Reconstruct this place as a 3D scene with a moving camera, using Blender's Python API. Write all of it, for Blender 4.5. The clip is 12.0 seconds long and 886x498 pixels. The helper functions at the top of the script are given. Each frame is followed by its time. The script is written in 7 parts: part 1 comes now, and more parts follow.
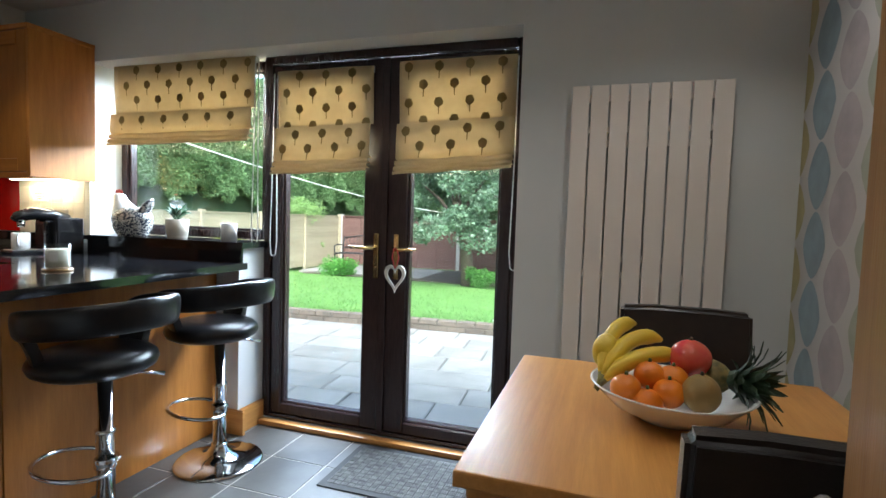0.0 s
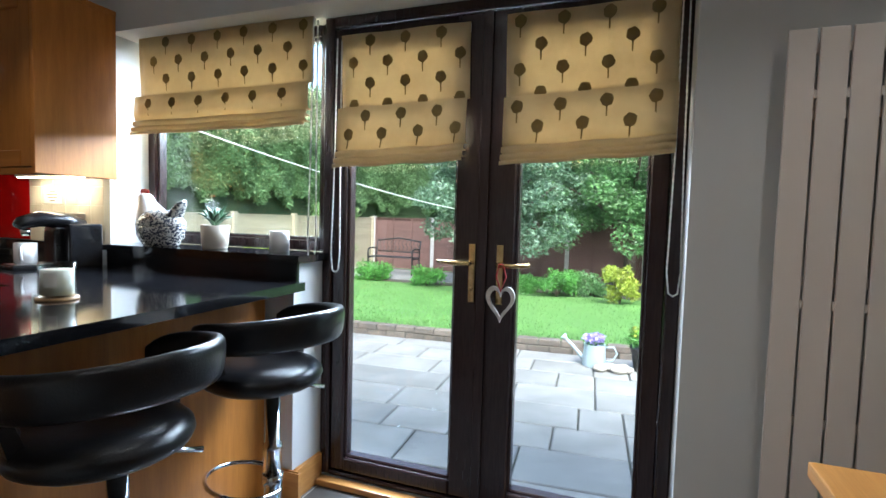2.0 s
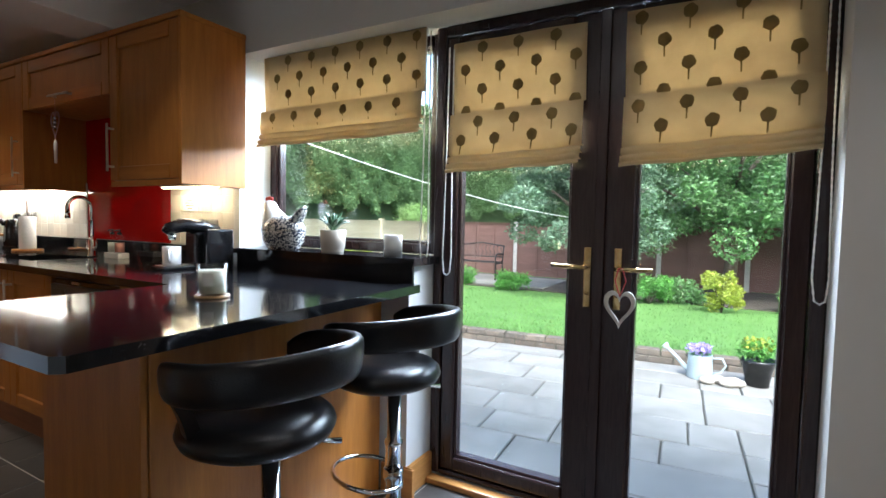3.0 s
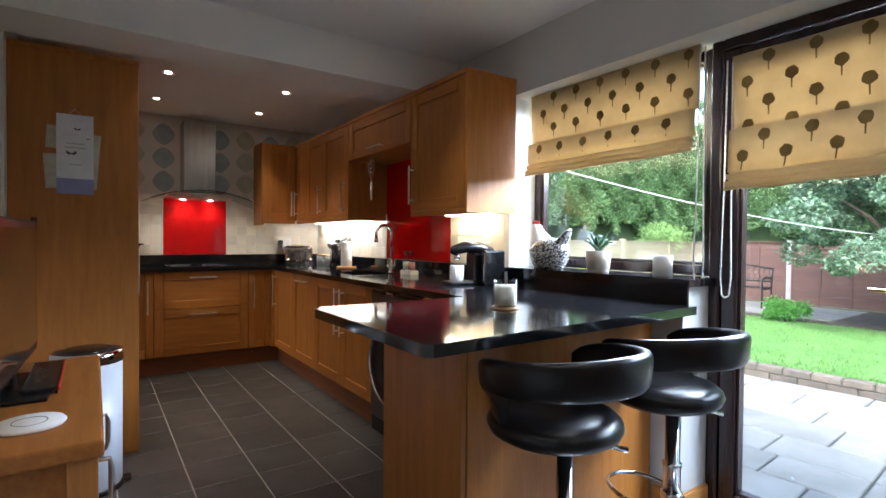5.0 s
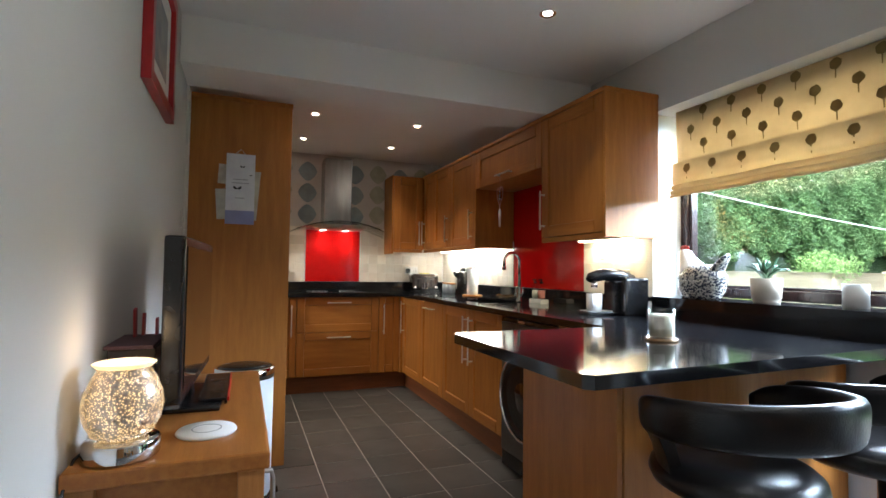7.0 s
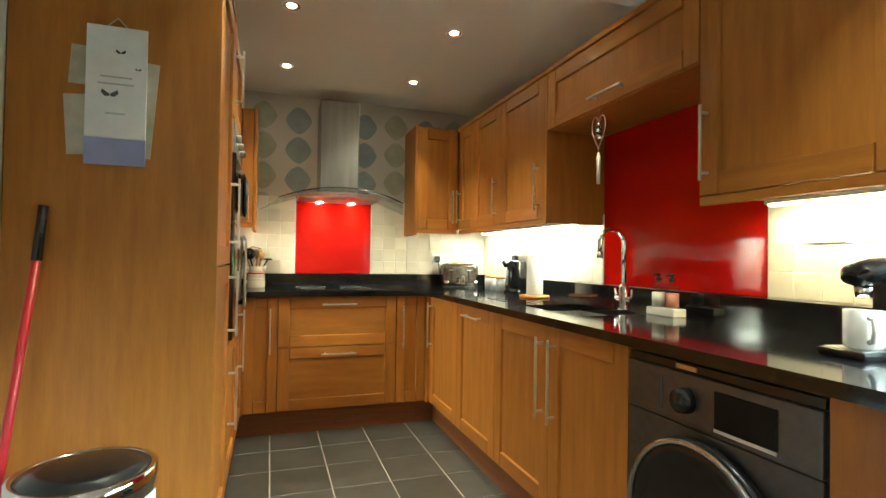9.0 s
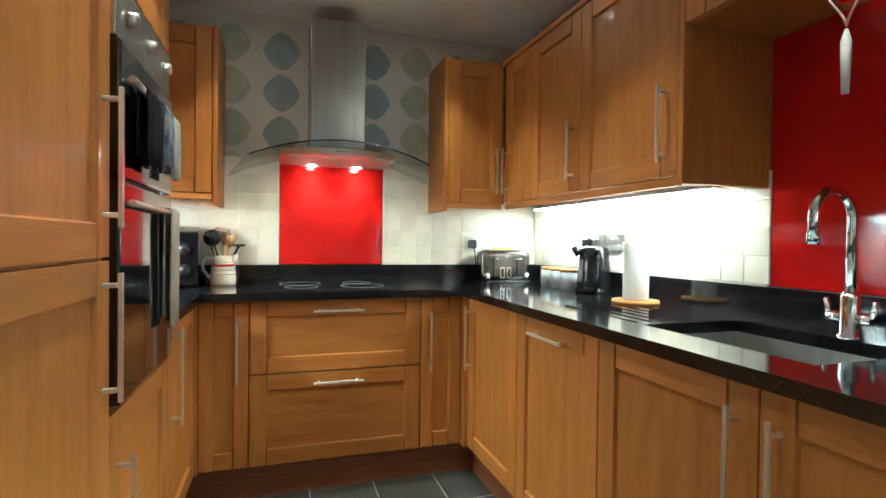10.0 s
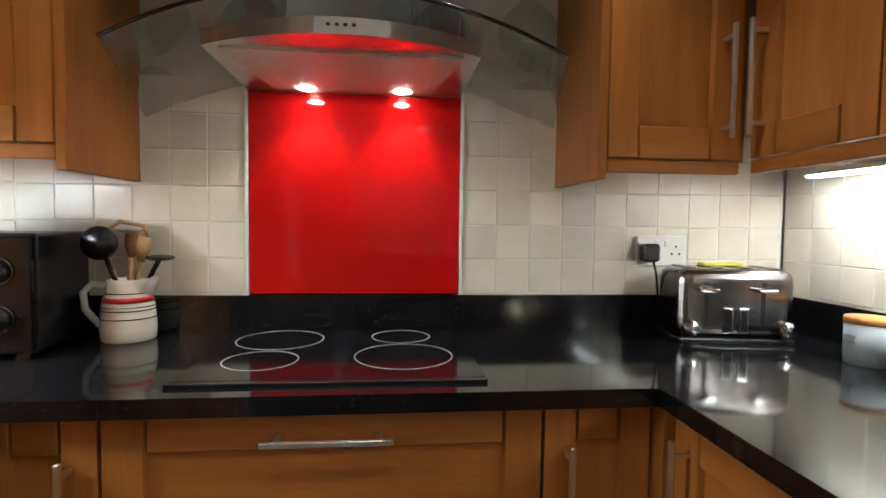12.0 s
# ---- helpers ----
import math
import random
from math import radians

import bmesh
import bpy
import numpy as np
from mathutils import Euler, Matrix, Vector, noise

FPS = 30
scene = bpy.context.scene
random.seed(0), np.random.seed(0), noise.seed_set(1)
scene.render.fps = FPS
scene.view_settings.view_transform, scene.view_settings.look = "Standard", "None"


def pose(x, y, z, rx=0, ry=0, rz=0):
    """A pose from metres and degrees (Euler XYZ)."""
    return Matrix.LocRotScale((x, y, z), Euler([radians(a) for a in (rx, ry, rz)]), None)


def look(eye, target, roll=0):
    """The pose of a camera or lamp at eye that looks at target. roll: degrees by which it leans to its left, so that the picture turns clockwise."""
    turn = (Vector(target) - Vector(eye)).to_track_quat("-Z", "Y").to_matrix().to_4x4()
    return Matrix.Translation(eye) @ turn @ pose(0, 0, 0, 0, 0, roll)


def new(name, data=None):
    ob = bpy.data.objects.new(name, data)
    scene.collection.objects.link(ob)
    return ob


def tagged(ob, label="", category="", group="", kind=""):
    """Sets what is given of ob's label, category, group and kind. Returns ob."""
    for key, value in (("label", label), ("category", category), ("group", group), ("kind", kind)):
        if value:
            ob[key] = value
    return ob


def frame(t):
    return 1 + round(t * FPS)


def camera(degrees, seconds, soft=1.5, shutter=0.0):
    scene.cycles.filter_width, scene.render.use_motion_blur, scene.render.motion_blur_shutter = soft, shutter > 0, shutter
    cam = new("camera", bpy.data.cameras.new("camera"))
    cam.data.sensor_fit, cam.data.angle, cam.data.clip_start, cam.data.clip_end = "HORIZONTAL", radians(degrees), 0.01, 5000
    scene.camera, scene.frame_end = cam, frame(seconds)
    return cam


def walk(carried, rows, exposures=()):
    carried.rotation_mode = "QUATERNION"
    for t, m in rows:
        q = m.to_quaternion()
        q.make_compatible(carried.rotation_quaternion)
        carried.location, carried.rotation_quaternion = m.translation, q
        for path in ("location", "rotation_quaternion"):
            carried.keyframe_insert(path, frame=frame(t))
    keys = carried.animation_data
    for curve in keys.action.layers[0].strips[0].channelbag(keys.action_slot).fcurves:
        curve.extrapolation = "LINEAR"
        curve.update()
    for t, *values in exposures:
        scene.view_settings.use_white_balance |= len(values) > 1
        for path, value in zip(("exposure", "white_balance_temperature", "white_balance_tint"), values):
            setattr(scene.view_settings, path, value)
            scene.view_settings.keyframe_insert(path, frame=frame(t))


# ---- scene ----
cam = camera(82.7, 12.0)
PATH = [
    (0, (0.238, 0.41, 1.155), (-0.368, 2.313, 1.039), 1.8),
    (0.5, (0.112, 0.641, 1.159), (-0.432, 2.561, 1.034), 1.7),
    (1, (-0.038, 0.8, 1.162), (-0.534, 2.734, 1.035), 1.8),
    (1.5, (-0.158, 0.88, 1.159), (-0.641, 2.817, 1.041), 1.9),
    (2, (-0.294, 0.887, 1.163), (-0.99, 2.759, 1.048), 1.6),
    (2.5, (-0.392, 0.848, 1.164), (-1.247, 2.652, 1.049), 1.3),
    (3, (-0.413, 0.816, 1.157), (-1.389, 2.558, 1.052), 1.2),
    (3.5, (-0.388, 0.766, 1.162), (-1.635, 2.327, 1.06), 0.6),
    (5.5, (-0.434, 0.55, 1.155), (-2.155, 1.569, 1.151), 0.5),
    (6, (-0.429, 0.525, 1.154), (-2.226, 1.401, 1.181), 0.4),
    (6.5, (-0.445, 0.509, 1.153), (-2.276, 1.31, 1.211), 0.6),
    (7, (-0.525, 0.545, 1.13), (-2.384, 1.28, 1.214), 0.7),
    (9, (-1.916, 0.943, 1.122), (-3.808, 1.592, 1.161), 0.9),
    (9.5, (-2.431, 1.034, 1.138), (-4.328, 1.666, 1.12), 0.8),
    (10, (-2.932, 1.127, 1.13), (-4.837, 1.737, 1.101), 0.7),
    (10.5, (-3.337, 1.137, 1.143), (-5.236, 1.761, 1.107), 0.7),
    (11, (-3.704, 1.256, 1.159), (-5.609, 1.864, 1.116), 0.8),
    (11.5, (-4.04, 1.389, 1.179), (-5.97, 1.91, 1.113), 0.8),
    (12, (-4.343, 1.479, 1.186), (-6.331, 1.677, 1.091), 0.7),
]
EXPOSURES = [(0.0, 2.92, 5700, 6), (2.5, 2.72, 5550, 9), (3.5, 2.74, 5800, 11), (5.5, 3.28, 5550, 12), (6.0, 3.42, 5600, 10), (7.0, 3.4, 5600, 8), (9.0, 4.25, 6150, -12), (9.5, 4.38, 5800, -4), (10.0, 4.18, 4850, -11), (10.5, 3.67, 4300, -17), (11.0, 3.37, 4400, -16), (11.5, 3.22, 4750, -8), (12.0, 3.16, 5200, 4)]
walk(cam, [(t, look(eye, target, roll)) for t, eye, target, roll in PATH], EXPOSURES)

# ---- daylight ----
world = bpy.data.worlds.new("overcast_sky")
scene.world = world
world.use_nodes = True
wn = world.node_tree.nodes
sky = wn.new("ShaderNodeTexSky")
sky.sky_type = "NISHITA"
sky.sun_disc = False
sky.sun_elevation = radians(48)
sky.sun_rotation = radians(150)
sky.air_density, sky.dust_density, sky.ozone_density = 1.0, 4.0, 1.0
world.node_tree.links.new(sky.outputs[0], wn["Background"].inputs[0])
wn["Background"].inputs[1].default_value = 0.12
sun = new("sun", bpy.data.lights.new("sun", "SUN"))
sun.data.energy, sun.data.angle, sun.data.color = 0.9, radians(25), (1.0, 0.97, 0.92)
sun.matrix_world = look((0, 0, 0), (-0.35, 0.55, -1.0))

# added area lamp outside the garden door and window, standing in for sky light
skylight = new("sky_fill_lamp", bpy.data.lights.new("sky_fill_lamp", "AREA"))
skylight.data.shape, skylight.data.size, skylight.data.size_y = "RECTANGLE", 3.2, 1.0
skylight.data.energy, skylight.data.color = 58, (0.86, 0.93, 1.0)
skylight.data.spread = radians(120)
skylight.matrix_world = look((-1.35, 3.75, 2.2), (-1.5, 0.8, 1.0))


# ---- materials ----
def material(name, colour, rough=0.5, metal=0.0, second=None, scale=8.0, stretch=(1, 1, 1), bump=0.0, bump_scale=60.0, spread=0.0, coat=0.0, detail=4.0, spec=0.5, low=0.35, high=0.65):
    """A surface with two scales of variation: broad blotches to the second colour, and fine relief."""
    m = bpy.data.materials.new(name)
    m.use_nodes = True
    n, l = m.node_tree.nodes, m.node_tree.links
    b = n["Principled BSDF"]
    b.inputs["Roughness"].default_value, b.inputs["Metallic"].default_value = rough, metal
    b.inputs["Specular IOR Level"].default_value = spec
    b.inputs["Coat Weight"].default_value = coat
    b.inputs["Coat Roughness"].default_value = 0.08
    co = n.new("ShaderNodeTexCoord")
    mp = n.new("ShaderNodeMapping")
    mp.inputs["Scale"].default_value = stretch
    l.new(co.outputs["Object"], mp.inputs["Vector"])
    info = n.new("ShaderNodeObjectInfo")
    sh = n.new("ShaderNodeVectorMath")
    sh.operation = "MULTIPLY_ADD"
    l.new(info.outputs["Random"], sh.inputs[0])
    sh.inputs[1].default_value = (7.0, 5.0, 3.0) if spread else (0, 0, 0)
    l.new(mp.outputs[0], sh.inputs[2])
    no = n.new("ShaderNodeTexNoise")
    no.inputs["Scale"].default_value, no.inputs["Detail"].default_value = scale, detail
    l.new(sh.outputs[0], no.inputs["Vector"])
    rp = n.new("ShaderNodeValToRGB")
    rp.color_ramp.elements[0].position, rp.color_ramp.elements[1].position = low, high
    rp.color_ramp.elements[0].color = (*colour, 1)
    rp.color_ramp.elements[1].color = (*(second or tuple(c * 0.9 for c in colour)), 1)
    l.new(no.outputs[0], rp.inputs[0])
    out = rp.outputs[0]
    if spread:
        hv = n.new("ShaderNodeHueSaturation")
        mr = n.new("ShaderNodeMapRange")
        mr.inputs[3].default_value, mr.inputs[4].default_value = 1 - spread, 1 + spread
        l.new(info.outputs["Random"], mr.inputs[0])
        l.new(mr.outputs[0], hv.inputs["Value"])
        l.new(out, hv.inputs["Color"])
        out = hv.outputs[0]
    l.new(out, b.inputs["Base Color"])
    if bump:
        n2 = n.new("ShaderNodeTexNoise")
        n2.inputs["Scale"].default_value, n2.inputs["Detail"].default_value = bump_scale, 3.0
        l.new(mp.outputs[0], n2.inputs["Vector"])
        bp = n.new("ShaderNodeBump")
        bp.inputs["Strength"].default_value, bp.inputs["Distance"].default_value = bump, 0.004
        l.new(n2.outputs[0], bp.inputs["Height"])
        l.new(bp.outputs[0], b.inputs["Normal"])
    return m


def wood(name, light, dark, stretch, rough=0.46, spread=0.1, coat=0.05, fine=42.0):
    """Grain drawn out along one axis, with finer pores over broad bands."""
    m = material(name, light, rough, 0, dark, 7.0, stretch, 0.12, fine, spread, coat, 8.0, 0.4, 0.3, 0.72)
    n, l = m.node_tree.nodes, m.node_tree.links
    b = n["Principled BSDF"]
    source = b.inputs["Base Color"].links[0].from_socket
    mp = [q for q in n if q.bl_idname == "ShaderNodeMapping"][0]
    fi = n.new("ShaderNodeTexNoise")
    fi.inputs["Scale"].default_value, fi.inputs["Detail"].default_value = fine, 6.0
    l.new(mp.outputs[0], fi.inputs["Vector"])
    rp = n.new("ShaderNodeValToRGB")
    rp.color_ramp.elements[0].position, rp.color_ramp.elements[1].position = 0.35, 0.6
    rp.color_ramp.elements[0].color, rp.color_ramp.elements[1].color = (0.93, 0.92, 0.90, 1), (1, 1, 1, 1)
    l.new(fi.outputs[0], rp.inputs[0])
    mx = n.new("ShaderNodeMix")
    mx.data_type, mx.blend_type = "RGBA", "MULTIPLY"
    mx.inputs[0].default_value = 1.0
    l.new(source, mx.inputs[6])
    l.new(rp.outputs[0], mx.inputs[7])
    l.new(mx.outputs[2], b.inputs["Base Color"])
    return m


def glow(name, colour, strength):
    m = bpy.data.materials.new(name)
    m.use_nodes = True
    b = m.node_tree.nodes["Principled BSDF"]
    b.inputs["Base Color"].default_value = (0.8, 0.8, 0.8, 1)
    b.inputs["Emission Color"].default_value = (*colour, 1)
    b.inputs["Emission Strength"].default_value = strength
    return m


def glass(name, colour=(1, 1, 1), rough=0.0, thin=True):
    """Thin panes are clear with a glossy face; thick glass refracts."""
    m = bpy.data.materials.new(name)
    m.use_nodes = True
    n, l = m.node_tree.nodes, m.node_tree.links
    if not thin:
        b = n["Principled BSDF"]
        b.inputs["Base Color"].default_value = (*colour, 1)
        b.inputs["Transmission Weight"].default_value, b.inputs["Roughness"].default_value = 1.0, rough
        return m
    n.remove(n["Principled BSDF"])
    tr, gl, mx, fr = n.new("ShaderNodeBsdfTransparent"), n.new("ShaderNodeBsdfGlossy"), n.new("ShaderNodeMixShader"), n.new("ShaderNodeLayerWeight")
    pw, ad = n.new("ShaderNodeMath"), n.new("ShaderNodeMath")
    pw.operation, ad.operation = "POWER", "MULTIPLY_ADD"
    pw.inputs[1].default_value, ad.inputs[1].default_value, ad.inputs[2].default_value = 4.0, 0.6, 0.025
    fr.inputs[0].default_value = 0.5
    l.new(fr.outputs["Facing"], pw.inputs[0])
    l.new(pw.outputs[0], ad.inputs[0])
    tr.inputs[0].default_value = (*colour, 1)
    gl.inputs["Roughness"].default_value = rough
    l.new(ad.outputs[0], mx.inputs[0])
    l.new(tr.outputs[0], mx.inputs[1])
    l.new(gl.outputs[0], mx.inputs[2])
    l.new(mx.outputs[0], n["Material Output"].inputs[0])
    return m


def cloth(name, colour, second, through_part=0.5, scale=300.0):
    """Woven cloth that lets some light through."""
    m = material(name, colour, 0.9, 0, second, 12.0, (1, 1, 1), 0.25, scale, 0, 0, 3.0, 0.1)
    n, l = m.node_tree.nodes, m.node_tree.links
    b = n["Principled BSDF"]
    source = b.inputs["Base Color"].links[0].from_socket
    tl, mx = n.new("ShaderNodeBsdfTranslucent"), n.new("ShaderNodeMixShader")
    mx.inputs[0].default_value = through_part
    l.new(source, tl.inputs[0])
    l.new(b.outputs[0], mx.inputs[1])
    l.new(tl.outputs[0], mx.inputs[2])
    l.new(mx.outputs[0], n["Material Output"].inputs[0])
    return m


OAK_L, OAK_D = (0.435, 0.172, 0.028), (0.335, 0.122, 0.018)
OAK_V = wood("oak_upright", OAK_L, OAK_D, (4.5, 4.5, 0.45))
OAK_X = wood("oak_along_x", OAK_L, OAK_D, (0.45, 4.5, 4.5))
OAK_Y = wood("oak_along_y", OAK_L, OAK_D, (4.5, 0.45, 4.5))
PINE_X = wood("sideboard_oak", (0.42, 0.165, 0.030), (0.31, 0.108, 0.018), (0.6, 8, 8))
BEECH = wood("table_beech", (0.55, 0.255, 0.058), (0.46, 0.20, 0.042), (9, 0.5, 9), 0.35)
DOOR_OAK = wood("oak_door_veneer", (0.42, 0.21, 0.07), (0.33, 0.15, 0.045), (9, 9, 0.5))
SKIRT = wood("golden_skirting", (0.55, 0.27, 0.075), (0.43, 0.19, 0.05), (1, 1, 9), 0.3)
PLINTH = wood("plinth_wood", (0.24, 0.085, 0.03), (0.17, 0.06, 0.02), (0.7, 0.7, 9))
WALL = material("wall_paint", (0.63, 0.625, 0.595), 0.75, 0, (0.59, 0.585, 0.56), 1.2, (1, 1, 1), 0.08, 180)
PAPER = material("wallpaper_ground", (0.58, 0.555, 0.52), 0.7, 0, (0.54, 0.515, 0.48), 2.0, (1, 1, 1), 0.06, 140)
CEIL = material("ceiling_paint", (0.84, 0.83, 0.80), 0.85, 0, (0.80, 0.79, 0.76), 1.0, (1, 1, 1), 0.05, 150)
SLATE = material("slate_grey_floor_tile", (0.088, 0.084, 0.077), 0.36, 0, (0.058, 0.055, 0.05), 5, (1, 1, 1), 0.16, 28, 0.14)
GROUT = material("pale_grout", (0.55, 0.52, 0.47), 0.9, 0, (0.42, 0.40, 0.36), 10, (1, 1, 1), 0.2, 200)
TILE = material("cream_wall_tile", (0.70, 0.655, 0.56), 0.28, 0, (0.62, 0.555, 0.455), 6, (1, 1, 1), 0.25, 12, 0.1, 0.2)
WGROUT = material("wall_grout", (0.72, 0.69, 0.62), 0.85, 0, None, 10)
GRANITE = material("black_granite", (0.006, 0.006, 0.007), 0.085, 0, (0.028, 0.027, 0.027), 160, (1, 1, 1), 0, 60, 0, 0.0, 6.0, 0.5, 0.56, 0.80)
RED = material("red_glass_splashback", (0.46, 0.004, 0.003), 0.05, 0, (0.42, 0.003, 0.002), 3, coat=0.0, spec=0.42)
HANDLE = material("satin_handle_steel", (0.80, 0.79, 0.77), 0.34, 1, (0.74, 0.73, 0.71), 30, (1, 1, 0.05))
STEEL = material("brushed_steel", (0.62, 0.61, 0.59), 0.3, 1, (0.54, 0.53, 0.515), 30, (1, 1, 0.05))
DARK_STEEL = material("dark_brushed_steel", (0.37, 0.365, 0.36), 0.24, 1, (0.31, 0.305, 0.30), 30, (1, 1, 0.05))
CHROME = material("chrome", (0.72, 0.72, 0.73), 0.07, 1, (0.68, 0.68, 0.69), 20)
BRASS = material("brass", (0.62, 0.44, 0.20), 0.2, 1, (0.5, 0.34, 0.15), 30)
FRAME = material("dark_brown_frame", (0.022, 0.011, 0.011), 0.25, 0, (0.03, 0.016, 0.015), 20, (8, 8, 0.6), 0.08, 60)
LEATHER = material("black_leather", (0.006, 0.006, 0.007), 0.28, 0, (0.010, 0.009, 0.009), 25, (1, 1, 1), 0.2, 220, spec=0.32)
BROWN_LEATHER = material("dark_brown_leather", (0.014, 0.010, 0.009), 0.32, 0, (0.02, 0.014, 0.012), 25, (1, 1, 1), 0.2, 200)
BLACK = material("black_plastic", (0.01, 0.01, 0.011), 0.25, 0, (0.014, 0.014, 0.015), 30, (1, 1, 1), 0.05, 200)
BLACK_GLASS = material("black_glass", (0.004, 0.004, 0.005), 0.03, 0, (0.005, 0.005, 0.006), 5, coat=1.0)
WHITE = material("white_ceramic", (0.80, 0.79, 0.76), 0.15, 0, (0.76, 0.75, 0.72), 12, coat=0.5)
MATT_WHITE = material("matt_white", (0.78, 0.77, 0.74), 0.6, 0, (0.72, 0.71, 0.68), 15, (1, 1, 1), 0.1, 150)
RADIATOR = material("radiator_enamel", (0.78, 0.70, 0.62), 0.35, 0, (0.74, 0.66, 0.585), 2, (1, 1, 1), 0.03, 90)
LINEN = cloth("cream_blind_cloth", (0.66, 0.53, 0.31), (0.60, 0.47, 0.27), 0.2)
PRINT = cloth("olive_tree_print", (0.27, 0.20, 0.085), (0.21, 0.155, 0.06), 0.2)
TEA = cloth("grey_tea_towel", (0.5, 0.5, 0.5), (0.33, 0.35, 0.38), 0.15)
TEA_BLACK = cloth("black_tea_towel", (0.012, 0.012, 0.015), (0.02, 0.02, 0.024), 0.05)
TEA_CREAM = cloth("cream_woven_towel", (0.50, 0.46, 0.40), (0.38, 0.345, 0.30), 0.12, 120.0)
TEA_BLUE = cloth("navy_tea_towel", (0.05, 0.07, 0.13), (0.4, 0.42, 0.45), 0.1)
PANE = glass("clear_pane", (0.96, 0.98, 0.97))
CLEAR = glass("clear_glassware", (0.95, 0.97, 0.96))
HOOD_GLASS = glass("hood_glass", (0.86, 0.88, 0.86), 0.02)
CREAM_WAX = material("candle_wax", (0.82, 0.78, 0.68), 0.55, 0, (0.78, 0.74, 0.63), 12)
GREY_ANODISED = material("graphite_metal", (0.125, 0.121, 0.116), 0.32, 0.7, (0.105, 0.102, 0.098), 40)


# ---- shapes ----
def box(bm, x0, x1, y0, y1, z0, z1, index=0):
    v = [bm.verts.new(p) for p in ((x0, y0, z0), (x1, y0, z0), (x1, y1, z0), (x0, y1, z0), (x0, y0, z1), (x1, y0, z1), (x1, y1, z1), (x0, y1, z1))]
    fs = [bm.faces.new([v[i] for i in q]) for q in ((3, 2, 1, 0), (4, 5, 6, 7), (0, 1, 5, 4), (1, 2, 6, 5), (2, 3, 7, 6), (3, 0, 4, 7))]
    for f in fs:
        f.material_index = index
    return fs


def bx(x0, x1, y0, y1, z0, z1, bevel=0.0, segments=2):
    bm = bmesh.new()
    box(bm, x0, x1, y0, y1, z0, z1)
    if bevel:
        bmesh.ops.bevel(bm, geom=bm.edges[:], offset=bevel, segments=segments, affect="EDGES", profile=0.6)
    return bm


def obox(bm, m, x0, x1, y0, y1, z0, z1, index=0):
    """A box in the axes of m."""
    fs = box(bm, x0, x1, y0, y1, z0, z1, index)
    for v in {v for f in fs for v in f.verts}:
        v.co = m @ v.co
    if m.to_3x3().determinant() < 0:
        bmesh.ops.reverse_faces(bm, faces=fs)


def prism(bm, outline, z0, z1, index=0, smooth=False):
    """An outline in x and y (counter-clockwise), raised from z0 to z1."""
    a, b = [bm.verts.new((x, y, z0)) for x, y in outline], [bm.verts.new((x, y, z1)) for x, y in outline]
    n = len(a)
    fs = [bm.faces.new(a[::-1]), bm.faces.new(b)] + [bm.faces.new((a[i], a[(i + 1) % n], b[(i + 1) % n], b[i])) for i in range(n)]
    for f in fs:
        f.material_index = index
    for f in fs[2:]:
        f.smooth = smooth
    return fs


def lathe(bm, profile, centre, seg=32, index=0, axis="z", squash=1.0):
    """Rings of (radius, height) round an upright axis, closed at radius 0."""
    cx, cy, cz = centre
    rings = []
    for r, h in profile:
        if r < 1e-5:
            ring = [bm.verts.new((cx, cy, cz + h))]
        else:
            ring = [bm.verts.new((cx + r * math.cos(2 * math.pi * i / seg), cy + squash * r * math.sin(2 * math.pi * i / seg), cz + h)) for i in range(seg)]
        rings.append(ring)
    for a, b in zip(rings, rings[1:]):
        for i in range(seg):
            j = (i + 1) % seg
            q = [a[i % len(a)], a[j % len(a)], b[j % len(b)], b[i % len(b)]]
            q = [v for k, v in enumerate(q) if v not in q[:k]]
            if len(q) > 2:
                f = bm.faces.new(q)
                f.smooth, f.material_index = True, index
    for ring, flip in ((rings[0], True), (rings[-1], False)) if profile[0] != profile[-1] else ():
        if len(ring) > 1:
            f = bm.faces.new(ring[::-1] if flip else ring)
            f.material_index = index
    return rings


def tube(bm, points, r, seg=8, index=0, closed=False, flat=1.0):
    """A rod along points; r is one radius, or one for each point."""
    pts = [Vector(p) for p in points]
    n = len(pts)
    rs = r if isinstance(r, (list, tuple)) else [r] * n
    rings, side = [], None
    for i, p in enumerate(pts):
        d = (pts[(i + 1) % n] - pts[i - 1]) if closed else (pts[min(i + 1, n - 1)] - pts[max(i - 1, 0)])
        d.normalize()
        if side is None:
            side = d.cross(Vector((0, 0, 1)) if abs(d.z) < 0.9 else Vector((1, 0, 0))).normalized()
        else:
            side = (side - d * side.dot(d)).normalized()
        up = side.cross(d)
        rings.append([bm.verts.new(p + rs[i] * (math.cos(2 * math.pi * k / seg) * side + flat * math.sin(2 * math.pi * k / seg) * up)) for k in range(seg)])
    for a, b in list(zip(rings, rings[1:])) + ([(rings[-1], rings[0])] if closed else []):
        for k in range(seg):
            f = bm.faces.new((a[k], a[(k + 1) % seg], b[(k + 1) % seg], b[k]))
            f.smooth, f.material_index = True, index
    if not closed:
        bm.faces.new(rings[0][::-1]).material_index = index
        bm.faces.new(rings[-1]).material_index = index


def ball(bm, centre, r, scale=(1, 1, 1), seg=20, index=0, turn=None):
    m = Matrix.Translation(centre) @ (turn.to_4x4() if turn else Matrix()) @ Matrix.Diagonal((*scale, 1))
    got = bmesh.ops.create_uvsphere(bm, u_segments=seg, v_segments=seg // 2 + 2, radius=r, matrix=m)
    for v in got["verts"]:
        for f in v.link_faces:
            f.smooth, f.material_index = True, index


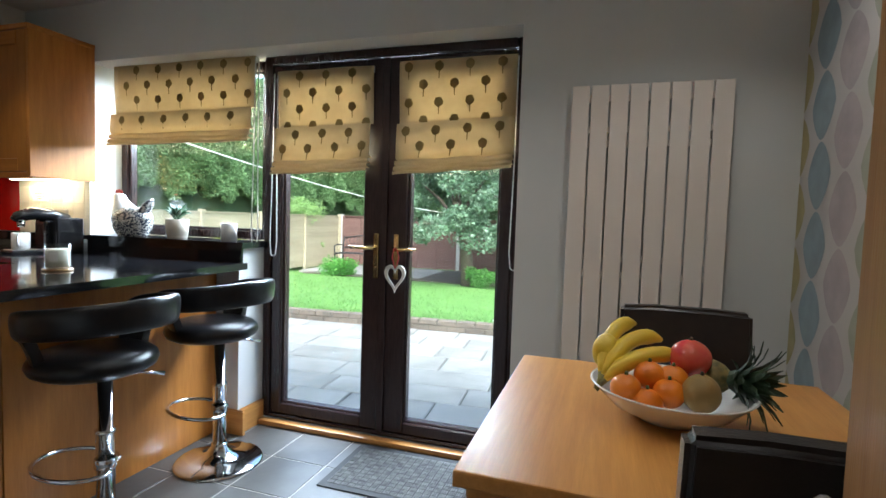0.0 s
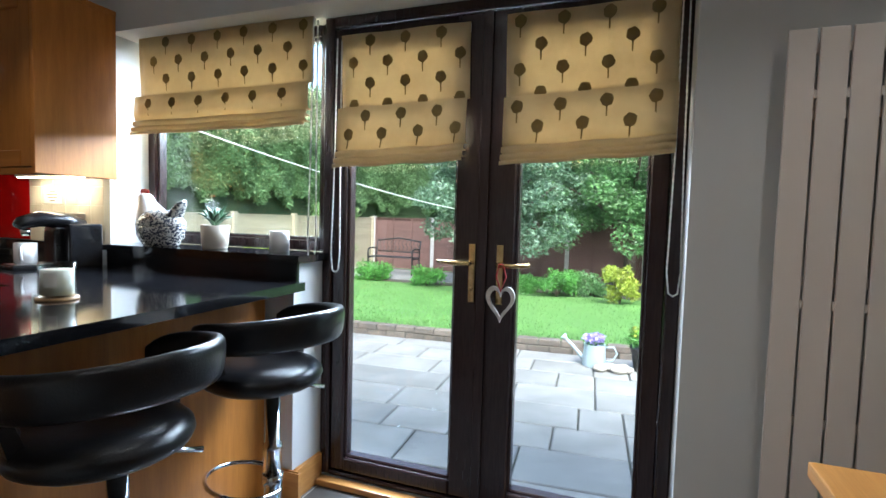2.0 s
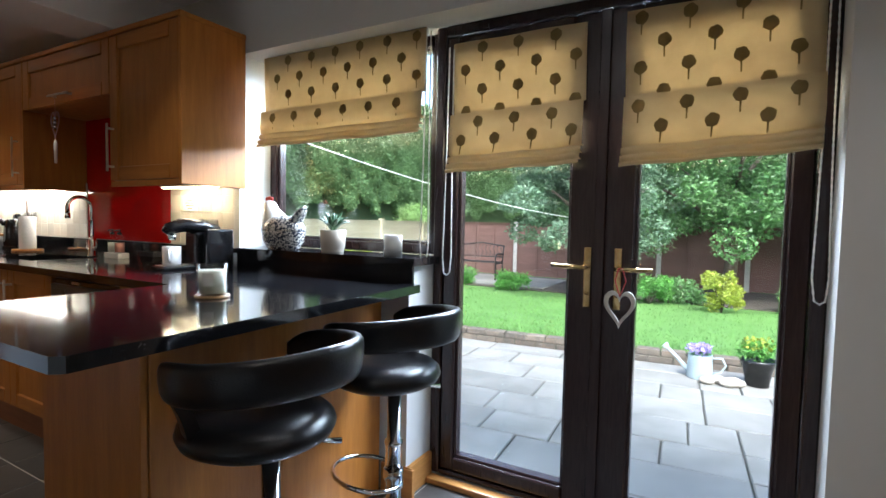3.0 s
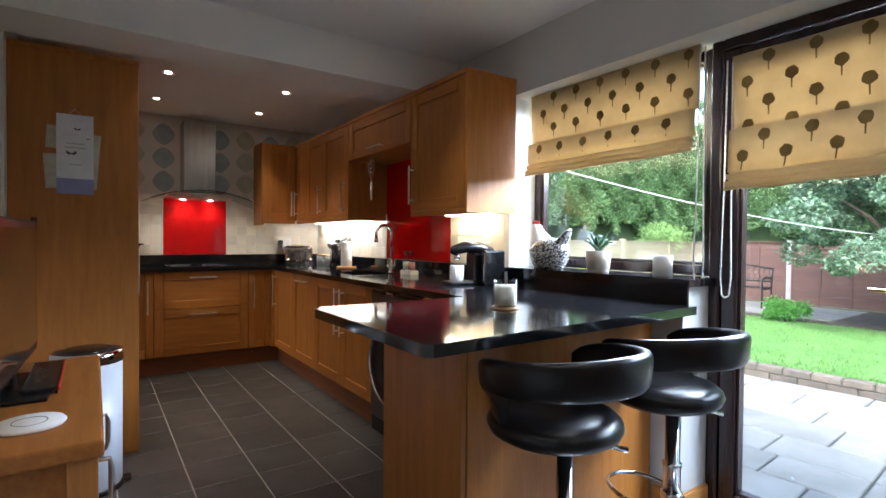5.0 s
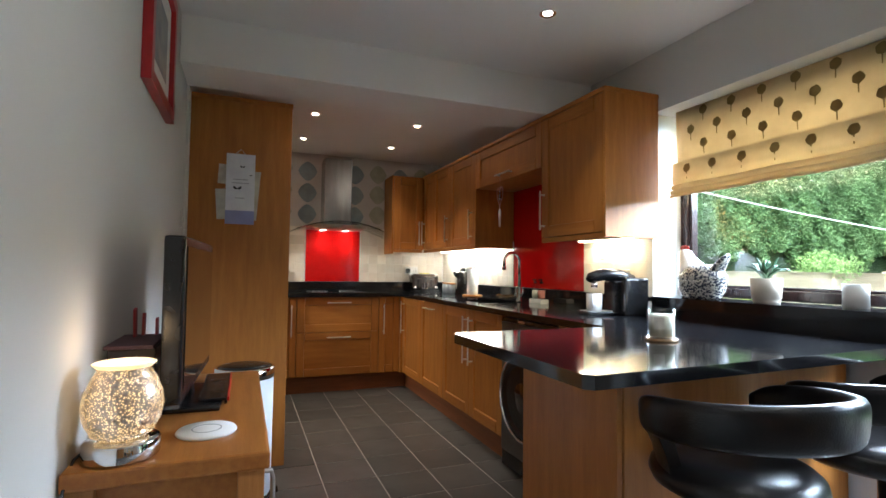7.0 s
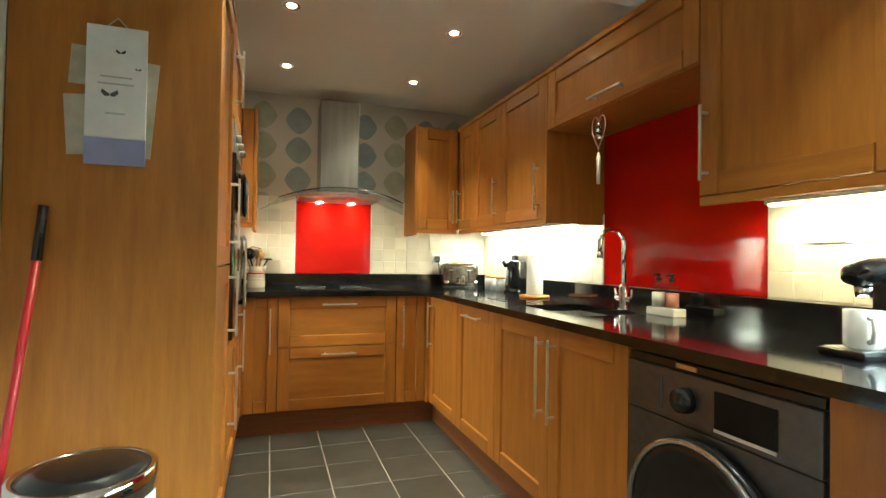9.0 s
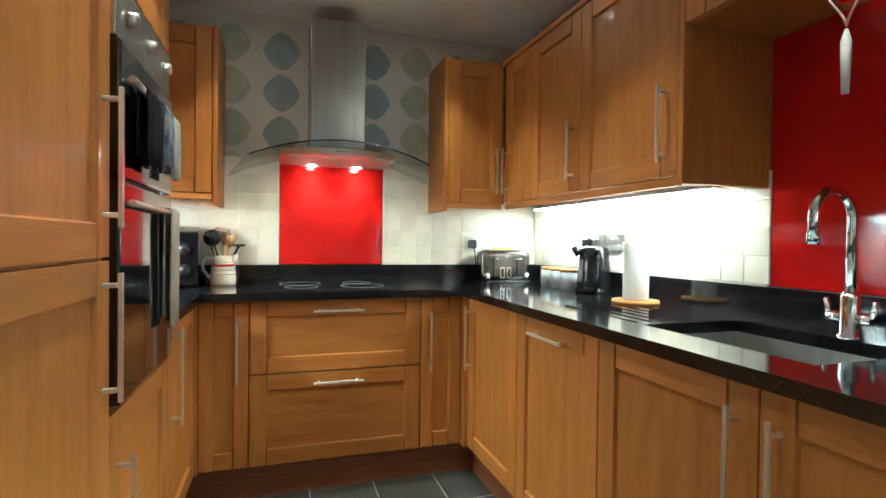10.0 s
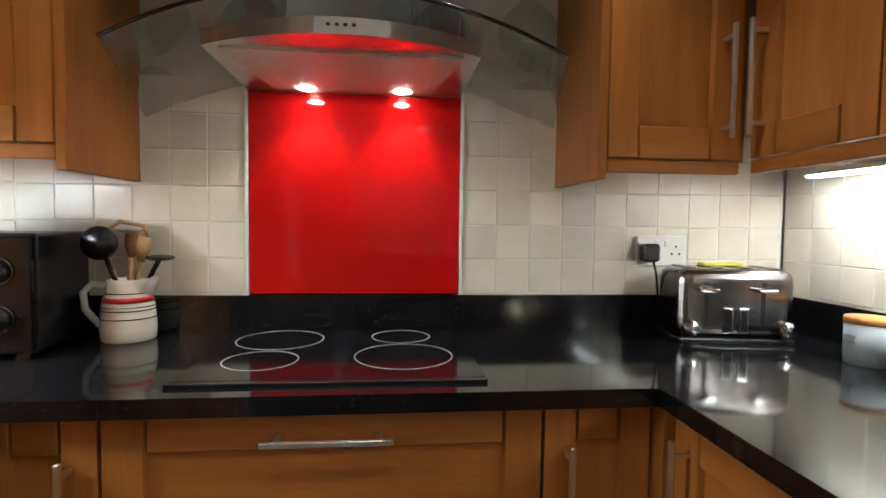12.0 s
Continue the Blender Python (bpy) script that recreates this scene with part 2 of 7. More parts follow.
def link(name, bm, materials):
    bmesh.ops.recalc_face_normals(bm, faces=bm.faces[:])
    me = bpy.data.meshes.new(name)
    bm.to_mesh(me)
    bm.free()
    for m in materials if isinstance(materials, (list, tuple)) else [materials]:
        me.materials.append(m)
    return new(name, me)


def thing(name, at, label, category, group="", kind=""):
    """An Empty at the base of a thing, to parent its parts."""
    ob = new(name)
    ob.location = at
    ob.empty_display_size = 0.05
    return tagged(ob, label, category, group, kind)


def part(name, bm, materials, parent, label=""):
    ob = link(name, bm, materials)
    ob.parent = parent
    if parent.parent is None:
        ob.matrix_parent_inverse = Matrix.Translation(parent.location).inverted()
    return tagged(ob, label) if label else ob


def whole(name, bm, materials, label, category, kind="", group=""):
    return tagged(link(name, bm, materials), label, category, group, kind)


def setting(name, bm, materials, label, category):
    return tagged(link(name, bm, materials), label, category, "", "structure")


# ---- the shell of the rooms ----
WEST, EAST, NORTH, SOUTH = -5.69, 0.92, 2.60, 0.24
DINING_CEIL, KITCHEN_CEIL = 2.33, 2.285
floor = setting("floor", bx(WEST - 0.2, EAST + 0.2, SOUTH - 1.6, 2.90, -0.2, -0.0025), GROUT, "slate grey square floor tiles with pale grout", "floor")
bm = bmesh.new()
box(bm, WEST - 0.2, -2.64, NORTH, 2.90, -0.1, 2.5)
box(bm, -2.64, -1.545, NORTH - 0.045, 2.90, -0.1, 0.975)
box(bm, -2.64, -0.13, NORTH, 2.90, 2.0, 2.5)
box(bm, -0.13, EAST + 0.2, NORTH, 2.90, -0.1, 2.5)
setting("wall_north", bm, WALL, "pale grey painted wall with garden door and window", "wall")
setting("wall_west", bx(WEST - 0.2, WEST, SOUTH - 0.2, NORTH, -0.1, 2.5), PAPER, "kitchen wall with faded leaf wallpaper above tiles", "wall")
setting("wall_east", bx(EAST, EAST + 0.2, SOUTH - 1.6, NORTH, -0.1, 2.5), PAPER, "wall papered with pastel pointed leaf pattern", "wall")
bm = bmesh.new()
box(bm, WEST, -0.36, SOUTH - 0.15, SOUTH, -0.1, 2.5)
box(bm, -0.36, 0.46, SOUTH - 0.15, SOUTH, 2.04, 2.5)
box(bm, 0.46, EAST, SOUTH - 0.15, SOUTH, -0.1, 2.5)
setting("wall_south", bm, WALL, "plain off-white painted wall with a doorway", "wall")
setting("wall_hall", bx(-1.2, EAST, SOUTH - 1.65, SOUTH - 1.5, -0.1, 2.5), WALL, "plain hall wall beyond the doorway", "wall")
setting("wall_hall_side", bx(-1.35, -1.2, SOUTH - 1.65, SOUTH - 0.15, -0.1, 2.5), WALL, "plain hall wall beyond the doorway", "wall")
bm = bmesh.new()
box(bm, -3.33, EAST + 0.2, SOUTH - 1.65, 2.9, DINING_CEIL, 2.5)
setting("ceiling_dining", bm, CEIL, "smooth white painted ceiling", "ceiling")
setting("ceiling_kitchen", bx(WEST - 0.2, -3.33, SOUTH - 0.15, 2.9, KITCHEN_CEIL, 2.5), CEIL, "lower white kitchen ceiling with downlights", "ceiling")
setting("ceiling_beam", bx(-3.50, -3.155, SOUTH, NORTH, 2.10, 2.40, 0.004), CEIL, "boxed white beam between dining room and kitchen", "beam")
setting("wall_nib", bx(-3.585, -3.50, SOUTH, SOUTH + 0.012, 0, 2.10), WALL, "thin white wall end beside the tall unit", "wall")
bm = bmesh.new()
box(bm, -1.66, -1.50, NORTH - 0.063, NORTH - 0.046, 0, 0.13)
box(bm, -1.544, -1.527, NORTH - 0.046, 2.74, 0, 0.13)
box(bm, -0.128, 0.9, NORTH - 0.018, NORTH - 0.001, 0, 0.13)
bmesh.ops.bevel(bm, geom=[e for e in bm.edges if e.verts[0].co.z > 0.1 and e.verts[1].co.z > 0.1], offset=0.006, segments=2, affect="EDGES")
setting("baseboard", bm, SKIRT, "golden varnished wooden skirting board", "skirting board")
setting("trim_threshold", bx(-1.527, -0.132, 2.69, 2.742, 0, 0.028, 0.008), SKIRT, "golden wooden threshold strip under the garden door", "threshold")


def leaf(bm, origin, u, v, w, h):
    """A flat pointed leaf, w wide and h high, just off a wall; u and v span the wall."""
    ring = []
    for k in range(20):
        a = 2 * math.pi * k / 20
        s, c = math.sin(a), math.cos(a)
        ring.append(bm.verts.new(Vector(origin) + Vector(u) * (0.5 * w * c * abs(c) ** 0.15 * (1 - 0.25 * abs(s))) + Vector(v) * (0.5 * h * s)))
    bm.faces.new(ring)


LEAF_COLOURS = [("teal", (0.29, 0.36, 0.39)), ("mauve", (0.48, 0.42, 0.42)), ("olive", (0.46, 0.40, 0.20)), ("sage", (0.42, 0.43, 0.33))]
for k, (cname, colour) in enumerate(LEAF_COLOURS):
    mat = material("leaf_print_" + cname, colour, 0.7, 0, tuple(c * 0.85 for c in colour), 14, (1, 1, 1), 0.06, 140)
    bm = bmesh.new()
    for col in range(12):
        if (2, 0, 1, 3)[col % 4] != k:
            continue
        for row in range(10):
            z = 0.05 + row * 0.235 + (0.1175 if col % 2 else 0)
            if z < 2.15:
                leaf(bm, (EAST - 0.0015, 2.62 - col * 0.195, z), (0, 1, 0), (0, 0, 1), 0.19, 0.23)
    setting("trim_leaf_print_east", bm, mat, "pointed pastel leaf motifs printed on the wallpaper", "wallpaper print")
    bm = bmesh.new()
    for col in range(11):
        if (col % 2) * 3 != k:
            continue
        for row in range(4):
            z = 1.46 + row * 0.215 + (0.02 if col % 2 else 0)
            if z < 2.19:
                leaf(bm, (WEST + 0.0015, 0.16 + col * 0.24, z), (0, 1, 0), (0, 0, 1), 0.185, 0.195)
    if len(bm.faces):
        setting("trim_leaf_print_west", bm, mat, "faded round leaf motifs printed on the wallpaper", "wallpaper print")

# ---- garden door and window ----
FY0, FY1 = 2.745, 2.83


def framed(bm, x0, x1, z0, z1, y0, y1, left, right, top, bottom, bevel=0.006):
    b2 = bmesh.new()
    box(b2, x0, x0 + left, y0, y1, z0, z1)
    box(b2, x1 - right, x1, y0, y1, z0, z1)
    box(b2, x0 + left, x1 - right, y0, y1, z1 - top, z1)
    box(b2, x0 + left, x1 - right, y0, y1, z0, z0 + bottom)
    bmesh.ops.bevel(b2, geom=b2.edges[:], offset=bevel, segments=1, affect="EDGES")
    me = bpy.data.meshes.new("tmp")
    b2.to_mesh(me)
    b2.free()
    bm.from_mesh(me)
    bpy.data.meshes.remove(me)


door1 = thing("door_1", (-0.82, 2.78, 0.0), "dark brown double garden doors, closed, with brass handles", "door", "", "structure")
bm = bmesh.new()
framed(bm, -1.545, -0.13, 0.028, 2.0, FY0, FY1 + 0.04, 0.045, 0.045, 0.045, 0.02)
part("door_frame", bm, FRAME, door1)
LEAVES = ((-1.498, -0.835), (-0.815, -0.177))
for n_leaf, (a, b) in enumerate(LEAVES):
    bm = bmesh.new()
    framed(bm, a, b, 0.05, 1.953, FY0 + 0.012, FY1, 0.062 if n_leaf == 0 else 0.112, 0.108 if n_leaf == 0 else 0.062, 0.075, 0.06)
    framed(bm, a + (0.058 if n_leaf == 0 else 0.108), b - (0.104 if n_leaf == 0 else 0.058), 0.106, 1.882, FY0 + 0.03, FY1 - 0.005, 0.014, 0.014, 0.014, 0.014, 0.005)
    dl = part("door_leaf", bm, FRAME, door1)
    pane = part("pane", bx(a + 0.06, b - 0.06, FY0 + 0.05, FY0 + 0.056, 0.1, 1.89), PANE, dl)
    pane.visible_shadow = False
    hx = a + 0.632 if n_leaf == 0 else a + 0.06
    sgn = -1 if n_leaf == 0 else 1
    bm = bx(hx - 0.014, hx + 0.014, FY0 + 0.002, FY0 + 0.012, 0.845, 1.075, 0.004)
    bm2 = bmesh.new()
    lathe(bm2, [(0.0, 0), (0.008, 0), (0.008, 0.004), (0, 0.004)], (0, 0, 0), 12)
    bmesh.ops.transform(bm2, matrix=Matrix.Translation((hx, FY0 + 0.002, 0.90)) @ Matrix.Rotation(radians(90), 4, "X"), verts=bm2.verts[:])
    me = bpy.data.meshes.new("t")
    bm2.to_mesh(me)
    bm.from_mesh(me)
    bm2.free()
    tube(bm, [(hx, FY0 + 0.004, 1.0), (hx, FY0 - 0.035, 1.0), (hx + sgn * 0.012, FY0 - 0.045, 1.0), (hx + sgn * 0.06, FY0 - 0.047, 1.001), (hx + sgn * 0.125, FY0 - 0.045, 1.004)], [0.009, 0.008, 0.009, 0.009, 0.007], 10)
    part("door_handle", bm, BRASS, dl, "brass lever handle on a long plate")
part("meeting_strip", bx(-0.845, -0.805, FY0 - 0.004, FY0 + 0.011, 0.05, 1.95, 0.004), FRAME, door1)

win = thing("window_1", (-2.1, 2.82, 1.0), "dark brown framed fixed window over the ledge", "window", "", "structure")
bm = bmesh.new()
framed(bm, -2.64, -1.546, 1.008, 2.0, 2.80, 2.87, 0.055, 0.05, 0.055, 0.05)
framed(bm, -2.587, -1.594, 1.056, 1.947, 2.812, 2.86, 0.014, 0.014, 0.014, 0.014, 0.004)
part("window_frame", bm, FRAME, win)
pane = part("pane", bx(-2.58, -1.6, 2.835, 2.841, 1.06, 1.94), PANE, win)
pane.visible_shadow = False
bm = bmesh.new()
prism(bm, [(-2.585, NORTH - 0.062), (-1.512, NORTH - 0.062), (-1.512, 2.742), (-1.546, 2.80), (-2.638, 2.80), (-2.638, NORTH + 0.0), (-2.585, NORTH + 0.0)], 0.976, 1.006)
box(bm, -2.585, -1.52, NORTH - 0.06, NORTH - 0.046, 0.9, 0.976)
part("window_sill", bm, GRANITE, win, "polished black granite ledge")

# ---- kitchen units ----
TOP, UNDER = 0.905, 0.872


def wall_axes(origin, facing):
    """Axes with u along the front, v up and w out of it."""
    out = {"n": (0, 1), "s": (0, -1), "e": (1, 0), "w": (-1, 0)}[facing]
    u = (-out[1], out[0])
    return Matrix(((u[0], 0, out[0], origin[0]), (u[1], 0, out[1], origin[1]), (0, 1, 0, origin[2]), (0, 0, 0, 1)))


def bar_handle(m, u, v, length, upright, parent):
    """A square steel bar on two feet."""
    bm = bmesh.new()
    h = length / 2
    if upright:
        obox(bm, m, u - 0.005, u + 0.005, v - h, v + h, 0.028, 0.037)
        for s in (-1, 1):
            obox(bm, m, u - 0.005, u + 0.005, v + s * h - (0.03 if s > 0 else -0.02), v + s * h + (-0.02 if s > 0 else 0.03), 0.0, 0.028)
    else:
        obox(bm, m, u - h, u + h, v - 0.005, v + 0.005, 0.028, 0.037)
        for s in (-1, 1):
            obox(bm, m, u + s * h - (0.03 if s > 0 else -0.02), u + s * h + (-0.02 if s > 0 else 0.03), v - 0.005, v + 0.005, 0.0, 0.028)
    bmesh.ops.bevel(bm, geom=bm.edges[:], offset=0.0015, segments=1, affect="EDGES")
    return part("handle", bm, HANDLE, parent, "brushed steel bar handle")


def frame_piece(m, u0, u1, v0, v1, front, inner):
    """A stile or rail whose edge towards the panel is chamfered; inner names that edge."""
    bm = bmesh.new()
    box(bm, u0, u1, v0, v1, 0.0, front)
    bmesh.ops.bevel(bm, geom=bm.edges[:], offset=0.0012, segments=1, affect="EDGES")
    axis, sign, edge = {"l": (0, 1, u1), "r": (0, -1, u0), "t": (1, -1, v0), "b": (1, 1, v1)}[inner]
    for v in bm.verts:
        if v.co.z > front - 0.002 and abs(v.co[axis] - edge) < 0.002:
            v.co[axis] -= sign * 0.0055
    bmesh.ops.transform(bm, matrix=m, verts=bm.verts[:])
    return bm


def shaker(parent, origin, facing, u0, u1, v0, v1, handle=None, name="door", frame_w=0.072):
    """A framed door or drawer front; handle is (u, v, length, upright)."""
    m = wall_axes(origin, facing)
    across = OAK_X if facing in "ns" else OAK_Y
    g = 0.002
    u0, u1, v0, v1 = u0 + g, u1 - g, v0 + g, v1 - g
    fw = min(frame_w, (u1 - u0) * 0.32)
    fh = min(frame_w, (v1 - v0) * 0.36)
    bm = bmesh.new()
    obox(bm, m, u0 + fw - 0.006, u1 - fw + 0.006, v0 + fh - 0.006, v1 - fh + 0.006, 0.0, 0.0085)
    d = part(name, bm, across if name == "drawer" else OAK_V, parent)
    part("stile", frame_piece(m, u0, u0 + fw, v0, v1, 0.020, "l"), OAK_V, d)
    part("stile", frame_piece(m, u1 - fw, u1, v0, v1, 0.020, "r"), OAK_V, d)
    part("rail", frame_piece(m, u0 + fw, u1 - fw, v1 - fh, v1, 0.0196, "t"), across, d)
    part("rail", frame_piece(m, u0 + fw, u1 - fw, v0, v0 + fh, 0.0196, "b"), across, d)
    if handle:
        u, v, length, upright = handle
        bar_handle(m @ Matrix.Translation((0, 0, 0.020)), u, v, length, upright, d)
    return d


def carcass(name, x0, x1, y0, y1, z0, z1, label, category="cabinet", group=""):
    t = thing(name, ((x0 + x1) / 2, (y0 + y1) / 2, z0), label, category, group)
    part("body", bx(x0, x1, y0, y1, z0, z1, 0.002, 1), OAK_V, t)
    return t


BASE = "oak base units"
NF, WF, SF = 1.975, -5.21, 0.79
# north run
c = carcass("base_cabinet", -5.21, -4.655, NF + 0.021, 2.59, 0.15, UNDER, "oak shaker base cabinet with one door under granite worktop", "cabinet", BASE)
shaker(c, (0, NF + 0.021, 0), "s", -5.17, -4.655, 0.155, 0.868, (-5.125, 0.68, 0.30, True))
c = carcass("integrated_dishwasher", -4.653, -4.141, NF + 0.021, 2.59, 0.15, UNDER, "appliance behind an oak shaker door with horizontal handle", "dishwasher", BASE)
shaker(c, (0, NF + 0.021, 0), "s", -4.653, -4.141, 0.155, 0.868, (-4.40, 0.815, 0.22, False))
c = thing("sink_cabinet", (-3.66, 2.28, 0.15), "oak shaker double-door sink cabinet with tall steel handles", "cabinet", BASE)
part("body", bx(-4.139, -3.178, NF + 0.021, 2.59, 0.15, 0.64, 0.002, 1), OAK_V, c)
part("front_rail", bx(-4.139, -3.178, NF + 0.021, NF + 0.06, 0.64, UNDER), OAK_X, c)
part("side_panel", bx(-3.196, -3.178, NF + 0.061, 2.59, 0.64, UNDER), OAK_V, c)
shaker(c, (0, NF + 0.021, 0), "s", -4.139, -3.64, 0.155, 0.868, (-3.685, 0.66, 0.32, True))
shaker(c, (0, NF + 0.021, 0), "s", -3.64, -3.178, 0.155, 0.868, (-3.595, 0.66, 0.32, True))
# peninsula base with oak panels
c = thing("peninsula_base", (-1.95, 2.0, 0.0), "oak-panelled breakfast bar base under granite top", "cabinet", BASE)
part("body", bx(-2.17, -1.69, 1.55, 2.50, 0.0, UNDER), OAK_V, c)
part("end_panel", bx(-2.18, -1.672, 1.528, 1.548, 0.0, UNDER, 0.002, 1), OAK_V, c)
part("side_panel", bx(-1.688, -1.668, 1.55, 2.535, 0.0, UNDER, 0.002, 1), OAK_V, c)
part("infill_panel", bx(-2.60, -2.182, NF, NF + 0.02, 0.0, UNDER, 0.002, 1), OAK_V, c)
# west run
c = carcass("drawer_unit", -5.68, WF - 0.021, 0.998, 1.75, 0.15, UNDER, "oak pan drawer unit with two wide drawers beneath the hob", "cabinet", BASE)
shaker(c, (WF - 0.021, 0, 0), "e", 0.998, 1.75, 0.552, 0.868, (1.372, 0.82, 0.22, False), "drawer")
shaker(c, (WF - 0.021, 0, 0), "e", 0.998, 1.75, 0.155, 0.55, (1.372, 0.505, 0.22, False), "drawer")
c = carcass("narrow_cabinet", -5.68, WF - 0.021, 1.752, 1.955, 0.15, UNDER, "narrow oak pull-out cabinet beside the drawers", "cabinet", BASE)
shaker(c, (WF - 0.021, 0, 0), "e", 1.752, 1.955, 0.155, 0.868, (1.795, 0.66, 0.28, True))
part("corner_post", bx(-5.231, -5.172, 1.957, 1.994, 0.152, 0.87), OAK_V, c)
c = carcass("narrow_cabinet", -5.68, WF - 0.021, 0.80, 0.996, 0.15, UNDER, "narrow oak cabinet in the corner by the hob", "cabinet", BASE)
shaker(c, (WF - 0.021, 0, 0), "e", 0.80, 0.996, 0.155, 0.868, (0.952, 0.66, 0.28, True))
# corner run under the microwave
c = carcass("base_cabinet", -5.225, -4.692, SOUTH + 0.01, SF - 0.021, 0.15, UNDER, "oak shaker corner base cabinet next to the ovens", "cabinet", BASE)
shaker(c, (0, SF - 0.021, 0), "n", 4.692, 5.20, 0.155, 0.868, (4.745, 0.68, 0.32, True))
part("corner_post", bx(-5.231, -5.2, 0.770, 0.799, 0.152, 0.87), OAK_V, c)
# tall units
c = thing("oven_tower", (-4.41, 0.52, 0.0), "tall oak oven housing with drawer below and cupboard above", "cabinet")
for nm, q in (("side_panel", (-4.69, -4.672)), ("side_panel", (-4.150, -4.132))):
    part(nm, bx(q[0], q[1], SOUTH + 0.01, SF - 0.021, 0.15, 2.09), OAK_V, c)
part("lower_body", bx(-4.672, -4.15, SOUTH + 0.01, SF - 0.03, 0.15, 0.765), OAK_V, c)
part("upper_body", bx(-4.672, -4.15, SOUTH + 0.01, SF - 0.03, 1.69, 2.09), OAK_V, c)
shaker(c, (0, SF - 0.021, 0), "n", 4.132, 4.69, 0.155, 0.755, (4.18, 0.53, 0.26, True), "drawer")
shaker(c, (0, SF - 0.021, 0), "n", 4.132, 4.69, 1.70, 2.088, (4.18, 1.86, 0.24, True))
c = thing("double_oven", (-4.41, 0.55, 0.766), "built-in black glass double oven with steel trim", "oven")
part("body", bx(-4.67, -4.152, SOUTH + 0.1, SF - 0.02, 0.766, 1.688), BLACK, c)
part("control_panel", bx(-4.67, -4.152, SF - 0.02, SF + 0.004, 1.556, 1.688, 0.004), STEEL, c)
for z0, z1, hz in ((0.772, 1.252, 1.205), (1.262, 1.55, 1.472)):
    d = part("oven_door", bx(-4.67, -4.152, SF - 0.02, SF + 0.012, z0, z1, 0.006), BLACK_GLASS, c)
    bm = bmesh.new()
    tube(bm, [(-4.65, SF + 0.030, hz), (-4.17, SF + 0.030, hz)], 0.008, 12)
    for x in (-4.62, -4.20):
        tube(bm, [(x, SF + 0.012, hz), (x, SF + 0.030, hz)], 0.006, 10)
    part("handle", bm, STEEL, d, "round steel bar handle")
for k in range(3):
    bm = bmesh.new()
    lathe(bm, [(0.0, 0), (0.019, 0), (0.016, 0.022), (0, 0.024)], (0, 0, 0), 16)
    bmesh.ops.transform(bm, matrix=Matrix.Translation((-4.58 + k * 0.17, SF + 0.004, 1.622)) @ Matrix.Rotation(radians(-90), 4, "X"), verts=bm.verts[:])
    part("knob", bm, STEEL, c)
c = thing("tall_fridge_unit", (-3.86, 0.52, 0.0), "tall oak larder unit with plain side panel", "cabinet")
part("body", bx(-4.13, -3.61, SOUTH + 0.01, SF - 0.021, 0.15, 2.09), OAK_V, c)
part("side_panel", bx(-3.61, -3.588, SOUTH + 0.012, SF, 0.0, 2.10, 0.002, 1), OAK_V, c)
part("top_trim", bx(-4.13, -3.584, SOUTH + 0.012, SF + 0.004, 2.072, 2.099, 0.003), OAK_X, c)
shaker(c, (0, SF - 0.021, 0), "n", 3.612, 4.13, 0.155, 1.085, (4.085, 0.93, 0.26, True))
shaker(c, (0, SF - 0.021, 0), "n", 3.612, 4.13, 1.088, 2.07, (4.085, 1.29, 0.28, True))
setting("trim_plinth_north", bx(-5.27, -2.62, NF + 0.06, NF + 0.078, 0.0, 0.148), PLINTH, "dark reddish wooden plinth under the units", "plinth")
setting("trim_plinth_west", bx(-5.288, -5.27, 0.72, NF + 0.078, 0.0, 0.148), PLINTH, "dark reddish wooden plinth under the units", "plinth")
setting("trim_plinth_south", bx(-5.27, -3.612, 0.71, 0.728, 0.0, 0.148), PLINTH, "dark reddish wooden plinth under the units", "plinth")

# worktop
bm = bmesh.new()
SX0, SX1, SY0, SY1 = -4.10, -3.62, 2.09, 2.43
FE = NF - 0.028
for q in ((-5.685, -5.17, 0.82, 1.947), (-5.685, -4.692, SOUTH + 0.004, 0.82), (-5.685, SX0, FE, NORTH - 0.004), (SX1, -2.595, FE, NORTH - 0.004), (SX0, SX1, FE, SY0), (SX0, SX1, SY1, NORTH - 0.004)):
    box(bm, *q, UNDER, TOP)
prism(bm, [(-2.595, FE), (-2.215, FE), (-2.215, 1.285), (-2.18, 1.247), (-1.45, 1.243), (-1.43, 1.262), (-1.478, NORTH - 0.064), (-2.595, NORTH - 0.064)], UNDER, TOP)
bmesh.ops.remove_doubles(bm, verts=bm.verts[:], dist=0.0005)
worktop = whole("worktop", bm, GRANITE, "polished black granite worktop with breakfast bar end", "worktop")
bm = bmesh.new()
box(bm, -5.665, -2.59, NORTH - 0.024, NORTH - 0.002, TOP, 1.0)
part("upstand", bm, GRANITE, worktop)
part("upstand", bx(-5.687, -5.665, SOUTH + 0.004, NORTH - 0.002, TOP, 1.0), GRANITE, worktop)
bm = bmesh.new()
for k in range(7):
    y = 2.10 + k * 0.05
    box(bm, -4.52 + 0.02 * k, -4.14, y, y + 0.006, TOP + 0.0002, TOP + 0.0022)
part("drainer_groove", bm, GRANITE, worktop, "raised drainer ridges")
sink = thing("sink", (-3.86, 2.26, 0.70), "brushed steel undermounted sink set in the worktop", "sink")
bm = bmesh.new()
